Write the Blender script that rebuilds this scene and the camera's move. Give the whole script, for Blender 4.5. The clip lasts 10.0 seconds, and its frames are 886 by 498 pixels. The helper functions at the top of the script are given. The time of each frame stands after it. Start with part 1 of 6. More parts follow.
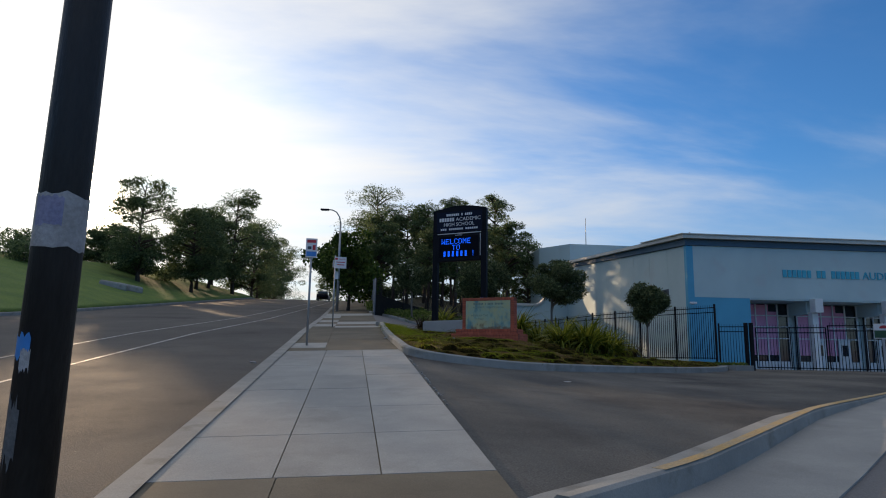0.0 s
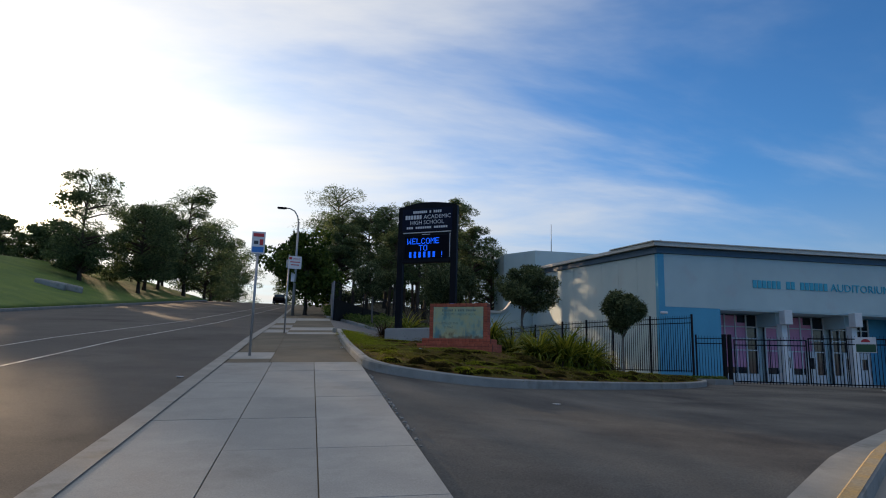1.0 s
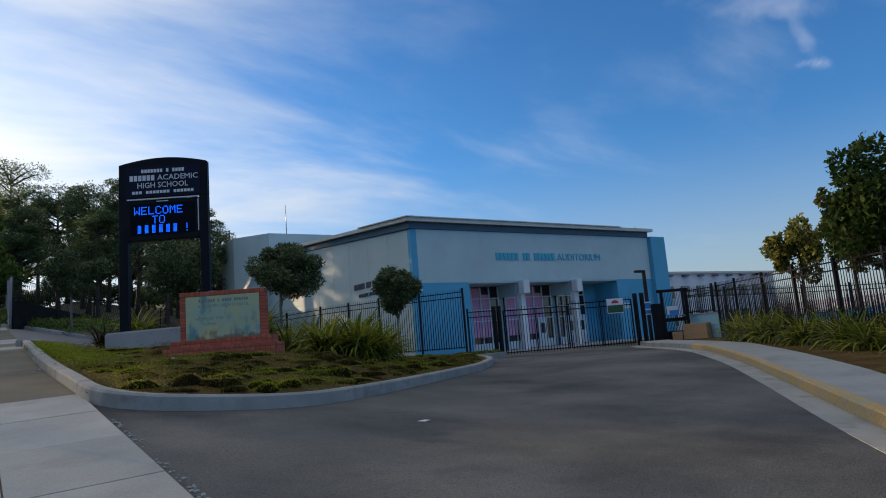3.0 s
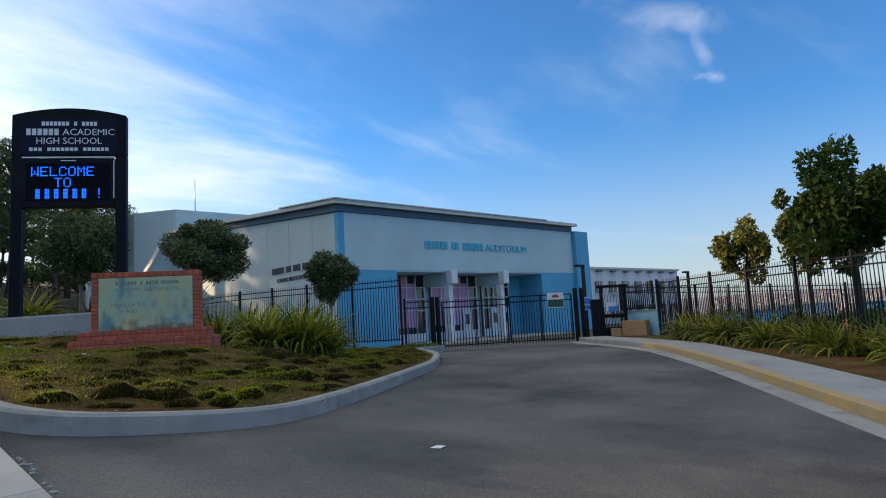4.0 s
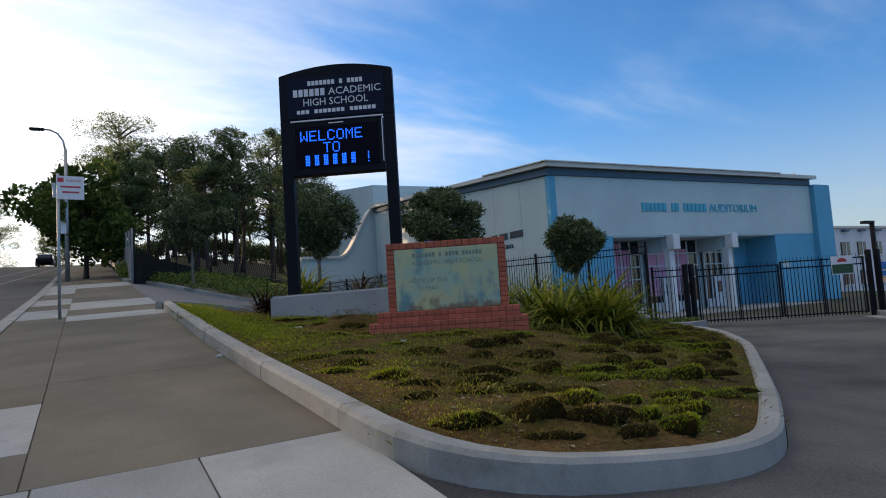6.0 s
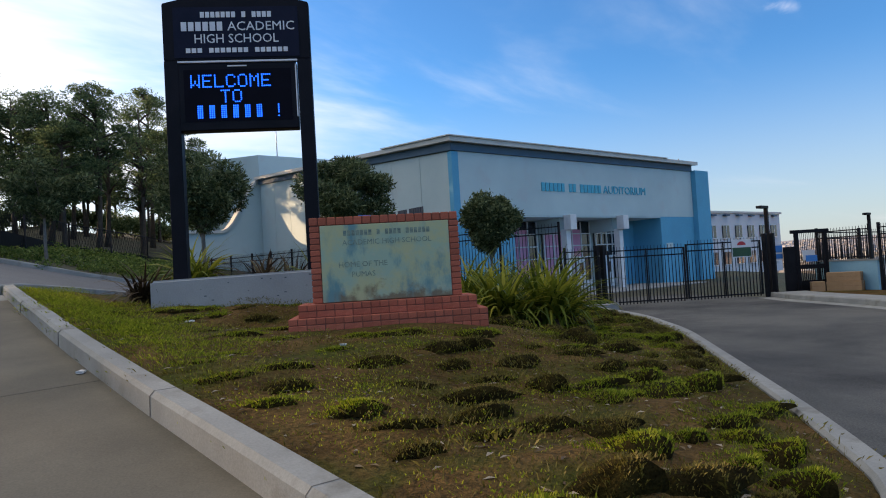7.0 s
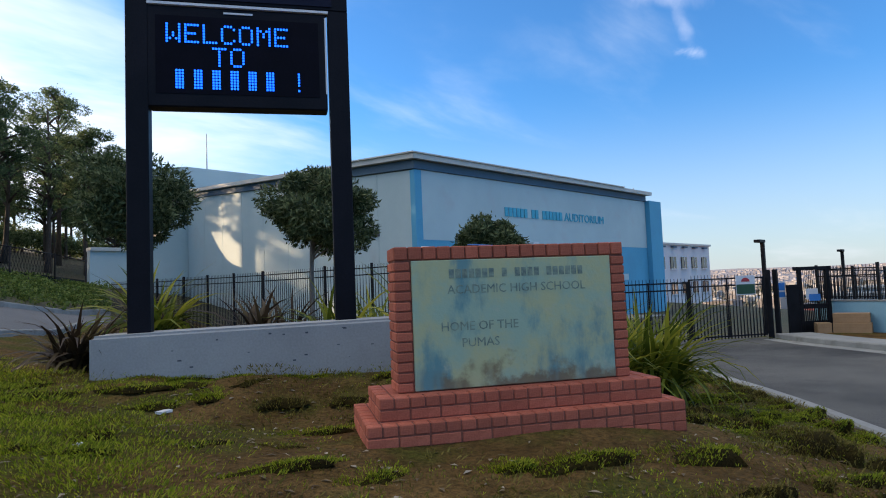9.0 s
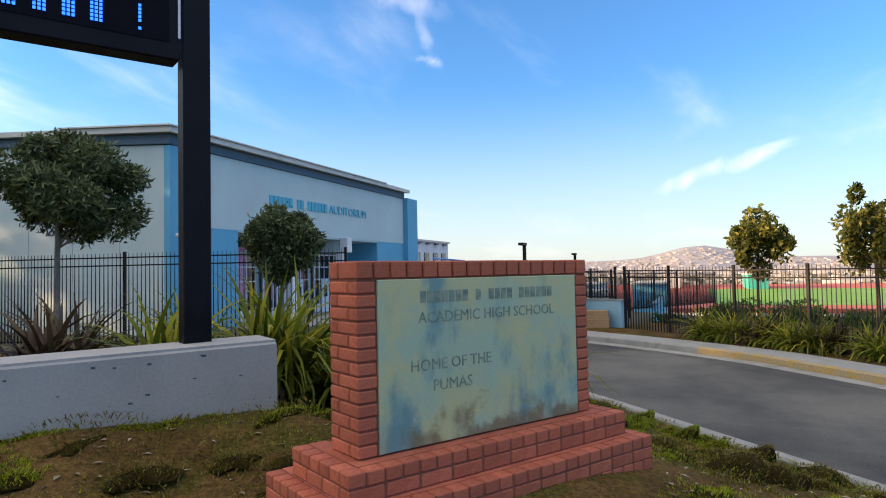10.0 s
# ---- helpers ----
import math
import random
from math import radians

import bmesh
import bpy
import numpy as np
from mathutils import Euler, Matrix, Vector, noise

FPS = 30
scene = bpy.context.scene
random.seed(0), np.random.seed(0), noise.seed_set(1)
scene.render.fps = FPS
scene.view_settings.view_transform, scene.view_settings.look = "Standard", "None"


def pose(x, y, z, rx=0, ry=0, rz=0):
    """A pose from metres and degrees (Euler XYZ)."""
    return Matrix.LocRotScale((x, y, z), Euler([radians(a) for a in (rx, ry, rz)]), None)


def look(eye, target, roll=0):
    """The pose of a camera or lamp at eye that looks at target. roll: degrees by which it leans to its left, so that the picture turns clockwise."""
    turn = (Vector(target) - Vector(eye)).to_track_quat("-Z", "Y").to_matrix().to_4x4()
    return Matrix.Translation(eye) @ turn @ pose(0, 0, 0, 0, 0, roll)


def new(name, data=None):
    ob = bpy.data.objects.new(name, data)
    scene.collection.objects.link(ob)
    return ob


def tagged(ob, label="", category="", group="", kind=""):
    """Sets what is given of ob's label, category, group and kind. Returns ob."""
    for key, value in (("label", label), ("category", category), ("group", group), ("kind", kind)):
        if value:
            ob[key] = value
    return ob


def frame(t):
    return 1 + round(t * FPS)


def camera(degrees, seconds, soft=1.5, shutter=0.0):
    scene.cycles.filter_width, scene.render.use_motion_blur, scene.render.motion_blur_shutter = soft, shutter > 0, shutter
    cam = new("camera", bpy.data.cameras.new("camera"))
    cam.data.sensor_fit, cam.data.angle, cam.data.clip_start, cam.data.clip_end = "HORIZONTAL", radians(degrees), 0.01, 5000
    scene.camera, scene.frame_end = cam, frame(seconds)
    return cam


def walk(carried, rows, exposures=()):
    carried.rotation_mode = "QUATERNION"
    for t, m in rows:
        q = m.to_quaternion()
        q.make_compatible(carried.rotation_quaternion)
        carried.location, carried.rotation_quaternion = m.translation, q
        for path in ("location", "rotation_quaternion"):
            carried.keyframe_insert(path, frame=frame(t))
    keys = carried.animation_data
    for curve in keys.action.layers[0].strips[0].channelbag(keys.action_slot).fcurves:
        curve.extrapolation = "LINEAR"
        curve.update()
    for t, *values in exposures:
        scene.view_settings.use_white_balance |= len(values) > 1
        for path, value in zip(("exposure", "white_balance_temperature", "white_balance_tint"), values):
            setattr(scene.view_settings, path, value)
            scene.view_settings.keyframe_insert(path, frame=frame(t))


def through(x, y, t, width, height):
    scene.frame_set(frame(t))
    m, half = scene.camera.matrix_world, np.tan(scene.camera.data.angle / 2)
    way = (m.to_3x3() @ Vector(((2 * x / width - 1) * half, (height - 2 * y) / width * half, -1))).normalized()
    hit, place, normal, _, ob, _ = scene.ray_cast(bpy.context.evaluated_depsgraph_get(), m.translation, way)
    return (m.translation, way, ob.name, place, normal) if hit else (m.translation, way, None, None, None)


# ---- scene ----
cam = camera(70.3, 10.0, soft=1.05)
PATH = [
    (0, (-0.947, 1.615, 1.723), (-0.743, 3.578, 2.051), 0.9),
    (0.5, (-0.863, 2.691, 1.776), (-0.603, 4.648, 2.094), 2.0),
    (1, (-0.876, 3.698, 1.885), (-0.551, 5.641, 2.234), 1.5),
    (1.5, (-1.041, 4.613, 1.906), (-0.687, 6.547, 2.271), 1.8),
    (2, (-1.133, 5.706, 2.048), (-0.682, 7.623, 2.395), -0.4),
    (2.5, (-1.119, 6.789, 2.084), (-0.298, 8.586, 2.398), -2.6),
    (3, (-1.071, 7.908, 2.138), (0.059, 9.534, 2.419), -4.6),
    (3.2, (-1.054, 8.344, 2.216), (0.173, 9.902, 2.477), -4.1),
    (4.3, (-1.05, 10.381, 2.425), (0.307, 11.833, 2.648), -3.2),
    (4.5, (-1.142, 10.7, 2.47), (0.165, 12.199, 2.682), -3.2),
    (5, (-1.372, 11.504, 2.568), (-0.286, 13.171, 2.772), -3.3),
    (5.5, (-1.569, 12.414, 2.613), (-0.678, 14.195, 2.798), -2.5),
    (5.7, (-1.682, 12.708, 2.611), (-0.79, 14.489, 2.783), -3.0),
    (6.8, (-1.527, 14.675, 2.788), (-0.424, 16.341, 2.877), -4.7),
    (7, (-1.441, 15.031, 2.809), (-0.215, 16.61, 2.874), -3.4),
    (7.5, (-1.283, 15.898, 2.915), (0.115, 17.327, 2.987), -6.2),
    (8, (-1.439, 16.639, 3.076), (-0.189, 18.197, 3.176), -5.8),
    (8.5, (-1.251, 17.533, 3.117), (-0.097, 19.159, 3.275), -3.3),
    (9, (-0.994, 18.416, 3.192), (0.415, 19.829, 3.319), -2.3),
    (9.5, (-1.01, 19.271, 3.287), (0.58, 20.478, 3.401), -0.4),
    (10, (-0.97, 20.13, 3.429), (0.887, 20.868, 3.501), -1.1),
]
walk(cam, [(t, look(eye, target, roll)) for t, eye, target, roll in PATH],
     [(0.0, 0.0, 6200, 9), (1.0, 0.0, 6250, 9), (1.5, -0.15, 6150, 8), (2.0, -0.25, 6000, 8), (2.5, -0.2, 6050, 8), (3.0, 0.18, 6150, 8), (4.5, 0.7, 6400, 9), (5.5, 0.5, 6500, 10), (7.0, 0.75, 6600, 10), (7.5, 0.97, 6600, 10), (8.0, 1.02, 6550, 10), (8.5, 0.92, 6500, 9), (9.0, 0.9, 6300, 9), (9.5, 1.1, 6500, 10), (10.0, 1.2, 7000, 11)])

# ---------------------------------------------------------------- world, sun
SUN_AZ, SUN_EL = radians(-24.2), radians(11.4)
SUN_WAY = Vector((math.sin(SUN_AZ) * math.cos(SUN_EL), math.cos(SUN_AZ) * math.cos(SUN_EL), math.sin(SUN_EL)))


def build_world():
    w = bpy.data.worlds.new("sky")
    scene.world = w
    w.use_nodes = True
    nt = w.node_tree
    nt.nodes.clear()
    N, L = nt.nodes.new, nt.links.new

    def math_node(op, a, b=None):
        n = N("ShaderNodeMath")
        n.operation = op
        for k, v in enumerate((a, b)):
            if v is None:
                continue
            if isinstance(v, (int, float)):
                n.inputs[k].default_value = v
            else:
                L(v, n.inputs[k])
        return n.outputs[0]

    def mix(fac, a, b):
        n = N("ShaderNodeMix")
        n.data_type = "RGBA"
        for v, k in ((fac, 0), (a, 6), (b, 7)):
            if isinstance(v, tuple):
                n.inputs[k].default_value = (*v, 1)
            elif isinstance(v, (int, float)):
                n.inputs[k].default_value = v
            else:
                L(v, n.inputs[k])
        return n.outputs[2]

    sky = N("ShaderNodeTexSky")
    sky.sky_type, sky.sun_disc = "NISHITA", False
    sky.sun_elevation, sky.sun_rotation = SUN_EL, SUN_AZ
    sky.air_density, sky.dust_density, sky.ozone_density = 1.0, 0.6, 3.0
    co = N("ShaderNodeTexCoord").outputs["Generated"]
    sep = N("ShaderNodeSeparateXYZ")
    L(co, sep.inputs[0])
    dot = N("ShaderNodeVectorMath")
    dot.operation = "DOT_PRODUCT"
    L(co, dot.inputs[0])
    dot.inputs[1].default_value = SUN_WAY
    near = math_node("MAXIMUM", dot.outputs["Value"], 0.0)
    # cloud sheet overhead, stretched along one way
    zz = math_node("ADD", math_node("MAXIMUM", sep.outputs[2], 0.0), 0.12)
    flat = N("ShaderNodeCombineXYZ")
    L(math_node("DIVIDE", sep.outputs[0], zz), flat.inputs[0])
    L(math_node("DIVIDE", sep.outputs[1], zz), flat.inputs[1])
    mp = N("ShaderNodeMapping")
    mp.inputs["Rotation"].default_value = (0, 0, radians(35))
    mp.inputs["Scale"].default_value = (0.55, 1.25, 1)
    L(flat.outputs[0], mp.inputs[0])
    n1 = N("ShaderNodeTexNoise")
    n1.inputs["Scale"].default_value, n1.inputs["Detail"].default_value, n1.inputs["Roughness"].default_value = 0.85, 7, 0.56
    n1.inputs["Distortion"].default_value = 0.35
    L(mp.outputs[0], n1.inputs[0])
    veil = math_node("MULTIPLY", math_node("POWER", near, 2.8), 0.46)
    # bright cloud added high in the sky, above the view, to light the ground
    high = N("ShaderNodeMapRange")
    high.interpolation_type = "SMOOTHSTEP"
    high.inputs["From Min"].default_value, high.inputs["From Max"].default_value = 0.50, 0.85
    L(sep.outputs[2], high.inputs["Value"])
    dens = math_node("ADD", math_node("ADD", n1.outputs["Fac"], veil), math_node("MULTIPLY", high.outputs[0], 0.34))
    ramp = N("ShaderNodeMapRange")
    ramp.interpolation_type = "SMOOTHSTEP"
    ramp.inputs["From Min"].default_value, ramp.inputs["From Max"].default_value = 0.52, 0.96
    L(dens, ramp.inputs["Value"])
    cloud_light = mix(math_node("POWER", near, 3.0), mix(high.outputs[0], CLOUD_FAR, FILL_CLOUD), CLOUD_NEAR)
    base = N("ShaderNodeVectorMath")
    base.operation = "MULTIPLY"
    L(sky.outputs[0], base.inputs[0])
    base.inputs[1].default_value = SKY_GAIN
    body = mix(math_node("MULTIPLY", ramp.outputs[0], 0.9), base.outputs[0], cloud_light)
    # pale haze low over the horizon
    low = N("ShaderNodeMapRange")
    low.interpolation_type = "SMOOTHSTEP"
    low.inputs["From Min"].default_value, low.inputs["From Max"].default_value = 0.30, -0.04
    L(sep.outputs[2], low.inputs["Value"])
    body = mix(math_node("MULTIPLY", low.outputs[0], 0.7), body, HAZE)
    # single small wisps of bright cloud
    def wisp(az, el, tilt, half_long, half_wide, top, scale):
        az, el, tilt = radians(az), radians(el), radians(tilt)
        way = Vector((math.sin(az) * math.cos(el), math.cos(az) * math.cos(el), math.sin(el)))
        right = way.cross(Vector((0, 0, 1))).normalized()
        up = right.cross(way)
        total = None
        for axis_way, half in ((right * math.cos(tilt) + up * math.sin(tilt), half_long), (up * math.cos(tilt) - right * math.sin(tilt), half_wide)):
            d = N("ShaderNodeVectorMath")
            d.operation = "DOT_PRODUCT"
            L(co, d.inputs[0])
            d.inputs[1].default_value = axis_way / math.sin(radians(half))
            sq = math_node("MULTIPLY", d.outputs["Value"], d.outputs["Value"])
            total = sq if total is None else math_node("ADD", total, sq)
        facing = N("ShaderNodeVectorMath")
        facing.operation = "DOT_PRODUCT"
        L(co, facing.inputs[0])
        facing.inputs[1].default_value = way
        nz = N("ShaderNodeTexNoise")
        nz.inputs["Scale"].default_value, nz.inputs["Detail"].default_value, nz.inputs["Distortion"].default_value = scale, 6, 0.8
        L(co, nz.inputs[0])
        edge = math_node("ADD", total, math_node("MULTIPLY", nz.outputs["Fac"], 3.0))
        fall = N("ShaderNodeMapRange")
        fall.interpolation_type = "SMOOTHSTEP"
        fall.inputs["From Min"].default_value, fall.inputs["From Max"].default_value = 2.3, 0.7
        L(edge, fall.inputs["Value"])
        front = math_node("GREATER_THAN", facing.outputs["Value"], 0.5)
        return math_node("MULTIPLY", math_node("MULTIPLY", fall.outputs[0], front), top)

    for wisp_row in WISPS:
        body = mix(wisp(*wisp_row), body, CLOUD_WISP)
    # aureole round the sun in thin cloud
    halo = math_node("ADD", math_node("MULTIPLY", math_node("POWER", near, 12.0), 3.6), math_node("MULTIPLY", math_node("POWER", near, 2500.0), 400.0))
    glow = mix(1.0, (0, 0, 0), (1.0, 0.80, 0.56))
    sc = N("ShaderNodeVectorMath")
    sc.operation = "SCALE"
    L(glow, sc.inputs[0])
    L(halo, sc.inputs["Scale"])
    tot = N("ShaderNodeVectorMath")
    tot.operation = "ADD"
    L(body, tot.inputs[0])
    L(sc.outputs[0], tot.inputs[1])
    bg = N("ShaderNodeBackground")
    bg.inputs["Strength"].default_value = 0.1
    L(tot.outputs[0], bg.inputs["Color"])
    out = N("ShaderNodeOutputWorld")
    L(bg.outputs[0], out.inputs[0])


# colour of the added overhead cloud that serves as fill light
FILL_CLOUD = (8.6, 7.9, 7.1)
CLOUD_FAR, CLOUD_NEAR, HAZE, SKY_GAIN = (6.4, 6.7, 7.2), (10.0, 9.4, 8.5), (4.6, 4.5, 4.6), (0.72, 1.2, 1.64)
CLOUD_WISP = (9.0, 8.6, 8.8)
WISPS = [(67.5, 18.7, -12, 2.0, 1.0, 0.7, 20), (66.8, 21.3, -74, 3.6, 0.8, 0.22, 14), (63.0, 24.8, -18, 7.0, 2.0, 0.26, 10), (92.2, 8.1, 17, 6.2, 1.05, 0.5, 12)]
build_world()
sun = new("sun", bpy.data.lights.new("sun", "SUN"))
sun.data.energy, sun.data.angle, sun.data.color = 5.0, radians(0.6), (1.0, 0.68, 0.40)
sun.matrix_world = look((0, 0, 60), Vector((0, 0, 60)) - SUN_WAY)


# ---------------------------------------------------------------- materials
def mat(name, c1, c2, scale=3.0, fine=45.0, rough=0.85, bump=0.25, metal=0.0, rnd=0.0, grain=0.25, lo=0.38, hi=0.64, spec=0.4, third=None, dist=0.02, stretch=None):
    """Two colours in broad patches, darker and lighter grain, fine relief; third: (colour, scale, from, to) for stains."""
    m = bpy.data.materials.new(name)
    m.use_nodes = True
    nt = m.node_tree
    N, L = nt.nodes.new, nt.links.new
    b = nt.nodes["Principled BSDF"]
    co = N("ShaderNodeTexCoord").outputs["Object"]
    if stretch:
        mp = N("ShaderNodeMapping")
        mp.inputs["Scale"].default_value = stretch
        L(co, mp.inputs[0])
        co = mp.outputs[0]

    def noise_node(s, d=5):
        n = N("ShaderNodeTexNoise")
        n.inputs["Scale"].default_value, n.inputs["Detail"].default_value, n.inputs["Roughness"].default_value = s, d, 0.6
        L(co, n.inputs[0])
        return n.outputs["Fac"]

    def ranged(v, a, z, to0=0.0, to1=1.0):
        n = N("ShaderNodeMapRange")
        n.inputs["From Min"].default_value, n.inputs["From Max"].default_value = a, z
        n.inputs["To Min"].default_value, n.inputs["To Max"].default_value = to0, to1
        L(v, n.inputs["Value"])
        return n.outputs[0]

    def mix(f, a, c):
        n = N("ShaderNodeMix")
        n.data_type = "RGBA"
        L(f, n.inputs[0])
        for v, k in ((a, 6), (c, 7)):
            if isinstance(v, tuple):
                n.inputs[k].default_value = (*v, 1)
            else:
                L(v, n.inputs[k])
        return n.outputs[2]

    big, small = noise_node(scale), noise_node(fine, 3)
    col = mix(ranged(big, lo, hi), c1, c2)
    if third:
        col = mix(ranged(noise_node(third[1], 6), third[2], third[3]), col, third[0])
    hsv = N("ShaderNodeHueSaturation")
    L(col, hsv.inputs["Color"])
    v = ranged(small, 0.25, 0.75, 1 - grain, 1 + grain)
    if rnd:
        oi = N("ShaderNodeObjectInfo")
        ml = N("ShaderNodeMath")
        ml.operation = "MULTIPLY"
        L(v, ml.inputs[0])
        L(ranged(oi.outputs["Random"], 0, 1, 1 - rnd, 1 + rnd), ml.inputs[1])
        v = ml.outputs[0]
    L(v, hsv.inputs["Value"])
    L(hsv.outputs[0], b.inputs["Base Color"])
    L(ranged(big, 0.3, 0.7, max(rough - 0.1, 0.03), min(rough + 0.08, 1)), b.inputs["Roughness"])
    b.inputs["Metallic"].default_value = metal
    b.inputs["Specular IOR Level"].default_value = spec
    if bump:
        bp = N("ShaderNodeBump")
        bp.inputs["Strength"].default_value, bp.inputs["Distance"].default_value = bump, dist
        L(small, bp.inputs["Height"])
        L(bp.outputs[0], b.inputs["Normal"])
    return m


def leaf_mat(name, c1, c2, c3, through=0.35):
    """Foliage: each leaf its own shade, some light passing through."""
    m = bpy.data.materials.new(name)
    m.use_nodes = True
    nt = m.node_tree
    N, L = nt.nodes.new, nt.links.new
    b = nt.nodes["Principled BSDF"]
    geo = N("ShaderNodeNewGeometry")
    ramp = N("ShaderNodeValToRGB")
    e = ramp.color_ramp.elements
    e[0].color, e[1].color = (*c1, 1), (*c3, 1)
    mid = e.new(0.55)
    mid.color = (*c2, 1)
    L(geo.outputs["Random Per Island"], ramp.inputs[0])
    L(ramp.outputs[0], b.inputs["Base Color"])
    b.inputs["Roughness"].default_value = 0.55
    b.inputs["Specular IOR Level"].default_value = 0.15
    tr = N("ShaderNodeBsdfTranslucent")
    L(ramp.outputs[0], tr.inputs["Color"])
    mx = N("ShaderNodeMixShader")
    mx.inputs[0].default_value = through
    L(b.outputs[0], mx.inputs[1])
    L(tr.outputs[0], mx.inputs[2])
    L(mx.outputs[0], nt.nodes["Material Output"].inputs[0])
    return m


def glow_mat(name, c, strength):
    m = bpy.data.materials.new(name)
    m.use_nodes = True
    b = m.node_tree.nodes["Principled BSDF"]
    b.inputs["Base Color"].default_value = (*c, 1)
    b.inputs["Emission Color"].default_value = (*c, 1)
    b.inputs["Emission Strength"].default_value = strength
    return m


ASPHALT = mat("asphalt", (0.086, 0.084, 0.082), (0.122, 0.118, 0.112), 0.5, 60, 0.95, 0.5, spec=0.12, third=((0.062, 0.061, 0.060), 0.25, 0.52, 0.7))
DRIVE = mat("driveway_asphalt", (0.096, 0.097, 0.094), (0.142, 0.140, 0.132), 0.45, 60, 0.97, 0.35, grain=0.35, spec=0.03, third=((0.058, 0.059, 0.061), 0.3, 0.48, 0.7))
PATH_GREY = mat("path_asphalt", (0.12, 0.122, 0.125), (0.15, 0.15, 0.152), 0.6, 60, 0.9, 0.4)
CONCRETE = mat("pale_concrete", (0.272, 0.280, 0.275), (0.325, 0.333, 0.322), 1.2, 70, 0.95, 0.15, rnd=0.10, grain=0.14, spec=0.1, third=((0.225, 0.228, 0.218), 0.9, 0.55, 0.75))
OLD_CONCRETE = mat("weathered_concrete", (0.118, 0.108, 0.086), (0.158, 0.144, 0.115), 0.9, 80, 0.95, 0.15, rnd=0.10, grain=0.15, spec=0.1, third=((0.095, 0.090, 0.075), 0.6, 0.5, 0.72))
KERB = mat("kerb_concrete", (0.235, 0.240, 0.230), (0.305, 0.308, 0.292), 1.4, 70, 0.95, 0.15, grain=0.12, spec=0.15, third=((0.19, 0.185, 0.165), 2.2, 0.55, 0.72))
YELLOW = mat("worn_yellow_paint", (0.37, 0.25, 0.085), (0.31, 0.26, 0.17), 3.2, 40, 0.75, 0.3, grain=0.3)
WHITE_LINE = mat("road_paint", (0.40, 0.40, 0.39), (0.20, 0.20, 0.20), 1.5, 30, 0.7, 0.2, grain=0.3)
JOINT = mat("dark_joint", (0.11, 0.105, 0.095), (0.15, 0.14, 0.13), 5, 40, 0.95, 0.0)
SOIL = mat("bare_soil", (0.088, 0.052, 0.017), (0.165, 0.100, 0.036), 1.6, 26, 0.95, 1.0, grain=0.5, dist=0.08, spec=0.08, third=((0.075, 0.078, 0.014), 1.1, 0.48, 0.64))
GRASS_BANK = mat("grass_bank", (0.075, 0.14, 0.022), (0.125, 0.19, 0.035), 0.4, 14, 0.95, 0.8, grain=0.4, dist=0.1)
EARTH = mat("earth", (0.05, 0.055, 0.025), (0.085, 0.075, 0.045), 0.15, 8, 0.95, 0.6, grain=0.35, dist=0.1)
PLASTER = mat("pale_plaster", (0.42, 0.53, 0.55), (0.47, 0.585, 0.60), 0.35, 25, 0.85, 0.1, grain=0.06, third=((0.45, 0.48, 0.50), 0.6, 0.55, 0.8))
SIDE_PLASTER = mat("side_plaster", (0.41, 0.51, 0.52), (0.48, 0.57, 0.57), 0.25, 25, 0.8, 0.1, grain=0.06, third=((0.42, 0.46, 0.46), 0.5, 0.55, 0.8))
BLUE_PAINT = mat("blue_paint", (0.09, 0.33, 0.50), (0.105, 0.37, 0.55), 0.5, 25, 0.75, 0.1, grain=0.08)
SLATE_PAINT = mat("slate_blue_fascia", (0.055, 0.11, 0.165), (0.07, 0.13, 0.19), 0.6, 25, 0.7, 0.1, grain=0.1)
ROOF_EDGE = mat("roof_edge", (0.50, 0.50, 0.47), (0.58, 0.57, 0.54), 0.6, 25, 0.8, 0.1, grain=0.1)
LETTER_BLUE = mat("teal_letters", (0.06, 0.36, 0.50), (0.07, 0.40, 0.55), 2, 25, 0.6, 0.0)
LETTER_DARK = mat("dark_letters", (0.05, 0.06, 0.08), (0.07, 0.08, 0.10), 2, 25, 0.6, 0.0)
BLACK_METAL = mat("black_powder_coat", (0.008, 0.008, 0.010), (0.013, 0.013, 0.016), 4, 60, 0.55, 0.05, grain=0.15, spec=0.15)
SIGN_NAVY = mat("navy_sign_face", (0.007, 0.009, 0.024), (0.010, 0.012, 0.030), 2, 30, 0.5, 0.0, grain=0.1, spec=0.12)
POST_PAINT = mat("black_post_paint", (0.005, 0.005, 0.008), (0.009, 0.009, 0.014), 1.5, 40, 0.5, 0.1, grain=0.2, spec=0.12)
SIGN_WHITE = mat("white_lettering", (0.62, 0.62, 0.66), (0.70, 0.70, 0.72), 3, 30, 0.6, 0.0, grain=0.05)
STEEL = mat("galvanised_steel", (0.30, 0.31, 0.32), (0.40, 0.41, 0.42), 3, 40, 0.5, 0.05, metal=0.7, grain=0.15)
BRICK = mat("red_brick", (0.34, 0.088, 0.050), (0.43, 0.125, 0.074), 6, 70, 0.9, 0.4, rnd=0.16, grain=0.22, dist=0.006)
MORTAR = mat("mortar", (0.15, 0.05, 0.035), (0.21, 0.075, 0.05), 6, 60, 0.95, 0.4, grain=0.25, dist=0.006)
WALL_GREY = mat("planter_concrete", (0.29, 0.29, 0.286), (0.35, 0.35, 0.342), 1.0, 50, 0.85, 0.15, grain=0.1, third=((0.28, 0.28, 0.27), 1.4, 0.55, 0.75), dist=0.008)
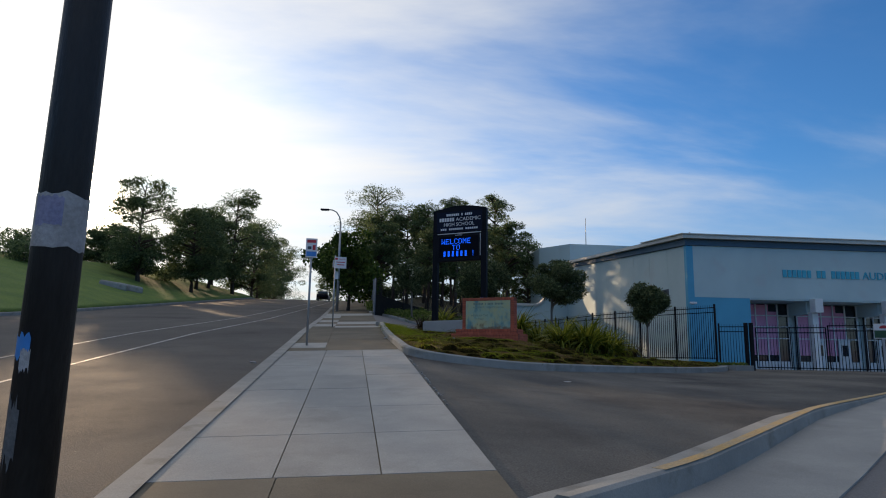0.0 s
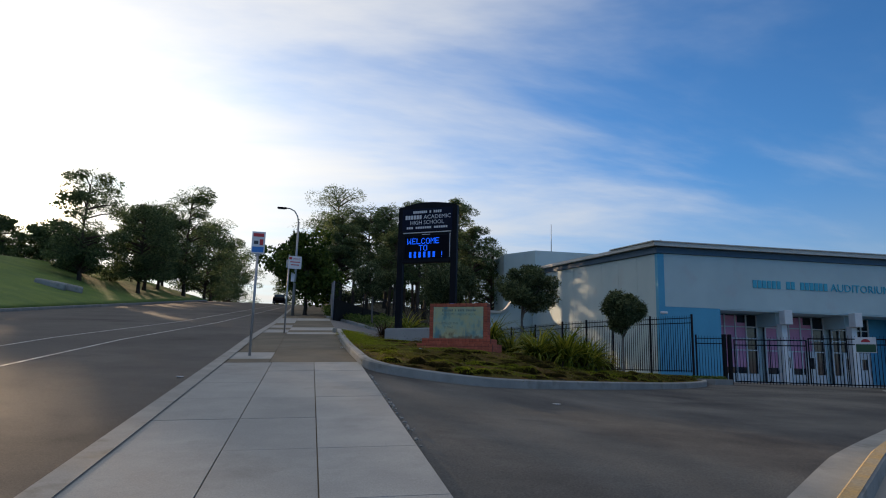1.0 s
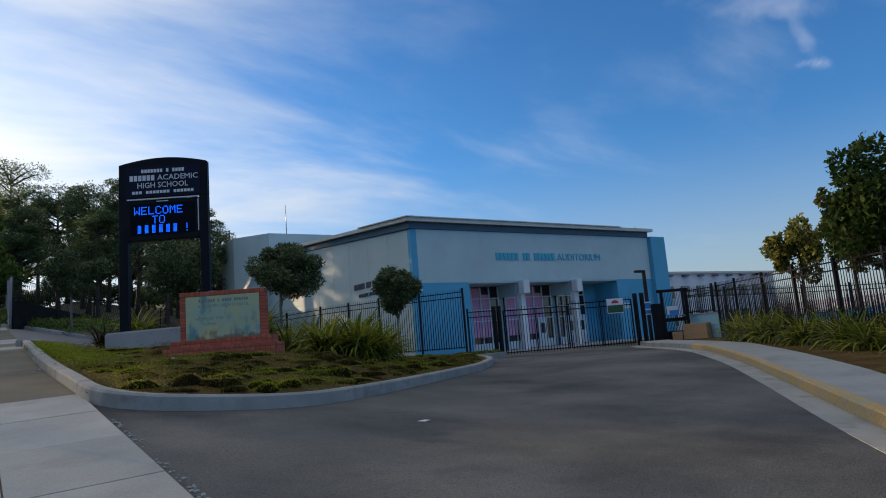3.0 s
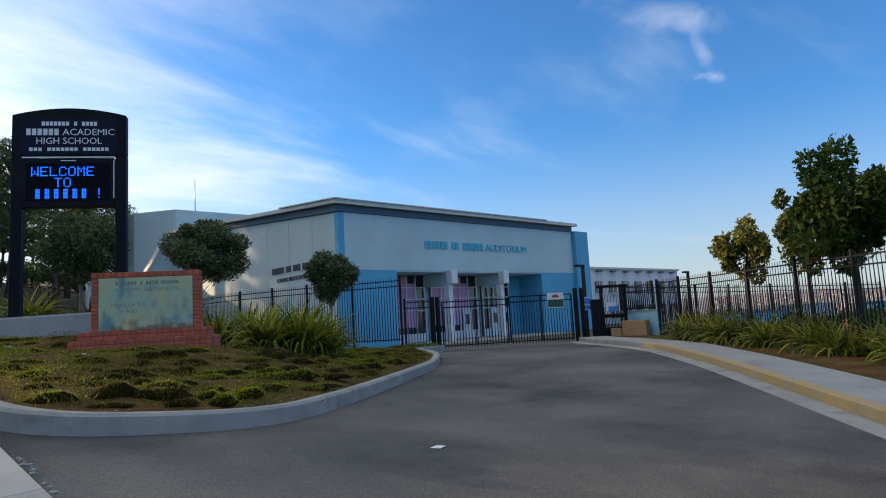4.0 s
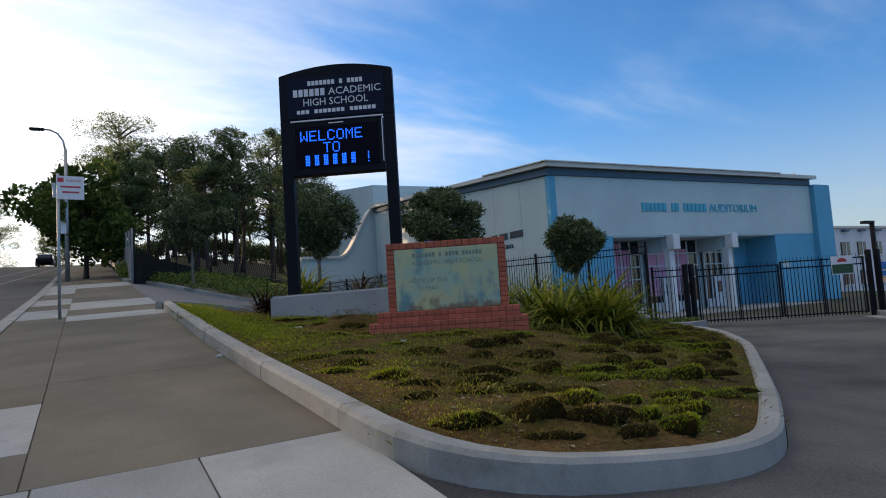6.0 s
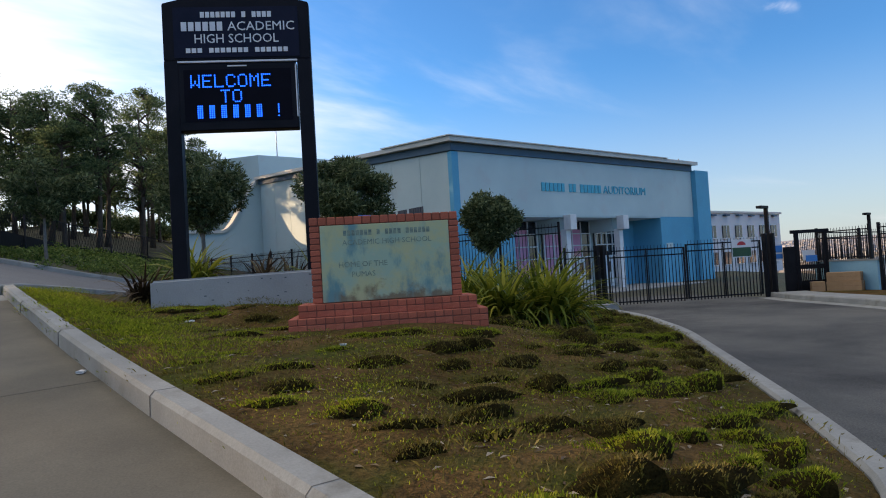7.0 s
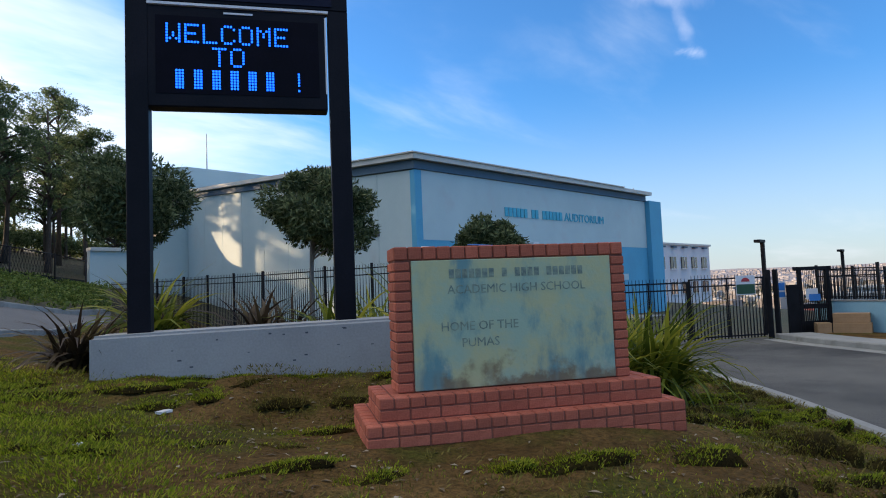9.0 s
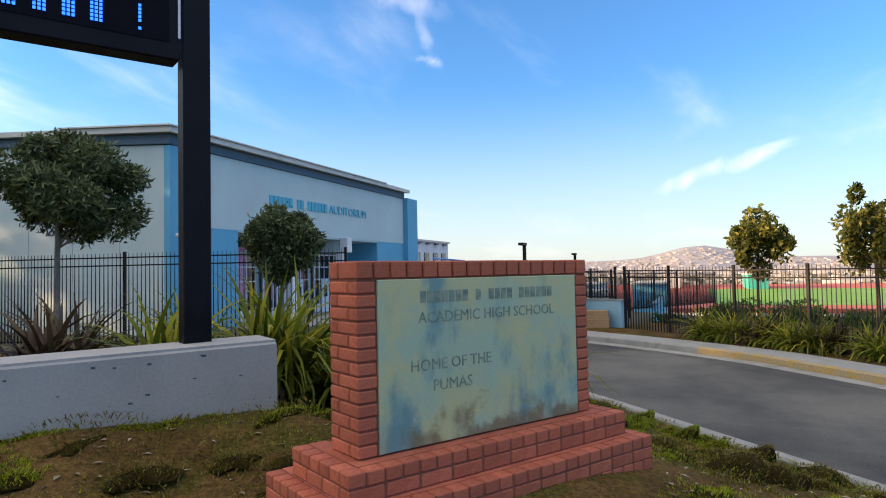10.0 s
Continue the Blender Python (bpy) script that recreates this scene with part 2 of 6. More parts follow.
BARK = mat("bark", (0.045, 0.035, 0.026), (0.09, 0.07, 0.055), 3, 25, 0.95, 0.9, grain=0.4, dist=0.03, stretch=(1, 1, 0.25))
PALE_BARK = mat("pale_bark", (0.14, 0.12, 0.10), (0.20, 0.175, 0.15), 5, 40, 0.95, 0.7, grain=0.3, dist=0.01, stretch=(1, 1, 0.3))
CARDBOARD = mat("cardboard", (0.36, 0.22, 0.11), (0.42, 0.26, 0.14), 3, 40, 0.85, 0.1, grain=0.1)
WHITE_SIGN = mat("white_sign_sheet", (0.66, 0.66, 0.68), (0.72, 0.72, 0.74), 3, 30, 0.5, 0.0, grain=0.05)
RED_SIGN = mat("red_sign_print", (0.45, 0.04, 0.05), (0.52, 0.05, 0.06), 3, 30, 0.5, 0.0, grain=0.05)
GREEN_SIGN = mat("dark_green_print", (0.03, 0.08, 0.045), (0.04, 0.10, 0.05), 3, 30, 0.5, 0.0, grain=0.05)
BLUE_SIGN = mat("blue_sign_print", (0.05, 0.20, 0.55), (0.06, 0.24, 0.60), 3, 30, 0.5, 0.0, grain=0.05)
FRAME_WHITE = mat("white_window_frame", (0.60, 0.62, 0.64), (0.68, 0.69, 0.70), 3, 30, 0.5, 0.0, grain=0.05)
TRASH = mat("litter_paper", (0.6, 0.6, 0.6), (0.7, 0.7, 0.7), 5, 40, 0.8, 0.0)
PINE = leaf_mat("pine_needles", (0.045, 0.072, 0.034), (0.098, 0.142, 0.066), (0.20, 0.25, 0.11), 0.55)
COVER = leaf_mat("ground_cover_leaves", (0.05, 0.085, 0.018), (0.12, 0.17, 0.035), (0.24, 0.28, 0.07), 0.35)
BROADLEAF = leaf_mat("broad_leaves", (0.026, 0.048, 0.012), (0.06, 0.10, 0.020), (0.12, 0.16, 0.034), 0.5)
OLIVE = leaf_mat("grey_green_leaves", (0.03, 0.045, 0.02), (0.08, 0.108, 0.045), (0.24, 0.27, 0.13), 0.28)
FLAX = leaf_mat("flax_blades", (0.05, 0.075, 0.010), (0.17, 0.20, 0.022), (0.42, 0.38, 0.05), 0.4)
BRONZE_FLAX = leaf_mat("bronze_flax_blades", (0.03, 0.02, 0.014), (0.07, 0.045, 0.025), (0.13, 0.10, 0.045), 0.2)
GRASS = leaf_mat("grass_blades", (0.08, 0.115, 0.007), (0.235, 0.28, 0.013), (0.44, 0.43, 0.04), 0.45)
FADED_GRASS = leaf_mat("faded_grass_blades", (0.07, 0.058, 0.010), (0.14, 0.115, 0.020), (0.24, 0.19, 0.05), 0.3)
DRY_GRASS = leaf_mat("dry_grass_blades", (0.10, 0.08, 0.035), (0.16, 0.13, 0.06), (0.24, 0.20, 0.10), 0.3)
# dead grass roots, darkened to near black for the shade under the cushions
SHADED_ROOTS = mat("shade_dark_roots", (0.016, 0.012, 0.004), (0.040, 0.031, 0.008), 5, 60, 0.95, 1.0, grain=0.5, dist=0.03, spec=0.03)
LITTER_LEAF = leaf_mat("leaf_litter", (0.09, 0.055, 0.03), (0.20, 0.15, 0.09), (0.42, 0.36, 0.28), 0.1)
# sunlight on the young trees is put into this yellower, brighter leaf colour
GOLD_LEAF = leaf_mat("sun_tinted_leaves", (0.05, 0.065, 0.016), (0.13, 0.145, 0.032), (0.30, 0.27, 0.07), 0.45)


# ---------------------------------------------------------------- lie of the land
def street(y):
    """Height of the climbing street along its length."""
    if y < 24:
        return 2.41 + 0.1 * (max(y, -30) - 24)
    if y < 40:
        return 0.37 + 0.085 * y
    if y < 110:
        return 3.77 + 0.096 * (y - 40)
    return 10.49 + 0.02 * (min(y, 200) - 110)


def left_edge(y):
    return -2.62 - 0.0375 * y if y < 20 else -3.37 - 0.045 * (y - 20)


def right_edge(y):
    return 0.36 - 0.0395 * y if y < 28 else -0.746 - 0.028 * (y - 28)


def land(x, y):
    """Height of the finished surface at x, y."""
    xl, xr, far = left_edge(y), right_edge(y), -18.6 - 0.028 * y
    if x < far:
        d = far - x
        return street(y) + 0.1 + min(0.27 * d, 0.27 * 16 + 0.08 * (d - 16), 9.0)
    if x < xl:
        return street(y) - 0.02
    if x < xr:
        return street(y) + 0.03 * (x + 2.5)
    u, v = (x + y) * 0.7071, (x - y) * 0.7071
    y0 = (0.36 - v * 1.4142) / 1.0395
    if y0 > 28:
        y0 = (0.038 - v * 1.4142) / 1.028
    x0 = right_edge(y0)
    u0 = (x0 + y0) * 0.7071
    s = min(max((u - u0) / max(31 - u0, 12), 0), 1) ** 1.2
    end = 1.22 + max(-22 - v, 0) * 0.215
    end = min(end, 11.0)
    z = (1 - s) * (street(y0) + 0.03 * (x0 + 2.5)) + s * end
    # the driveway's far side stands a little proud
    z += 0.2 * min(max((u - 6.5) / 4, 0), 1) * min(max((31 - u) / 7, 0), 1) * min(max((v + 8) / 4, 0), 1)
    if v > 9:
        z -= min((v - 9) * 0.10, 2.6) * min(max((u - 14) / 10, 0), 1)
    return z


def mesh_of(name, verts, faces, material=None):
    me = bpy.data.meshes.new(name)
    me.from_pydata([tuple(v) for v in verts], [], faces)
    me.update()
    if material:
        me.materials.append(material)
    return me


def smooth(me):
    me.polygons.foreach_set("use_smooth", [True] * len(me.polygons))
    return me


def part(name, bm, material, parent=None, label=""):
    """A bmesh or a mesh as one object, under a thing or a part."""
    if isinstance(bm, bmesh.types.BMesh):
        me = bpy.data.meshes.new(name)
        bm.to_mesh(me)
        bm.free()
    else:
        me = bm
    if material and not me.materials:
        me.materials.append(material)
    ob = new(name, me)
    if parent is not None:
        ob.parent = parent
    return tagged(ob, label)


def thing(name, label, category, group="", m=None):
    ob = new(name)
    ob.empty_display_size = 0.2
    if m is not None:
        ob.matrix_basis = m
    return tagged(ob, label, category, group)


def box(x0, y0, z0, x1, y1, z1, bevel=0.0, bm=None, seg=1):
    own = bmesh.new()
    bmesh.ops.create_cube(own, size=1)
    for v in own.verts:
        v.co = Vector(((x0 + x1) / 2 + v.co.x * (x1 - x0), (y0 + y1) / 2 + v.co.y * (y1 - y0), (z0 + z1) / 2 + v.co.z * (z1 - z0)))
    if bevel:
        bmesh.ops.bevel(own, geom=own.edges[:], offset=bevel, segments=seg, affect="EDGES", profile=0.5)
    if bm is None:
        return own
    tmp = bpy.data.meshes.new("tmp")
    own.to_mesh(tmp)
    own.free()
    bm.from_mesh(tmp)
    bpy.data.meshes.remove(tmp)
    return bm


def tube(points, radii, n=10, bm=None):
    """A round tapered tube along points."""
    bm = bm or bmesh.new()
    pts = [Vector(p) for p in points]
    rings = []
    side = None
    for i, p in enumerate(pts):
        way = (pts[min(i + 1, len(pts) - 1)] - pts[max(i - 1, 0)]).normalized()
        if side is None:
            side = way.orthogonal().normalized()
        side = (side - way * side.dot(way)).normalized()
        up = way.cross(side)
        r = radii[i] if isinstance(radii, (list, tuple)) else radii
        rings.append([bm.verts.new(p + (side * math.cos(a) + up * math.sin(a)) * r) for a in [2 * math.pi * k / n for k in range(n)]])
    for a, b in zip(rings, rings[1:]):
        for k in range(n):
            f = bm.faces.new((a[k], a[(k + 1) % n], b[(k + 1) % n], b[k]))
            f.smooth = True
    bm.faces.new(list(reversed(rings[0])))
    bm.faces.new(rings[-1])
    return bm


def strip_patch(name, material, rows, lift=0.0, skirt=0.12, kind="structure", label="", category=""):
    """A surface from rows of points (x, y), lying on the land, with a skirt down its rim."""
    verts, faces = [], []
    n = len(rows[0])
    for r in rows:
        for p in r:
            z = p[2] if len(p) > 2 else land(p[0], p[1]) + lift
            verts.append((p[0], p[1], z))
    m = len(rows)
    for i in range(m - 1):
        for j in range(n - 1):
            faces.append((i * n + j, i * n + j + 1, (i + 1) * n + j + 1, (i + 1) * n + j))
    rim = [j for j in range(n)] + [i * n + n - 1 for i in range(1, m)] + [(m - 1) * n + j for j in range(n - 2, -1, -1)] + [i * n for i in range(m - 2, 0, -1)]
    base = len(verts)
    for k in rim:
        x, y, z = verts[k]
        verts.append((x, y, z - skirt))
    for k in range(len(rim)):
        k2 = (k + 1) % len(rim)
        faces.append((rim[k2], rim[k], base + k, base + k2))
    me = mesh_of(name, verts, faces, material)
    bm = bmesh.new()
    bm.from_mesh(me)
    bmesh.ops.recalc_face_normals(bm, faces=bm.faces)
    bm.to_mesh(me)
    bm.free()
    ob = new(name, me)
    return tagged(ob, label, category, kind=kind)


def lerp(a, b, t):
    return a + (b - a) * t


def rounded(pts, radius, n=6):
    """A broken line with its inner corners rounded."""
    pts = [(p[0], p[1], 0) for p in pts]
    out = [Vector(pts[0])]
    for a, b, c in zip(pts, pts[1:], pts[2:]):
        a, b, c = Vector(a), Vector(b), Vector(c)
        r = min(radius, (a - b).length * 0.45, (c - b).length * 0.45)
        p, q = b + (a - b).normalized() * r, b + (c - b).normalized() * r
        for k in range(n + 1):
            t = k / n
            out.append(p * (1 - t) ** 2 + b * 2 * t * (1 - t) + q * t * t)
    out.append(Vector(pts[-1]))
    return out


def kerb_run(name, pts, width, top, depth, material, label, base=land, joint=0.0):
    """A kerb along pts (its outer foot), width to the left of its way, rounded at the top edges."""
    prof = [(0, -depth), (0.012, top - 0.03), (0.04, top), (width - 0.03, top), (width, top - 0.025), (width, -depth)]
    verts, faces = [], []
    P = [Vector((p[0], p[1], 0)) for p in pts]
    for i, p in enumerate(P):
        way = (P[min(i + 1, len(P) - 1)] - P[max(i - 1, 0)]).normalized()
        side = Vector((-way.y, way.x, 0))
        z = base(p.x, p.y)
        for a, h in prof:
            q = p + side * a
            verts.append((q.x, q.y, z + h))
    n = len(prof)
    for i in range(len(P) - 1):
        for j in range(n - 1):
            faces.append((i * n + j, (i + 1) * n + j, (i + 1) * n + j + 1, i * n + j + 1))
    faces.append(tuple(range(n)))
    faces.append(tuple((len(P) - 1) * n + k for k in reversed(range(n))))
    ob = new(name, mesh_of(name, verts, faces, material))
    return tagged(ob, label, "kerb", kind="structure")


# ---------------------------------------------------------------- ground, street, pavement
def axis(parts):
    out = []
    for a, b, n in parts:
        out += [lerp(a, b, k / n) for k in range(n)]
    return out + [parts[-1][1]]


def far_land(x, y):
    z = land(min(max(x, -70), 75), min(max(y, -45), 150)) - 0.28
    r = max(abs(x) - 70, abs(y - 50) - 100, 0)
    return z + (-14 - z) * min(r / 160, 1) if x > -40 else z


def build_ground():
    xs = axis([(-3500, -300, 6), (-300, -60, 12), (-60, 60, 100), (60, 300, 16), (300, 3500, 6)])
    ys = axis([(-3000, -200, 5), (-200, -20, 12), (-20, 100, 100), (100, 300, 14), (300, 3500, 6)])
    verts = [(x, y, far_land(x, y)) for y in ys for x in xs]
    n = len(xs)
    faces = [(j * n + i, j * n + i + 1, (j + 1) * n + i + 1, (j + 1) * n + i) for j in range(len(ys) - 1) for i in range(n - 1)]
    ob = new("ground", smooth(mesh_of("ground", verts, faces, EARTH)))
    tagged(ob, "dark earth with thin grass under trees", "ground", kind="structure")


build_ground()

YS = axis([(-45, 0, 9), (0, 60, 60), (60, 200, 40)])
strip_patch("road", ASPHALT, [[(lerp(-18.6 - 0.028 * y, left_edge(y) + 0.02, k / 6), y) for k in range(7)] for y in YS], lift=-0.13, skirt=0.3,
            label="worn grey asphalt street climbing a hill", category="road")
for name_off, off, dash in (("line_near", 7.08, False), ("line_far", 8.95, False)):
    rows = []
    for y in axis([(-10, 110, 120)]):
        x = -off - 0.006 * (y - 18)
        rows.append([(x - 0.038, y, street(y) - 0.146), (x + 0.038, y, street(y) - 0.146)])
    strip_patch("lane_marking", WHITE_LINE, rows, skirt=0.004, label="worn white painted lane line on asphalt", category="road marking")
kerb_run("street_kerb", [(left_edge(y) + 0.17, y) for y in reversed(YS)], -0.17, 0.0, 0.3, KERB, "worn pale concrete kerb beside the street", base=lambda x, y: street(y) + 0.02 + 0.03 * (x + 2.5))
kerb_run("far_kerb", [(-18.6 - 0.028 * y, y) for y in YS], 0.18, 0.02, 0.3, KERB, "concrete kerb below the grass bank", base=lambda x, y: street(y) + 0.02)


def build_bank():
    rows = []
    for y in axis([(-45, 150, 90)]):
        x0 = -18.75 - 0.028 * y
        rows.append([(x0 - d, y, land(x0 - d, y) + 0.02 + 0.12 * noise.noise((d * 0.4, y * 0.25, 1)) * min(d, 1)) for d in (0, 0.6, 1.5, 3, 5, 7.5, 10, 13, 16, 20, 26, 36)])
    ob = strip_patch("grass_bank", GRASS_BANK, rows, label="green grass bank rising above the street", category="grass bank")
    smooth(ob.data)


build_bank()

# pavement slabs: three columns, pale new concrete between two stretches of old concrete
pavement = strip_patch("pavement", OLD_CONCRETE, [[(lerp(left_edge(y), right_edge(y), k / 3), y) for k in range(4)] for y in YS], lift=-0.014, skirt=0.2,
                       label="concrete pavement of pale and weathered slabs", category="pavement")


def slab(parent, y0, y1, a, b, material, name="slab", up=0.0):
    """One paving slab between the fractions a and b of the pavement's width."""
    g = 0.006
    verts = []
    for dz in (0.0, -0.05):
        for y, f in ((y0 + g, a), (y0 + g, b), (y1 - g, b), (y1 - g, a)):
            x = lerp(left_edge(y), right_edge(y), f) + (g if f == a else -g) + (0.17 if f == 0 else 0)
            verts.append((x, y, land(x, y) + dz + up))
    faces = [(0, 1, 2, 3), (0, 4, 5, 1), (1, 5, 6, 2), (2, 6, 7, 3), (3, 7, 4, 0)]
    return part(name, mesh_of(name, verts, faces, material), material, parent)


COLS = ((0.0, 0.39), (0.39, 0.68), (0.68, 1.0))
rng = random.Random(5)
for k in range(7):
    for a, b in COLS:
        slab(pavement, lerp(6.95, 17.35, k / 7), lerp(6.95, 17.35, (k + 1) / 7), a, b, CONCRETE, up=rng.uniform(-0.002, 0.002))
y = -8.0
while y < 6.9:
    y2 = min(y + 2.2, 6.95)
    for a, b in ((0.0, 0.4), (0.4, 1.0)):
        slab(pavement, y, y2, a, b, OLD_CONCRETE)
    y = y2
# old slabs up the hill, with single pale ones let in
for a, b, rows in ((0.0, 0.37, ((17.35, 18.1, 0), (18.1, 19.6, 1), (19.6, 20.5, 0), (20.5, 24.4, 0), (24.4, 28.4, 0), (28.4, 31.0, 1), (31.0, 33.0, 0), (33.0, 36.0, 1))),
                   (0.37, 1.0, ((17.35, 20.5, 0), (20.5, 24.4, 0), (24.4, 27.2, 0), (27.2, 28.6, 1), (28.6, 30.4, 0), (30.4, 33.4, 1), (33.4, 36.0, 0)))):
    for y0, y1, pale in rows:
        slab(pavement, y0, y1, a, b, CONCRETE if pale else OLD_CONCRETE)
y = 36.0
while y < 72:
    for a, b in ((0.0, 0.37), (0.37, 1.0)):
        slab(pavement, y, y + 3.6, a, b, CONCRETE if rng.random() < 0.15 else OLD_CONCRETE)
    y += 3.6

# driveway running diagonally down to the gate
LAWN_FOOT = rounded([(-0.82, 28.4), (-0.77, 25.0), (-0.675, 22.0), (-0.54, 19.6), (-0.43, 18.2), (-0.28, 15.93), (2.05, 15.84), (3.74, 17.02), (6.12, 18.9), (9.52, 21.64), (12.08, 24.34), (13.6, 26.7), (14.9, 28.9)], 1.15)
RIGHT_FOOT = rounded([(0.25, 5.9), (2.65, 7.95), (5.5, 10.4), (9.35, 13.4), (12.3, 15.8), (14.35, 17.75), (16.45, 19.9), (18.0, 21.9), (19.2, 23.8), (20.6, 25.3)], 1.6)


def along(pts, n):
    """n + 1 even points along a line."""
    L = [0.0]
    for a, b in zip(pts, pts[1:]):
        L.append(L[-1] + (b - a).length)
    out = []
    for k in range(n + 1):
        t = L[-1] * k / n
        i = max(i for i in range(len(L)) if L[i] <= t + 1e-9)
        i = min(i, len(pts) - 2)
        out.append(pts[i].lerp(pts[i + 1], (t - L[i]) / max(L[i + 1] - L[i], 1e-9)))
    return out


def drive_rows():
    near = [Vector(p[:2]) for p in LAWN_FOOT if p[1] < 16.6 or p[0] > 0.3]
    a = along([Vector((right_edge(16.9) + 0.02, 16.9))] + near + [Vector((15.4, 30.5)), Vector((16.5, 34))], 70)
    b = along([Vector((right_edge(5.9) + 0.02, 5.9))] + [Vector(p[:2]) for p in RIGHT_FOOT] + [Vector((22.5, 30))], 70)
    rows = []
    for p, q in zip(a, b):
        rows.append([p.lerp(q, k / 24) for k in range(25)])
    return [[(p.x, p.y) for p in r] for r in rows]


strip_patch("driveway", DRIVE, drive_rows(), lift=-0.03, skirt=0.1, label="smooth dark grey asphalt driveway leading to a gate", category="driveway")
# the strip between pavement and driveway's first row
strip_patch("driveway_apron", DRIVE, [[(lerp(right_edge(y) + 0.01, max(right_edge(y) + 0.05, (y - 5.9) * 1.05 if y < 9.4 else 3.7), k / 10), y) for k in range(11)] for y in axis([(5.95, 15.3, 40)])],
            lift=-0.034, skirt=0.1, label="asphalt apron of the driveway beside the pavement", category="driveway")
kerb_run("lawn_kerb", LAWN_FOOT, 0.2, 0.16, 0.3, KERB, "pale concrete kerb round the lawn")
for x, y in ((-0.777, 25.2), (-0.682, 22.2), (-0.518, 19.3), (-0.376, 17.4)):
    kerb_run("kerb_joint", [(x - 0.002, y + 0.003), (x - 0.002, y - 0.003)], 0.2, 0.161, 0.3, JOINT, "dark joint between two kerb lengths")
kerb_run("driveway_kerb", list(reversed(RIGHT_FOOT)), 0.16, 0.15, 0.3, KERB, "concrete kerb along the driveway")


def offset(pts, d):
    P = [Vector((p[0], p[1], 0)) for p in pts]
    out = []
    for i, p in enumerate(P):
        way = (P[min(i + 1, len(P) - 1)] - P[max(i - 1, 0)]).normalized()
        out.append(p + Vector((way.y, -way.x, 0)) * d)
    return out


def yellow_edge():
    pts = [p for p in along(RIGHT_FOOT, 60)]
    lines = [(offset(pts, d), h) for d, h in ((-0.005, -0.005), (0.006, 0.126), (0.036, 0.1545), (0.148, 0.1545))]
    rows = [[(q[i].x, q[i].y, land(pts[i].x, pts[i].y) + h) for q, h in lines] for i in range(3, 47)]
    strip_patch("yellow_kerb_paint", YELLOW, rows, skirt=0.003, label="worn yellow paint on the kerb's face and top", category="road marking")
    G2 = offset(pts, -0.4)
    strip_patch("gutter", KERB, [[(g.x, g.y, land(g.x, g.y) - 0.024), (p.x, p.y, land(p.x, p.y) - 0.01)] for p, g in zip(pts, G2)], skirt=0.05,
                label="pale concrete gutter beside the driveway", category="gutter")
    rows = []
    for k, p in enumerate(pts):
        h = lerp(-0.06, 0.14, min(max((k / 60 - 0.12) / 0.3, 0), 1))
        q = [offset(pts, d)[k] for d in (0.15, 0.6, 1.15)]
        rows.append([(a.x, a.y, land(p.x, p.y) + h) for a in q])
    strip_patch("school_pavement", CONCRETE, rows, skirt=0.3, label="concrete pavement beside the driveway", category="pavement")
    rows = []
    for k, p in enumerate(pts):
        h = lerp(-0.06, 0.12, min(max((k / 60 - 0.12) / 0.3, 0), 1))
        q = [offset(pts, d)[k] for d in (1.15, 2.2, 3.8, 6.0, 9.0)]
        rows.append([(a.x, a.y, land(p.x, p.y) + h - 0.02) for a in q])
    strip_patch("planting_bed", SOIL, rows[18:], skirt=0.2, label="planted soil bed beside the driveway pavement", category="planting bed")
    strip_patch("forecourt", PATH_GREY, [[(r[0][0], r[0][1], r[0][2]), (r[2][0] + 3, r[2][1] - 4, r[2][2]), (r[4][0] + 6, r[4][1] - 12, r[4][2] - 0.3)] for r in rows[:19]], skirt=0.3,
                label="grey pavement beside the street corner", category="pavement")


yellow_edge()


# ---------------------------------------------------------------- lawn
RIM = [(p.x, p.y) for p in along(LAWN_FOOT, 90)]
RIM_CACHE = {}


def rim_distance(x, y):
    key = (round(x / 0.1), round(y / 0.1))
    if key not in RIM_CACHE:
        RIM_CACHE[key] = min((x - a) ** 2 + (y - c) ** 2 for a, c in RIM) ** 0.5
    return RIM_CACHE[key]


def lawn_height(x, y):
    """The lawn: level with the kerb's top at its rim, hummocky within, raised round the monument."""
    v = (x - y) * 0.7071
    rim = min(max((rim_distance(x, y) - 0.2) / 0.7, 0), 1)
    near = math.exp(-((x - 2.7) ** 2 + (y - 21.2) ** 2) / 4.0)
    lx, ly = (x - 1.8) * 0.837 - (y - 24.0) * 0.547, (x - 1.8) * 0.547 + (y - 24.0) * 0.837
    foot = math.exp(-max(abs(ly) - 0.3, 0) ** 2 / 0.35) * math.exp(-max(abs(lx) - 1.4, 0) ** 2 / 0.5)
    z = lerp(land(x, y) + 0.09 + 0.09 * rim * min(max((v + 17) / 3, 0), 1), 2.235 - 0.025 * (x - 2.3), near * rim)
    z = lerp(z, 2.455 - 0.035 * lx, foot * rim)
    return z + rim * (0.035 * noise.noise((x * 0.9, y * 0.9, 3.1)) + 0.08 * max(noise.noise((x * 1.4, y * 2.3, 8.1)), -0.15) * (1 - near))


LAWN_IN = [p for p in offset(LAWN_FOOT, -0.1)]
LAWN_POLY = [(p.x, p.y) for p in LAWN_IN] + [(14.2, 29.4), (12.8, 33.1), (11.5, 36.6), (11.4, 39.6), (12.3, 44.0), (11.0, 50.0), (7.2, 45.0), (4.5, 39.9), (2.7, 35.0), (0.7, 30.6), (-0.6, 28.9)]


def inside(x, y, poly):
    hit = False
    for (x0, y0), (x1, y1) in zip(poly, poly[1:] + poly[:1]):
        if (y0 > y) != (y1 > y) and x < (x1 - x0) * (y - y0) / (y1 - y0) + x0:
            hit = not hit
    return hit


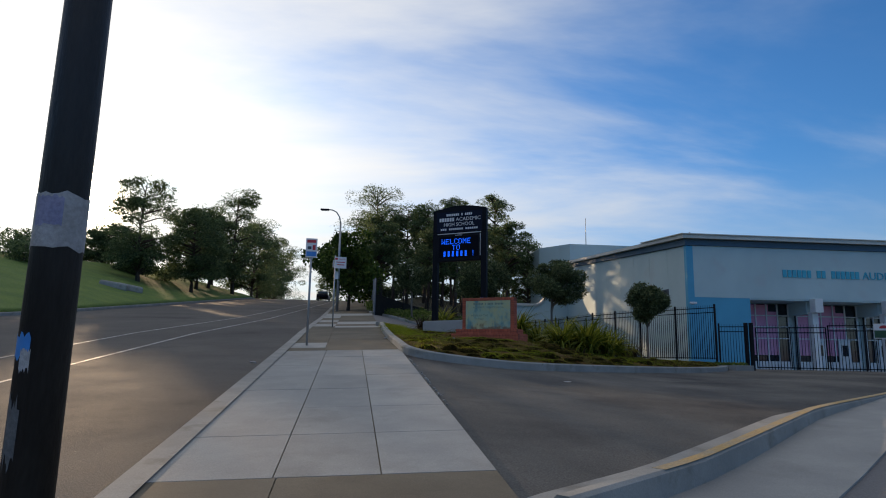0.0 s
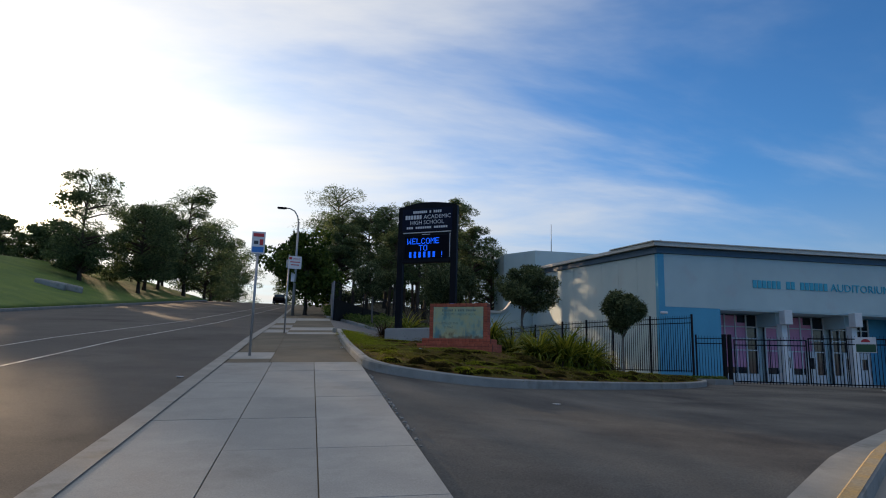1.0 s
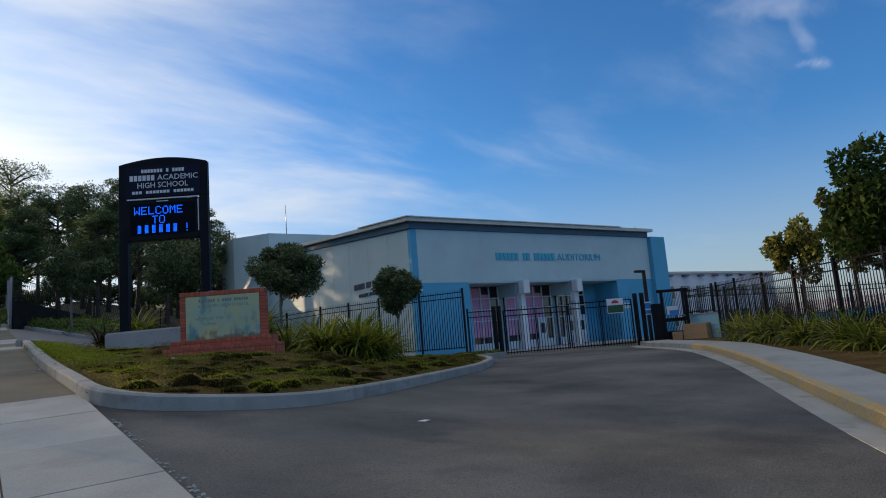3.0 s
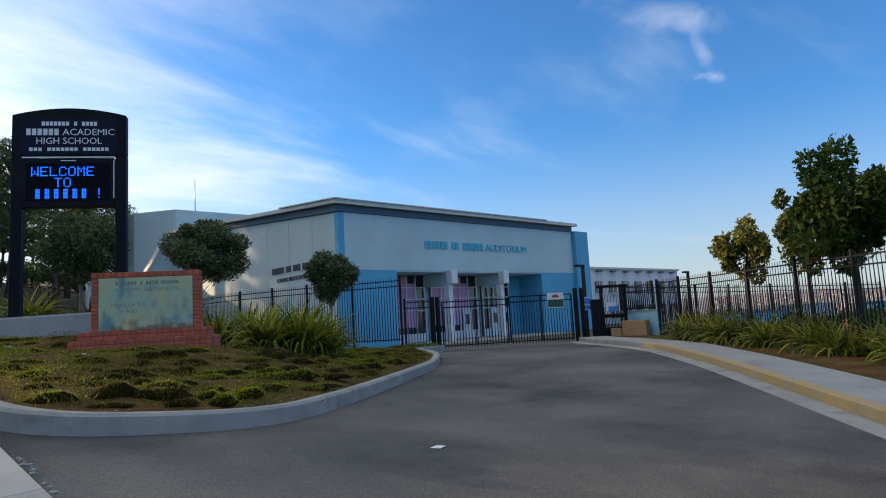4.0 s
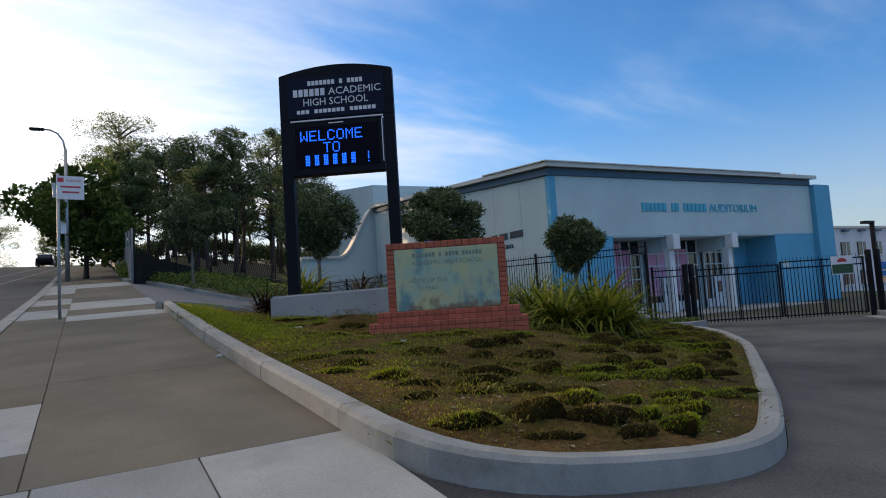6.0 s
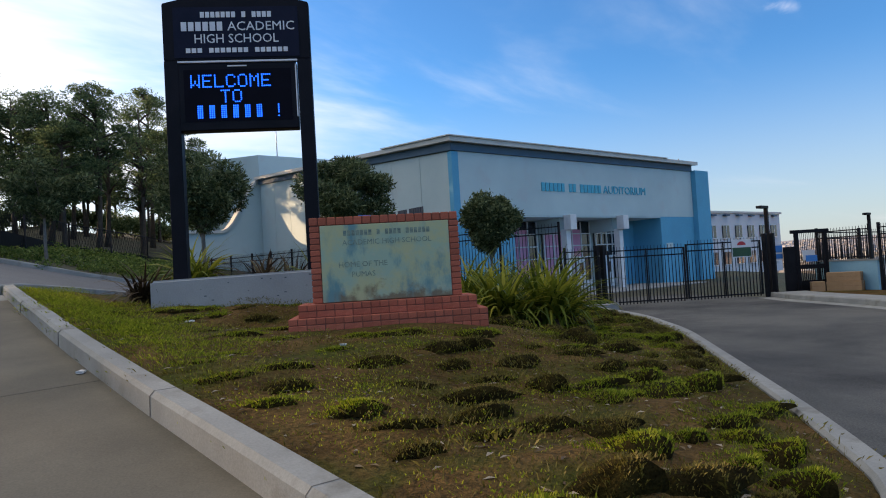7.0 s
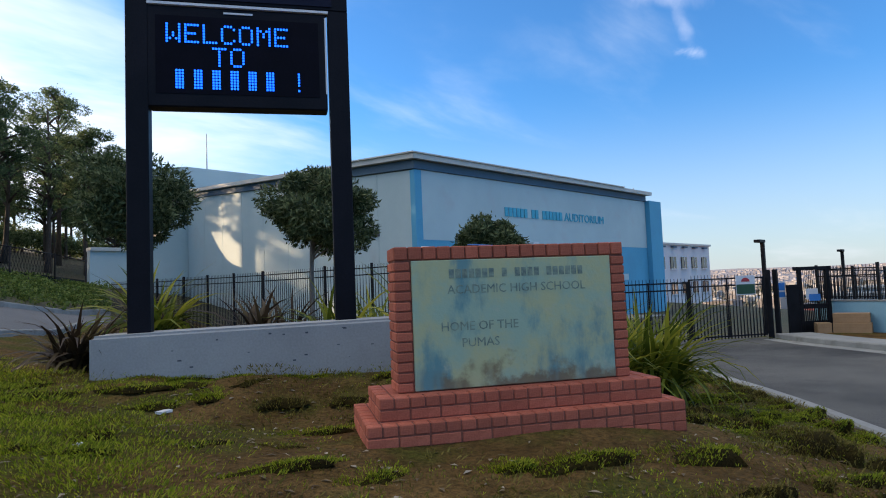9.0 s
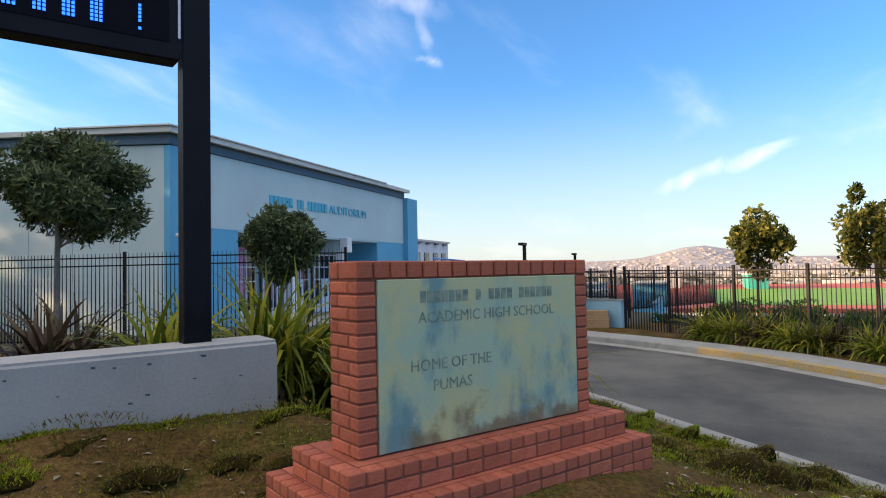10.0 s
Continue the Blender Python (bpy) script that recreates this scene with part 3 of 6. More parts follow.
def build_lawn():
    st = 0.12
    keep, verts, faces = {}, [], []
    nx, ny = int(17 / st), int(37 / st)

    def idx(i, j):
        if (i, j) not in keep:
            x, y = -1.6 + i * st, 13.8 + j * st
            keep[i, j] = len(verts)
            verts.append((x, y, lawn_height(x, y)))
        return keep[i, j]

    for i in range(nx):
        for j in range(ny):
            if inside(-1.6 + (i + 0.5) * st, 13.8 + (j + 0.5) * st, LAWN_POLY):
                faces.append((idx(i, j), idx(i + 1, j), idx(i + 1, j + 1), idx(i, j + 1)))
    ob = new("lawn", smooth(mesh_of("lawn", verts, faces, SOIL)))
    tagged(ob, "patchy lawn of bare brown soil and green tufts", "lawn", kind="structure")


build_lawn()
BACK_FOOT = rounded([(7.2, 45.2), (4.6, 40.0), (2.8, 35.0), (0.8, 30.7), (-0.4, 29.0), (-0.97, 28.4)], 0.8)
kerb_run("path_kerb", BACK_FOOT, 0.18, 0.17, 0.3, KERB, "pale concrete kerb between path and lawn")
FAR_FOOT = rounded([(-1.5, 47.5), (0.5, 44.0), (2.4, 42.7), (5.2, 44.9), (8.5, 49.5)], 1.5)
kerb_run("bank_kerb", FAR_FOOT, 0.18, 0.17, 0.3, KERB, "pale concrete kerb below the planted bank")
strip_patch("side_path", PATH_GREY, [[(lerp(p.x, q.x, k / 8), lerp(p.y, q.y, k / 8)) for k in range(9)] for p, q in zip(along([Vector((right_edge(28.4), 28.4, 0))] + list(reversed(BACK_FOOT)), 40), along([Vector((right_edge(47.5), 47.5, 0))] + FAR_FOOT, 40))],
            lift=-0.015, skirt=0.15, label="grey asphalt path turning in from the pavement", category="path")
strip_patch("planted_bank", EARTH, [[(lerp(p.x, q.x, k / 6), lerp(p.y, q.y, k / 6), land(lerp(p.x, q.x, k / 6), lerp(p.y, q.y, k / 6)) + 0.12 + 0.5 * math.sin(k / 6 * 1.4)) for k in range(7)] for p, q in zip(along(offset(FAR_FOOT, -0.15), 24), along([Vector((-1.5, 50, 0)), Vector((3, 52, 0)), Vector((10, 55, 0))], 24))],
            skirt=0.3, label="dark earth bank under low ground cover", category="bank")


# ---------------------------------------------------------------- lettering
def letters(name, text, height, material, parent, m, depth=0.01, width=None, label=""):
    cu = bpy.data.curves.new(name, "FONT")
    cu.body, cu.size, cu.extrude, cu.align_x = text, 1.0, 0.0, "CENTER"
    cu.resolution_u = 2
    tmp = bpy.data.objects.new(name, cu)
    scene.collection.objects.link(tmp)
    dg = bpy.context.evaluated_depsgraph_get()
    me = bpy.data.meshes.new_from_object(tmp.evaluated_get(dg))
    bpy.data.objects.remove(tmp)
    xs = [v.co.x for v in me.vertices]
    ys = [v.co.y for v in me.vertices]
    w, h = max(xs) - min(xs), max(ys) - min(ys)
    sx, sy = (width / w if width else height / h), height / h
    cx, cy = (max(xs) + min(xs)) / 2, min(ys)
    bm = bmesh.new()
    bm.from_mesh(me)
    for v in bm.verts:
        v.co = Vector(((v.co.x - cx) * sx, (v.co.y - cy) * sy, 0))
    r = bmesh.ops.extrude_face_region(bm, geom=bm.faces[:])
    for v in r["geom"]:
        if isinstance(v, bmesh.types.BMVert):
            v.co.z += depth
    bmesh.ops.recalc_face_normals(bm, faces=bm.faces)
    ob = part(name, bm, material, parent, label)
    ob.matrix_basis = m
    ob["kind"] = "stuff"
    return ob


def bars(name, counts, height, width, material, parent, m, depth=0.01, label=""):
    """A word or line that is not spelled out: one upright bar for each character."""
    total = sum(counts) + (len(counts) - 1)
    step = width / total
    bm = bmesh.new()
    x = -width / 2
    for c in counts:
        for k in range(c):
            box(x + step * 0.12, 0, 0, x + step * 0.88, height, depth, bm=bm)
            x += step
        x += step
    ob = part(name, bm, material, parent, label)
    ob.matrix_basis = m
    ob["kind"] = "stuff"
    return ob


# ---------------------------------------------------------------- school sign on two posts
SX, SY = Vector((0.852, -0.523, 0)).normalized(), Vector((0.523, 0.852, 0)).normalized()


def basis(origin, ex, ey):
    ez = Vector(ex).cross(Vector(ey))
    m = Matrix((ex, ey, ez)).transposed().to_4x4()
    m.translation = origin
    return m


LED_ON = glow_mat("blue_light_dots", (0.010, 0.12, 1.0), 1.6)
LED_OFF = mat("dark_display", (0.004, 0.004, 0.008), (0.006, 0.006, 0.012), 3, 80, 0.6, 0.05, grain=0.2, spec=0.06)
GLYPH = {"W": (17, 17, 17, 21, 21, 27, 17), "E": (31, 16, 16, 30, 16, 16, 31), "L": (16, 16, 16, 16, 16, 16, 31), "C": (14, 17, 16, 16, 16, 17, 14),
         "O": (14, 17, 17, 17, 17, 17, 14), "M": (17, 27, 21, 21, 17, 17, 17), "T": (31, 4, 4, 4, 4, 4, 4), "!": (4, 4, 4, 4, 4, 0, 4), "|": (14, 14, 14, 14, 14, 14, 14)}


def build_sign():
    m = basis(Vector((1.07, 24.715, -0.08)), SX, SY)
    s = thing("school_sign", "tall black school sign with blue light display on two square posts", "sign", m=m)
    W, P = 2.14, 0.205
    for x0 in (0, W - P):
        part("post", box(x0, 0, 2.86, x0 + P, 0.16, 6.2, 0.006), POST_PAINT, s)
    # header cabinet with an arched top
    bm = bmesh.new()
    n = 16
    prof = [(0, 6.2)] + [(W * k / n, 7.07 + 0.15 * math.sin(math.pi * k / n) ** 0.9) for k in range(n + 1)] + [(W, 6.2)]
    fr = [bm.verts.new((x, 0.0, z)) for x, z in prof]
    bk = [bm.verts.new((x, 0.17, z)) for x, z in prof]
    bm.faces.new(fr)
    bm.faces.new(list(reversed(bk)))
    for k in range(len(prof)):
        k2 = (k + 1) % len(prof)
        bm.faces.new((fr[k2], fr[k], bk[k], bk[k2]))
    bmesh.ops.recalc_face_normals(bm, faces=bm.faces)
    bmesh.ops.bevel(bm, geom=bm.edges[:], offset=0.012, segments=2, affect="EDGES")
    cab = part("header_cabinet", bm, POST_PAINT, s)
    part("face_panel", box(0.16, -0.012, 6.24, W - 0.16, -0.001, 7.0), SIGN_NAVY, cab, "dark navy lettered panel")
    part("divider", box(0.2, -0.02, 6.165, W - 0.2, 0.02, 6.19), SIGN_WHITE, s, "thin white divider strip")
    part("side_strip", box(W - P - 0.035, -0.008, 5.32, W - P - 0.018, 0.01, 6.12), SIGN_WHITE, s, "thin white edge strip")
    disp = part("display_cabinet", box(P - 0.01, 0.0, 5.15, W - P - 0.02, 0.2, 6.16, 0.012), POST_PAINT, s)
    part("display_face", box(P + 0.07, -0.006, 5.28, W - P - 0.1, 0.004, 6.06), LED_OFF, disp, "dark light display")
    face = lambda x, z: basis(Vector((x, -0.013, z)), Vector((1, 0, 0)), Vector((0, 0, 1)))
    c = W / 2
    bars("lettering", (7, 1, 4), 0.085, 1.05, SIGN_WHITE, cab, face(c, 6.84), 0.006, "white lettering")
    bars("lettering", (6,), 0.135, 0.62, SIGN_WHITE, cab, face(c - 0.5, 6.64), 0.006, "white lettering")
    letters("lettering", "ACADEMIC", 0.135, SIGN_WHITE, cab, face(c + 0.36, 6.64), 0.006, 0.98, "white lettering")
    letters("lettering", "HIGH SCHOOL", 0.135, SIGN_WHITE, cab, face(c, 6.455), 0.006, 1.22, "white lettering")
    bars("lettering", (3, 7, 6), 0.07, 1.5, SIGN_WHITE, cab, face(c, 6.31), 0.006, "white lettering")
    # light dots
    bm = bmesh.new()
    d = 0.0285
    for text, cx, z0 in (("WELCOME", c - 0.10, 5.79), ("TO", c - 0.10, 5.56), ("||||||", c - 0.13, 5.33), ("!", c + 0.58, 5.33)):
        x = cx - len(text) * 6 * d / 2
        for ch in text:
            for r, bits in enumerate(GLYPH[ch]):
                for b in range(5):
                    if bits >> (4 - b) & 1:
                        px, pz = x + b * d, z0 + (6 - r) * d
                        box(px, -0.014, pz, px + d * 0.66, -0.007, pz + d * 0.66, bm=bm)
            x += 6 * d
    part("light_dots", bm, LED_ON, disp, "glowing blue light dots")["kind"] = "stuff"
    part("maker_mark", box(c - 0.16, -0.01, 6.10, c + 0.12, -0.002, 6.118), SIGN_WHITE, disp, "small white mark")


build_sign()


def build_planter():
    m = basis(Vector((0.76, 24.75, 0)), Vector((0.815, -0.579, 0)).normalized(), Vector((0.579, 0.815, 0)).normalized())
    W, D = 2.82, 0.52
    bm = bmesh.new()
    xs = [W * k / 12 for k in range(13)]
    fr = [(bm.verts.new((x, 0, 2.10)), bm.verts.new((x, 0, lerp(2.888, 2.932, x / W))), bm.verts.new((x, D, lerp(2.888, 2.932, x / W))), bm.verts.new((x, D, 2.10))) for x in xs]
    for a, b in zip(fr, fr[1:]):
        for k in range(3):
            bm.faces.new((a[k], b[k], b[k + 1], a[k + 1]))
    bm.faces.new(fr[0])
    bm.faces.new(list(reversed(fr[-1])))
    bmesh.ops.recalc_face_normals(bm, faces=bm.faces)
    edges = [e for e in bm.edges if e.calc_length() > 0 and all(v.co.z > 2.5 for v in e.verts) and (abs(e.verts[0].co.x - e.verts[1].co.x) > 0.01 or e.verts[0].co.x in (0.0, W))]
    bmesh.ops.bevel(bm, geom=edges, offset=0.03, segments=3, affect="EDGES")
    t = thing("planter_wall", "smooth grey concrete planter wall under the sign posts", "planter wall", m=m)
    part("wall_body", bm, WALL_GREY, t)
    bm = bmesh.new()
    r = random.Random(3)
    for k in range(16):
        x, z, w = r.uniform(0.1, W - 0.2), r.uniform(2.55, 2.86), r.uniform(0.008, 0.035)
        box(x, -0.002, z, x + w, 0.01, z + w * r.uniform(0.25, 0.6), bm=bm)
    part("chips", bm, LETTER_DARK, t, "small dark chips in the concrete")


build_planter()


# ---------------------------------------------------------------- brick monument
def stone_material():
    m = bpy.data.materials.new("stained_green_stone")
    m.use_nodes = True
    nt = m.node_tree
    N, L = nt.nodes.new, nt.links.new
    b = nt.nodes["Principled BSDF"]
    co = N("ShaderNodeTexCoord").outputs["Object"]

    def nz(s, d, stretch=(1, 1, 1), shift=0):
        mp = N("ShaderNodeMapping")
        mp.inputs["Scale"].default_value = stretch
        mp.inputs["Location"].default_value = (shift, shift * 0.7, shift * 0.3)
        L(co, mp.inputs[0])
        n = N("ShaderNodeTexNoise")
        n.inputs["Scale"].default_value, n.inputs["Detail"].default_value, n.inputs["Roughness"].default_value = s, d, 0.62
        L(mp.outputs[0], n.inputs[0])
        return n.outputs["Fac"]

    def rg(v, a, z, top=1.0):
        n = N("ShaderNodeMapRange")
        n.interpolation_type = "SMOOTHSTEP"
        n.inputs["From Min"].default_value, n.inputs["From Max"].default_value, n.inputs["To Max"].default_value = a, z, top
        L(v, n.inputs["Value"])
        return n.outputs[0]

    def mix(f, a, c):
        n = N("ShaderNodeMix")
        n.data_type = "RGBA"
        L(f, n.inputs[0])
        for v, k in ((a, 6), (c, 7)):
            if isinstance(v, tuple):
                n.inputs[k].default_value = (*v, 1)
            else:
                L(v, n.inputs[k])
        return n.outputs[2]

    col = mix(rg(nz(3.0, 5), 0.4, 0.62), (0.32, 0.43, 0.32), (0.43, 0.44, 0.24))
    col = mix(rg(nz(2.6, 6, (1.2, 1, 0.55), 4.3), 0.46, 0.64, 0.85), col, (0.075, 0.22, 0.26))
    col = mix(rg(nz(5.0, 6, (1, 1, 1), 9.1), 0.58, 0.72, 0.6), col, (0.42, 0.44, 0.33))
    # brown stain rising from the foot
    sep = N("ShaderNodeSeparateXYZ")
    L(co, sep.inputs[0])
    ad = N("ShaderNodeMath")
    ad.operation = "MULTIPLY_ADD"
    L(nz(6.0, 6, (1, 1, 1), 2.2), ad.inputs[0])
    ad.inputs[1].default_value = 0.75
    L(sep.outputs[2], ad.inputs[2])
    n = N("ShaderNodeMapRange")
    n.interpolation_type = "SMOOTHSTEP"
    n.inputs["From Min"].default_value, n.inputs["From Max"].default_value, n.inputs["To Max"].default_value = 0.53, 0.36, 0.85
    L(ad.outputs[0], n.inputs["Value"])
    fade = N("ShaderNodeMath")
    fade.operation = "MULTIPLY"
    L(n.outputs[0], fade.inputs[0])
    L(rg(nz(2.2, 4, (1, 1, 0.2), 6.4), 0.36, 0.50), fade.inputs[1])
    col = mix(fade.outputs[0], col, (0.15, 0.105, 0.055))
    L(col, b.inputs["Base Color"])
    b.inputs["Roughness"].default_value = 0.55
    bp = N("ShaderNodeBump")
    bp.inputs["Strength"].default_value, bp.inputs["Distance"].default_value = 0.15, 0.01
    L(nz(40, 4), bp.inputs["Height"])
    L(bp.outputs[0], b.inputs["Normal"])
    return m


STONE = stone_material()
FAINT = mat("worn_lettering", (0.12, 0.17, 0.155), (0.26, 0.32, 0.24), 14, 30, 0.8, 0.0)


def brick_mesh(w, d, h, bev=0.006):
    bm = box(0, 0, 0, w, d, h, bev)
    me = bpy.data.meshes.new("brick")
    bm.to_mesh(me)
    bm.free()
    me.materials.append(BRICK)
    return me


def build_monument():
    ex, ey = Vector((0.853, -0.521, 0)).normalized(), Vector((0.521, 0.853, 0)).normalized()
    m = basis(Vector((1.8, 21.7, 2.5)), ex, ey)
    t = thing("brick_monument", "low red brick monument with a stained green stone plaque", "monument", m=m)
    W, D, H = 1.735, 0.30, 0.99
    g = 0.009
    cache = {}
    rnd = random.Random(11)

    def put(x, y, z, w, d, h, parent):
        key = (round(w, 3), round(d, 3), round(h, 3))
        if key not in cache:
            cache[key] = brick_mesh(*key)
        ob = new("brick", cache[key])
        ob.parent = parent
        j = rnd.uniform
        ob.matrix_basis = pose(x + j(-0.001, 0.001), y + j(-0.002, 0.002), z + j(-0.001, 0.001), 0, 0, j(-0.4, 0.4))

    # mortar cores
    core = part("mortar_core", box(0.008, 0.008, 0, W - 0.008, D - 0.008, H - 0.008), MORTAR, t)
    lo = part("lower_step", box(-0.245, -0.295, -0.46, W + 0.245, 0.60, -0.153), MORTAR, t)
    up = part("upper_step", box(-0.145, -0.165, -0.153, W + 0.145, 0.47, -0.008), MORTAR, t)
    # piers: courses of one header wide, toothed over the stone
    ch = (H - 0.095) / 13
    for side in (0, 1):
        for k in range(13):
            w = 0.115 if k % 2 else 0.108
            x = -0.001 if side == 0 else W - w + 0.001
            put(x, 0, k * ch, w, 0.205 if k % 2 else 0.092, ch - g, core)
            put(x, 0.214 if k % 2 else 0.101, k * ch, w, 0.086 if k % 2 else 0.199, ch - g, core)
    # rowlock cap
    n = 17
    for k in range(n):
        st = W / n
        put(k * st, -0.004, H - 0.09, st - g, 0.2, 0.09, core)
        put(k * st, 0.205, H - 0.09, st - g, 0.099, 0.09, core)
    # steps: header row over stretcher row, on the four sides
    for ring, z0, x0, x1, y0, y1, body in ((0, -0.145, -0.15, W + 0.15, -0.17, 0.475, up), (1, -0.29, -0.25, W + 0.25, -0.3, 0.605, lo), (2, -0.435, -0.25, W + 0.25, -0.3, 0.605, lo)):
        L = x1 - x0
        n = round(L / 0.103)
        for k in range(n):
            put(x0 + k * L / n, y0, z0 + 0.075, L / n - g, 0.09, 0.068, body)
        n2 = round(L / 0.205)
        for k in range(n2):
            put(x0 + k * L / n2, y0, z0, L / n2 - g, 0.09, 0.068, body)
        Dp = y1 - y0
        for xx in (x0, x1 - 0.09):
            n = round((Dp - 0.1) / 0.103)
            for k in range(n):
                put(xx, y0 + 0.099 + k * (Dp - 0.1) / n, z0 + 0.075, 0.09, (Dp - 0.1) / n - g, 0.068, body)
            n2 = max(2, round((Dp - 0.1) / 0.205))
            for k in range(n2):
                put(xx, y0 + 0.099 + k * (Dp - 0.1) / n2, z0, 0.09, (Dp - 0.1) / n2 - g, 0.068, body)
        if ring == 2:
            continue
        # paved top inside the rim
        for xa, xb, ya, yb in ((x0 + 0.099, x1 - 0.099, y0 + 0.099, y0 + 0.199 if ring == 0 else y0 + 0.14),):
            part("tread", box(xa, ya, z0 + 0.118, xb, yb, z0 + 0.141), BRICK, body)
        part("tread", box(x0 + 0.099, y0 + 0.205, z0 + 0.118, x0 + 0.205, y1, z0 + 0.141), BRICK, body)
        part("tread", box(x1 - 0.205, y0 + 0.205, z0 + 0.118, x1 - 0.099, y1, z0 + 0.141), BRICK, body)
    slab_ob = part("stone_plaque", box(0.118, -0.004, 0.004, W - 0.118, 0.03, H - 0.097, 0.004), STONE, t, "pale green stone plaque with blue and brown stains")
    face = lambda x, z: basis(Vector((x, -0.0045, z)), Vector((1, 0, 0)), Vector((0, 0, 1)))
    c = W / 2
    bars("lettering", (7, 1, 4, 6), 0.062, 1.02, FAINT, slab_ob, face(c + 0.02, 0.765), 0.002, "worn cut lettering")
    letters("lettering", "ACADEMIC HIGH SCHOOL", 0.062, FAINT, slab_ob, face(c + 0.02, 0.655), 0.002, 1.04, "worn cut lettering")
    letters("lettering", "HOME OF THE", 0.062, FAINT, slab_ob, face(c - 0.27, 0.40), 0.002, 0.56, "worn cut lettering")
    letters("lettering", "PUMAS", 0.062, FAINT, slab_ob, face(c - 0.27, 0.285), 0.002, 0.27, "worn cut lettering")
    # small scrap on the cap
    p = part("folded_paper", box(-0.09, -0.05, 0, 0.09, 0.05, 0.008, 0.002), BLUE_SIGN)
    p.matrix_basis = m @ pose(0.66, 0.1, H + 0.004, 4, 3, 12)
    tagged(p, "crumpled blue and white paper scrap on the brick cap", "litter")


build_monument()


# ---------------------------------------------------------------- auditorium
GLASS = mat("dark_window_glass", (0.015, 0.02, 0.028), (0.02, 0.026, 0.034), 1, 20, 0.06, 0.0, grain=0.05, spec=0.7)
# pink reflection in the entrance glass, given as a plain colour
PINK = mat("pink_pane_reflection", (0.58, 0.25, 0.40), (0.66, 0.32, 0.47), 0.8, 20, 0.6, 0.0, grain=0.1)


def prism(poly, z0, z1, bm=None):
    bm = bm or bmesh.new()
    lo = [bm.verts.new((x, y, z0)) for x, y in poly]
    hi = [bm.verts.new((x, y, z1)) for x, y in poly]
    bm.faces.new(list(reversed(lo)))
    bm.faces.new(hi)
    for k in range(len(poly)):
        k2 = (k + 1) % len(poly)
        bm.faces.new((lo[k], lo[k2], hi[k2], hi[k]))
    bmesh.ops.recalc_face_normals(bm, faces=bm.faces)
    return bm


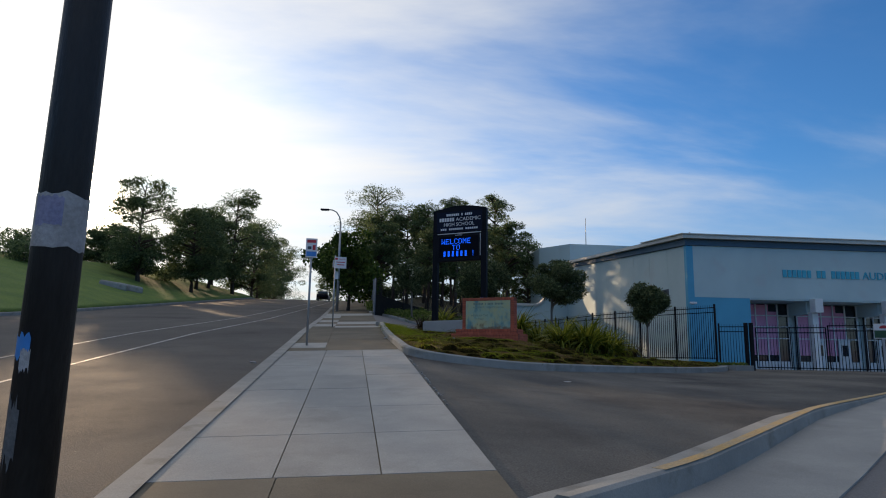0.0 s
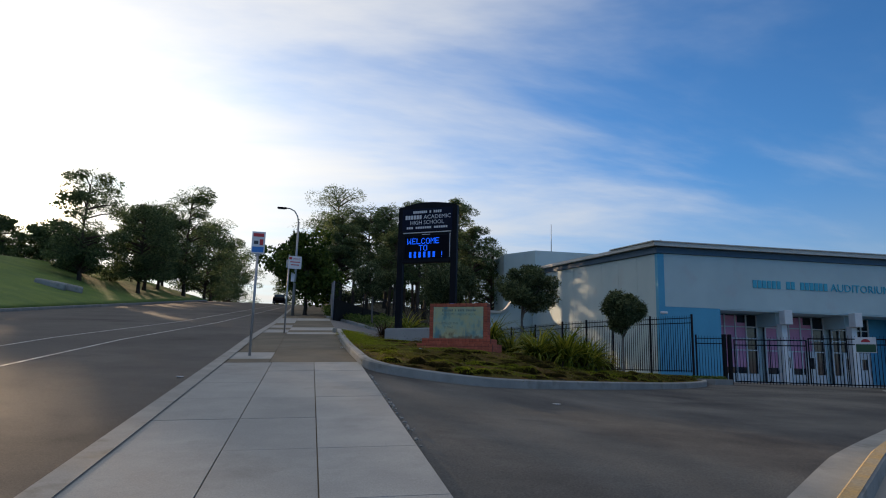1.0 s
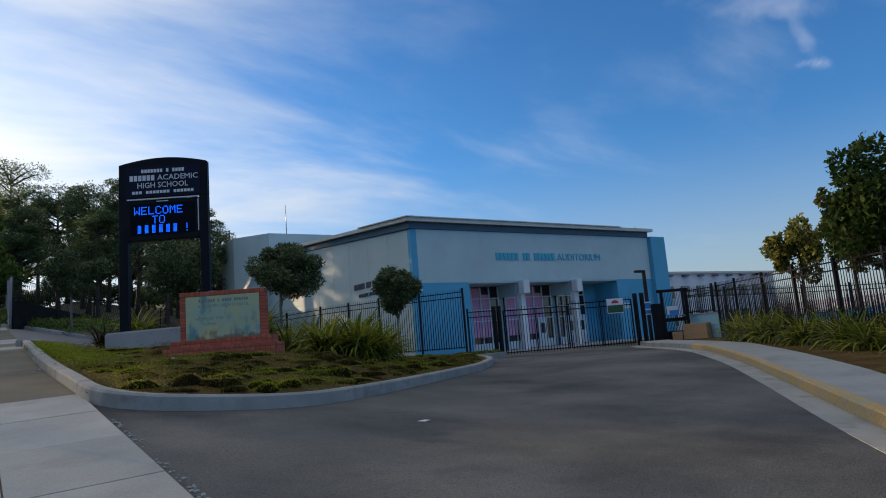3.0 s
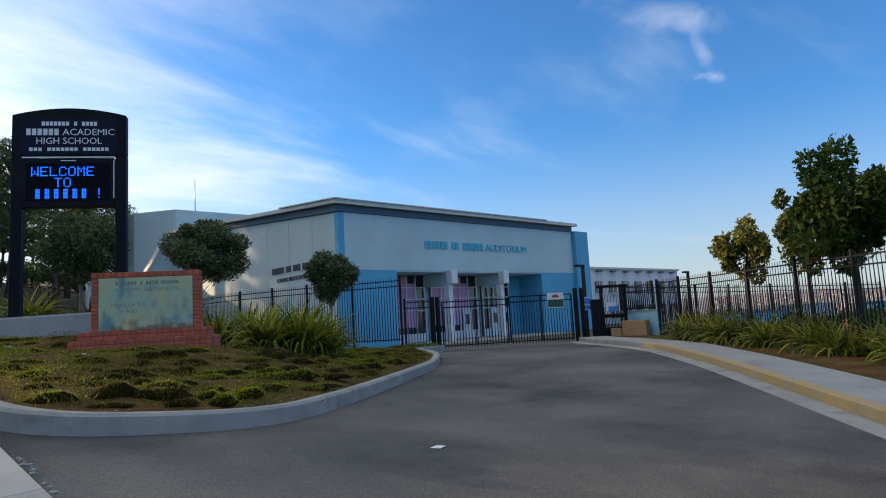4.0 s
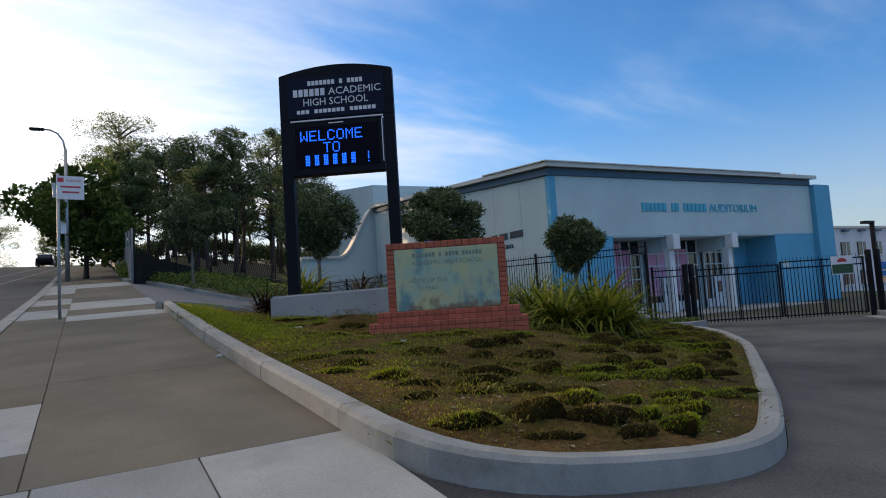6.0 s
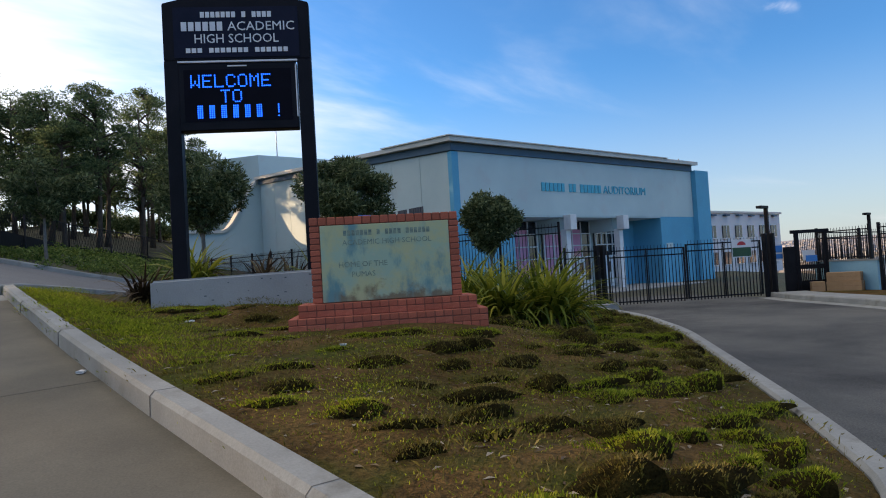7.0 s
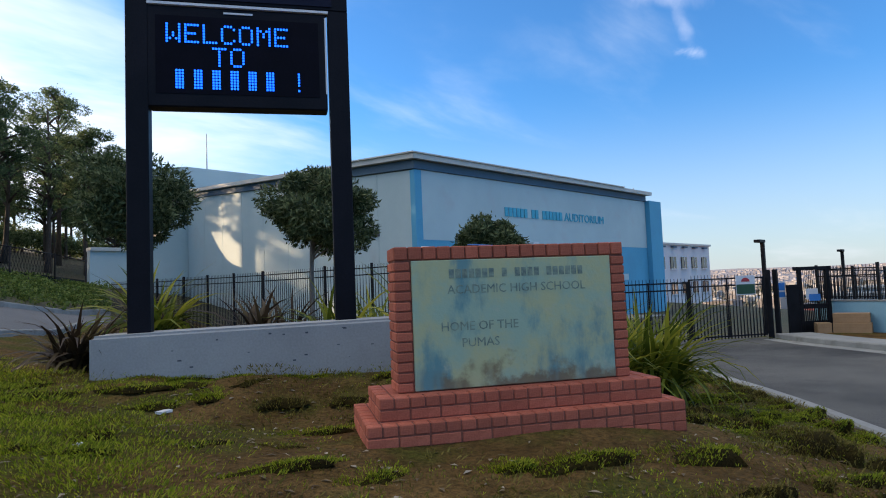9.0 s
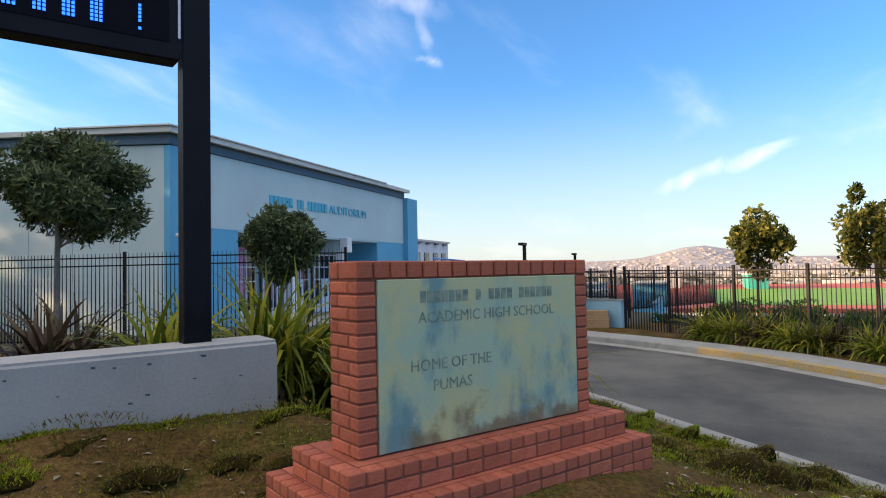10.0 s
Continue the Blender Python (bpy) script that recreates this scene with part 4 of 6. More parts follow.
def build_auditorium():
    t = thing("auditorium_building", "pale blue-grey school auditorium with a dark fascia and recessed glazed entrance", "building")
    t.scale = (1, 1, 1.037)
    Y, GZ = 40.2, 0.6
    # front wall: pale upper wall, blue piers, deep entrance recess
    part("upper_wall", box(19.3, Y, 5.38, 41.6, Y + 0.6, 8.62), PLASTER, t)
    part("pier_wall", box(19.3, Y + 0.012, GZ, 23.2, Y + 0.6, 5.38), BLUE_PAINT, t, "bright blue painted wall")
    part("pier_wall", box(37.4, Y + 0.012, GZ, 41.6, Y + 0.6, 5.38), BLUE_PAINT, t, "bright blue painted wall")
    part("corner_strip", box(18.98, Y - 0.03, 0.8, 19.42, Y + 0.3, 8.6), BLUE_PAINT, t, "blue corner strip")
    part("end_pilaster", box(41.62, Y - 0.35, GZ, 43.4, Y + 1.5, 8.66), BLUE_PAINT, t, "blue end pilaster")
    part("recess_ceiling", box(23.2, Y + 0.02, 5.30, 37.4, Y + 2.6, 5.375), PLASTER, t)
    part("recess_side", box(22.9, Y + 0.6, GZ, 23.2, Y + 2.6, 5.3), BLUE_PAINT, t)
    part("recess_side", box(37.4, Y + 0.6, GZ, 37.7, Y + 2.6, 5.3), BLUE_PAINT, t)
    part("recess_back", box(23.2, Y + 2.5, GZ, 36.0, Y + 2.7, 5.3), PLASTER, t)
    part("recess_back", box(36.0, Y + 2.3, GZ, 37.4, Y + 2.7, 5.3), BLUE_PAINT, t, "blue painted wall in the recess")
    part("recess_floor", box(22.9, Y - 3.0, 0.4, 37.7, Y + 2.5, 0.95), CONCRETE, t)
    # columns with a cap beam end
    for x in (27.6, 32.7):
        c = part("column", box(x - 0.20, Y - 0.1, 0.9, x + 0.20, Y + 0.35, 4.6, 0.02), FRAME_WHITE, t, "white column")
        part("beam_end", box(x - 0.28, Y - 0.55, 4.55, x + 0.28, Y + 0.0, 5.42, 0.02), FRAME_WHITE, c)
        part("fin", box(x - 0.26, Y + 0.36, 4.5, x + 0.26, Y + 2.48, 5.29), PLASTER, c)
    # glazing of each bay
    for x0, x1, pink_share in ((23.3, 27.35, 0.80), (27.9, 32.45, 0.82), (33.0, 36.0, 0.0)):
        w = part("window", box(x0, Y + 2.34, 0.95, x1, Y + 2.44, 5.25), GLASS, t, "tall entrance glazing with white frames")
        xm = lerp(x0, x1, pink_share)
        # panels painted as the reflection, narrower at the top
        if pink_share:
            part("blind", box(x0 + 0.1, Y + 2.30, 1.9, xm, Y + 2.335, 4.75), PINK, w, "pink reflection in the glazing, as coloured panels")
            part("blind", box(x0 + 0.1, Y + 2.30, 4.75, lerp(x0, xm, 0.8), Y + 2.335, 5.2), PINK, w, "pink reflection in the glazing, as coloured panels")
        n = 5
        for k in range(n + 1):
            x = lerp(x0, x1 - 0.08, k / n)
            part("mullion", box(x, Y + 2.22, 0.95, x + 0.08, Y + 2.29, 5.25), FRAME_WHITE, w)
        for z in (2.95, 3.7, 4.45):
            part("transom", box(x0, Y + 2.225, z, x1, Y + 2.285, z + 0.07), FRAME_WHITE, w)
        part("panel_band", box(x0, Y + 2.24, 0.96, x1, Y + 2.28, 1.5), FRAME_WHITE, w)
        for k in range(1, n, 2) if x0 > 25 else ():
            x = lerp(x0, x1, (k + 0.2) / n)
            d = part("door", box(x, Y + 2.12, 0.96, x + 0.85, Y + 2.21, 3.0, 0.01), FRAME_WHITE, w, "pale entrance door with a small pane")
            part("pane", box(x + 0.24, Y + 2.108, 1.9, x + 0.62, Y + 2.119, 2.6), GLASS, d)
    part("grille", box(37.9, Y - 0.01, 3.2, 38.7, Y + 0.011, 3.6, 0.01), PLASTER, t, "small pale wall vent")
    # side wall running back, panelled, its top rising towards the stage
    XS, Y1 = 19.05, 66.0
    top = lambda y: lerp(8.6, 10.45, (y - Y) / (Y1 - Y))
    n = 9
    for k in range(n):
        ya, yb = lerp(Y, Y1, (k + 0.006) / n), lerp(Y, Y1, (k + 0.994) / n)
        bm = bmesh.new()
        lo = [bm.verts.new((x, y, 0.6)) for x, y in ((XS, ya), (XS, yb), (XS + 0.45, yb), (XS + 0.45, ya))]
        hi = [bm.verts.new((x, y, top(y))) for x, y in ((XS, ya), (XS, yb), (XS + 0.45, yb), (XS + 0.45, ya))]
        bm.faces.new(list(reversed(lo)))
        bm.faces.new(hi)
        for q in range(4):
            bm.faces.new((lo[q], lo[(q + 1) % 4], hi[(q + 1) % 4], hi[q]))
        bmesh.ops.recalc_face_normals(bm, faces=bm.faces)
        part("side_panel", bm, SIDE_PLASTER, t, "pale panelled side wall")
    part("side_core", box(XS + 0.03, Y + 0.3, 0.6, XS + 0.5, Y1, 8.55), SIDE_PLASTER, t)
    part("body", box(20.0, Y + 2.8, 0.6, 42.0, Y1, 8.55), PLASTER, t)

    def slope_slab(x0, x1, y0, y1, z0, z1, th, inset=0.0):
        bm = bmesh.new()
        lo = [bm.verts.new(v) for v in ((x0, y0, z0), (x1, y0, z0), (x1, y1, z1), (x0, y1, z1))]
        hi = [bm.verts.new(v) for v in ((x0, y0, z0 + th), (x1, y0, z0 + th), (x1, y1, z1 + th), (x0, y1, z1 + th))]
        bm.faces.new(list(reversed(lo)))
        bm.faces.new(hi)
        for q in range(4):
            bm.faces.new((lo[q], lo[(q + 1) % 4], hi[(q + 1) % 4], hi[q]))
        bmesh.ops.recalc_face_normals(bm, faces=bm.faces)
        return bm

    part("fascia", slope_slab(18.9, 41.62, Y - 0.1, Y1, 8.63, 10.46, 0.39), SLATE_PAINT, t, "dark slate-blue fascia band")
    part("roof", slope_slab(18.6, 41.95, Y - 0.42, Y1 + 0.2, 9.025, 10.86, 0.23), ROOF_EDGE, t, "pale overhanging roof edge")
    part("roof_step", slope_slab(18.5, 38, Y - 0.5, Y + 6.0, 9.26, 9.72, 0.06), ROOF_EDGE, t)
    part("stage_tower", prism([(18.0, 73.6), (20.6, 70.0), (34, 70.0), (34, 78), (18.0, 78)], 3, 13.7), PLASTER, t, "tall pale rear block")
    part("roof_mast", tube([(22.7, 70.6, 13.6), (22.7, 70.6, 16.8)], [0.05, 0.03], 6), STEEL, t)
    # wing with a curved top sweeping down to a low wall
    bm = bmesh.new()
    pts = []
    for k in range(17):
        a = k / 16
        f = min(a / 0.5, 1)
        pts.append((lerp(19.2, 12.3, a), 66.25, 6.55 + 4.25 * (1 - f * f * (3 - 2 * f))))
    verts = [[bm.verts.new((x, y + dy, z)) for dy, z in ((0, 1.5), (0, z1), (0.6, z1), (0.6, 1.5))] for x, y, z1 in pts]
    for a, b2 in zip(verts, verts[1:]):
        for k in range(3):
            bm.faces.new((a[k], b2[k], b2[k + 1], a[k + 1]))
    bm.faces.new(verts[0])
    bm.faces.new(list(reversed(verts[-1])))
    bmesh.ops.recalc_face_normals(bm, faces=bm.faces)
    part("curved_wing", bm, SIDE_PLASTER, t)
    bm = bmesh.new()
    verts = [[bm.verts.new((x, y + dy, z1 + dz)) for dy, dz in ((-0.2, 0.003), (-0.2, 0.24), (0.8, 0.24), (0.8, 0.003))] for x, y, z1 in pts]
    for a, b2 in zip(verts, verts[1:]):
        for k in range(4):
            bm.faces.new((a[k], b2[k], b2[(k + 1) % 4], a[(k + 1) % 4]))
    bm.faces.new(verts[0])
    bm.faces.new(list(reversed(verts[-1])))
    bmesh.ops.recalc_face_normals(bm, faces=bm.faces)
    part("wing_coping", bm, ROOF_EDGE, t)
    # lettering
    f = lambda x, z: basis(Vector((x, Y - 0.002, z)), Vector((1, 0, 0)), Vector((0, 0, 1)))
    bars("lettering", (6, 2, 6), 0.48, 5.5, LETTER_BLUE, t, f(28.3, 6.78), 0.05, "teal wall lettering")
    letters("lettering", "AUDITORIUM", 0.48, LETTER_BLUE, t, f(33.5, 6.78), 0.05, 4.5, "teal wall lettering")
    sf = lambda y, z: basis(Vector((19.046, y, z)), Vector((0, -1, 0)), Vector((0, 0, 1)))
    bars("lettering", (7, 3, 4, 6), 0.38, 5.3, LETTER_DARK, t, sf(45.6, 5.75), 0.04, "dark wall lettering")
    letters("lettering", "ACADEMIC HIGH SCHOOL", 0.24, LETTER_DARK, t, sf(45.8, 5.2), 0.04, 3.6, "dark wall lettering")
    for x in (19.5, 40.8):
        part("roof_pipe", tube([(x, Y + 0.4, 9.24), (x, Y + 0.4, 9.55)], 0.05, 6), STEEL, t)


build_auditorium()


# ---------------------------------------------------------------- trees and plants
def leaf_cloud(name, clumps, per, size, material, seed, flat=0.0, shell=0.55, slim=0.3, outward=0.7):
    """Many small pointed leaves in clumps (centre, radii). flat: how far leaves lie level."""
    r = np.random.RandomState(seed)
    V = []
    for c, rad in clumps:
        n = max(8, int(per * (rad[0] * rad[1] * rad[2]) ** (2 / 3) if per < 60 else per))
        d = r.normal(size=(n, 3))
        d /= np.linalg.norm(d, axis=1)[:, None]
        k = r.uniform(shell, 1.0, n) ** 0.7 * r.uniform(0.75, 1.12, n)
        p = np.array(c) + d * k[:, None] * np.array(rad)
        a = r.normal(size=(n, 3)) + d * outward
        a[:, 2] *= 1 - flat
        a /= np.linalg.norm(a, axis=1)[:, None]
        b = np.cross(a, r.normal(size=(n, 3)))
        b /= np.linalg.norm(b, axis=1)[:, None]
        s = size * r.uniform(0.6, 1.4, n)[:, None]
        V.append(np.stack([p - a * s * 0.5, p + b * s * slim, p + a * s * 0.6, p - b * s * slim], axis=1))
    V = np.concatenate(V).reshape(-1, 3)
    n = len(V) // 4
    me = bpy.data.meshes.new(name)
    me.from_pydata(V.tolist(), [], np.arange(n * 4).reshape(n, 4).tolist())
    me.materials.append(material)
    return me


def trunk_mesh(base, top, r0, r1, bend, rnd, limbs=(), n=9):
    bm = bmesh.new()
    base, top = Vector(base), Vector(top)
    off = Vector((rnd.uniform(-bend, bend), rnd.uniform(-bend, bend), 0))
    pts = [base.lerp(top, t) + off * math.sin(t * math.pi) for t in [k / 6 for k in range(7)]]
    tube(pts, [lerp(r0, r1, (k / 6) ** 0.8) * (1.35 if k == 0 else 1) for k in range(7)], n, bm)
    for t, end, r in limbs:
        i = min(int(t * 6), 5)
        s = pts[i].lerp(pts[i + 1], t * 6 - i)
        e = Vector(end)
        mid = s.lerp(e, 0.5) + Vector((0, 0, (e - s).length * 0.06))
        tube([s, mid, e], [r, r * 0.7, r * 0.3], 6, bm)
    return bm


def pine(x, y, z, h, rad, seed, label, bare=0.35, size=0.22, per=135, material=None, lean=0.0, layers=15, group="pines behind the fence", ob_name="pine_tree"):
    rnd = random.Random(seed)
    t = thing(ob_name, label, "tree", group)
    t.location = (x, y, z)
    clumps, limbs = [], []
    for k in range(layers * 4):
        f = rnd.uniform(bare, 1.0)
        w = rad * (0.55 + 0.6 * math.sin(min((f - bare) / (1 - bare), 1) * 2.5 + 0.5)) * rnd.uniform(0.35, 1.0)
        a = rnd.uniform(0, 2 * math.pi)
        c = (lean * f + w * 0.75 * math.cos(a), w * 0.75 * math.sin(a), h * f - 0.4)
        rr = rad * rnd.uniform(0.14, 0.30)
        clumps.append((c, (rr * 1.15, rr * 1.15, rr * rnd.uniform(0.5, 0.85))))
        if k % 2 == 0 or f < bare + 0.2:
            limbs.append((min(max(f - 0.06, 0.05), 0.97), c, 0.07 + 0.05 * rnd.random()))
    clumps.append(((lean, 0, h - rad * 0.2), (rad * 0.35, rad * 0.35, rad * 0.35)))
    part("trunk", trunk_mesh((0, 0, -0.6), (lean, 0, h * 0.96), 0.15 + h * 0.007, 0.05, 0.35, rnd, limbs, 8), BARK, t)
    part("crown", leaf_cloud("crown", clumps, int(per * 1.7), size, material or PINE, seed, 0.25, slim=0.17, outward=1.1), None, t)
    return t


for k, (x, y, h, rad, bare) in enumerate(((-1.3, 84, 15.6, 5.8, 0.36), (2.8, 81, 13.0, 3.9, 0.42), (5.0, 77, 12.8, 3.4, 0.45), (7.6, 71, 13.2, 3.3, 0.5), (14.6, 75, 12.2, 3.3, 0.48), (14.6, 84, 16.3, 3.4, 0.42),
                                       (17.6, 78, 11.0, 3.6, 0.3), (-1.8, 95, 13.0, 4.2, 0.3), (9.6, 90, 12.5, 3.8, 0.35), (14.6, 88, 12.0, 4.4, 0.35), (5.2, 70, 9.6, 3.0, 0.4), (20.5, 84, 10.0, 3.6, 0.3), (-0.4, 72, 9.5, 3.0, 0.38), (7.9, 96, 12.0, 4.0, 0.3))):
    pine(x, y, land(x, y) - 0.25, h, rad, 100 + k, "tall dark pine with a bare trunk and ragged crown", bare + 0.03)
for k, (x, y, h, rad, bare) in enumerate(((-28.0, 76, 12.0, 4.6, 0.22), (-31.5, 84, 5.6, 3.2, 0.2), (-23.8, 82, 10.6, 4.4, 0.3), (-25.5, 90, 11.5, 4.6, 0.25), (-22.8, 114, 13.0, 5.0, 0.2), (-23.5, 138, 14.0, 5.5, 0.15), (-23.3, 102, 16.5, 5.0, 0.25), (-26.0, 98, 12.0, 4.4, 0.25), (-24.0, 126, 15.0, 6.0, 0.2), (-29.0, 112, 12.0, 5.0, 0.2),
                                       (-25.0, 152, 11.0, 5.0, 0.15), (-26, 170, 17.0, 7.0, 0.1), (-14.0, 175, 12.0, 4.5, 0.1), (-38, 90, 5.0, 3.5, 0.15), (-46, 96, 5.5, 3.5, 0.12))):
    pine(x, y, land(x, y) - 0.1, h, rad, 200 + k, "dark spreading tree on the grass bank, against the light", bare * 0.75, per=150, size=0.28, layers=20, group="trees on the bank")
for k, (x, y, r) in enumerate(((-33, 62, 2.2), (-37, 68, 2.4), (-29, 88, 2.2), (-45, 74, 2.6), (-50, 80, 2.8), (-42, 60, 2.2), (-26.5, 116, 2.2), (-25, 134, 2.6))):
    z = land(x, y)
    t = thing("bush", "dense dark shrub on the grass bank", "shrub", "shrubs on the bank")
    t.location = (x, y, z)
    rnd = random.Random(300 + k)
    cl = [((rnd.uniform(-r, r) * 0.7, rnd.uniform(-r, r) * 0.7, r * rnd.uniform(0.25, 0.75)), (r * 0.55, r * 0.55, r * 0.45)) for _ in range(9)]
    part("stem", trunk_mesh((0, 0, -0.3), (0, 0, r * 0.8), 0.12, 0.05, 0.1, rnd), BARK, t)
    part("foliage", leaf_cloud("foliage", cl, 160, 0.26, PINE, 300 + k), None, t)


for k, (x, y) in enumerate(((9.3, 77.5), (5.4, 87.0), (11.3, 73.0), (7.4, 83.0))):
    pine(x, y, land(x, y) - 0.2, 13.0, 2.2, 450 + k, "thin pine with a sparse crown", 0.4, per=45, layers=7, group="slender pines in the grove")
# slender trees and thicket filling the grove behind
rnd = random.Random(55)
for k in range(16):
    x, y = lerp(-1.0, 24.0, (k + rnd.uniform(0.1, 0.9)) / 16), rnd.choice((68, 74, 80, 97, 101)) + rnd.uniform(-2, 2)
    if y < 90 and x > 8.5:
        y += 24
    if 18.0 - 0.408 * (y - 49) - 1.6 < x < 19.0 - 0.408 * (y - 58) + 1.2:
        continue
    pine(x, y, land(x, y) - 0.2, rnd.uniform(8.5, 12.0), rnd.uniform(1.7, 2.5), 400 + k, "slender dark pine in the grove", rnd.uniform(0.35, 0.55), per=150, layers=8, group="slender pines in the grove")
for k in range(22):
    x, y = lerp(-1.5, 30, k / 21), 99 + rnd.uniform(-3, 4)
    z, r = land(x, y), rnd.uniform(1.4, 2.1)
    t = thing("bush", "dense dark shrub under the pines", "shrub", "shrubs under the pines")
    t.location = (x, y, z)
    cl = [((rnd.uniform(-r, r) * 0.9, rnd.uniform(-r, r) * 0.6, r * rnd.uniform(0.2, 1.1)), (r * 0.45, r * 0.45, r * 0.4)) for _ in range(14)]
    part("stem", trunk_mesh((0, 0, -0.3), (0, 0, r * 0.8), 0.12, 0.05, 0.1, rnd), BARK, t)
    part("foliage", leaf_cloud("foliage", cl, 120, 0.26, PINE, 500 + k), None, t)


def broad_tree(name, x, y, z, crown, rad, trunk_r, seed, label, material, size, per, clumps_n=26, bark=None, group="", lean=(0, 0), fill=0.62, reach=0.98):
    """A tree with a rounded, uneven crown: crown is the height of its middle over the foot."""
    rnd = random.Random(seed)
    t = thing(name, label, "tree", group)
    t.location = (x, y, z)
    clumps, limbs = [], []
    for k in range(clumps_n):
        d = Vector((rnd.gauss(0, 1), rnd.gauss(0, 1), rnd.gauss(0, 1))).normalized() * rnd.uniform(0.4, reach)
        c = (lean[0] + d.x * rad[0], lean[1] + d.y * rad[1], crown + d.z * rad[2])
        q = rnd.uniform(0.2, 0.42)
        clumps.append((c, (rad[0] * q, rad[1] * q, rad[2] * q)))
        if k % 2 == 0:
            limbs.append((rnd.uniform(0.6, 0.95), c, trunk_r * 0.35))
    clumps.append(((lean[0], lean[1], crown), (rad[0] * fill, rad[1] * fill, rad[2] * fill)))
    part("trunk", trunk_mesh((0, 0, -0.35), (lean[0], lean[1], crown), trunk_r, trunk_r * 0.5, 0.08, rnd, limbs), bark or PALE_BARK, t)
    slender = material is OLIVE
    part("crown", leaf_cloud("crown", clumps, int(per * 1.7) if slender else per, size, material, seed, slim=0.16 if slender else 0.3, outward=1.5 if slender else 0.7), None, t)
    return t


LOLLY = "small round-headed evergreen tree with grey-green leaves"
broad_tree("evergreen_tree", 4.68, 35.2, land(4.68, 35.2), 5.8 - land(4.68, 35.2), (1.42, 1.42, 1.28), 0.09, 41, LOLLY, OLIVE, 0.13, 420, 34, group="small evergreen trees")
broad_tree("evergreen_tree", 7.55, 31.48, land(7.55, 31.48), 5.2 - land(7.55, 31.48), (1.36, 1.36, 1.08), 0.08, 42, LOLLY + " and a slender trunk", OLIVE, 0.13, 420, 30, group="small evergreen trees")
broad_tree("evergreen_tree", 11.23, 28.99, land(11.23, 28.99), 4.16 - land(11.23, 28.99), (1.0, 1.0, 0.96), 0.06, 43, "clipped ball-shaped evergreen tree beside the fence", OLIVE, 0.115, 420, 60, group="small evergreen trees", fill=0.95, reach=0.72)
broad_tree("evergreen_tree", 1.5, 44.6, land(1.5, 44.6), 6.95 - land(1.5, 44.6), (1.45, 1.45, 1.3), 0.08, 44, "dark round-headed evergreen tree on the planted bank", OLIVE, 0.16, 300, 26, group="small evergreen trees")
broad_tree("street_tree", -3.3, 54.5, street(54.5), 3.6, (3.4, 3.4, 2.7), 0.16, 45, "leafy green street tree over the pavement", BROADLEAF, 0.3, 260, 34, BARK, "street trees")
broad_tree("street_tree", -3.9, 70, street(70), 3.4, (3.0, 3.0, 2.4), 0.15, 46, "leafy green street tree further up the pavement", BROADLEAF, 0.3, 240, 26, BARK, "street trees")
broad_tree("young_tree", 20.5, 18.25, land(20.5, 18.25), 4.22 - land(20.5, 18.25), (0.95, 0.95, 1.15), 0.06, 47, "upright young tree with yellow-green leaves, sunlight in their colour, by the fence", GOLD_LEAF, 0.14, 170, 24, BARK, "young trees by the fence", fill=0.4)
broad_tree("young_tree", 18.2, 15.8, land(18.2, 15.8), 4.3 - land(18.2, 15.8), (0.9, 0.9, 1.25), 0.07, 48, "open young tree with yellow-green leaves by the fence", GOLD_LEAF, 0.14, 150, 24, BARK, "young trees by the fence", fill=0.3)
broad_tree("young_tree", 16.6, 14.3, land(16.6, 14.3), 4.4 - land(16.6, 14.3), (1.35, 1.35, 1.5), 0.08, 49, "fuller young tree with dense green leaves by the fence", BROADLEAF, 0.15, 330, 30, BARK, "young trees by the fence")


def blades(name, n, length, width, spread, material, seed, droop=0.9, upright=0.35, segs=5):
    """A clump of long arching strap leaves."""
    r = random.Random(seed)
    V, F = [], []
    for k in range(n):
        a = r.uniform(0, 2 * math.pi)
        L = length * r.uniform(0.55, 1.1)
        tilt = upright + r.uniform(0, 1) ** 1.3 * spread
        ox, oy = r.uniform(-0.14, 0.14) * length, r.uniform(-0.14, 0.14) * length
        px, pz = 0.0, -0.03
        ang = math.pi / 2 - tilt * 0.4
        w = width * r.uniform(0.7, 1.2)
        tw = r.uniform(-0.5, 0.5)
        base = len(V)
        for s in range(segs + 1):
            f = s / segs
            ww = w * (1 - f ** 2.2) * 0.5 + 0.001
            sx, sy = -math.sin(a + tw * f), math.cos(a + tw * f)
            cx, cy = ox + px * math.cos(a), oy + px * math.sin(a)
            V.append((cx + sx * ww, cy + sy * ww, pz))
            V.append((cx - sx * ww, cy - sy * ww, pz + ww * 0.5))
            px += math.cos(ang) * L / segs
            pz += math.sin(ang) * L / segs
            ang -= droop * tilt * 0.55
        for s in range(segs):
            b = base + s * 2
            F.append((b, b + 1, b + 3, b + 2))
    return smooth(mesh_of(name, V, F, material))


def flax_at(x, y, z, n, length, seed, material, label, group, width=0.055, spread=1.0):
    t = thing("flax_plant", label, "flax plant", group)
    t.location = (x, y, z)
    t.rotation_euler = (0, 0, seed * 1.3)
    part("leaves", blades("leaves", n, length, width, spread, material, seed), None, t)
    part("dry_leaves", blades("dry_leaves", max(12, n // 6), length * 0.6, width, 1.5, BRONZE_FLAX if material is FLAX else DRY_GRASS, seed + 900, 1.1, 0.9), None, t, "withered brown lower leaves")
    return t


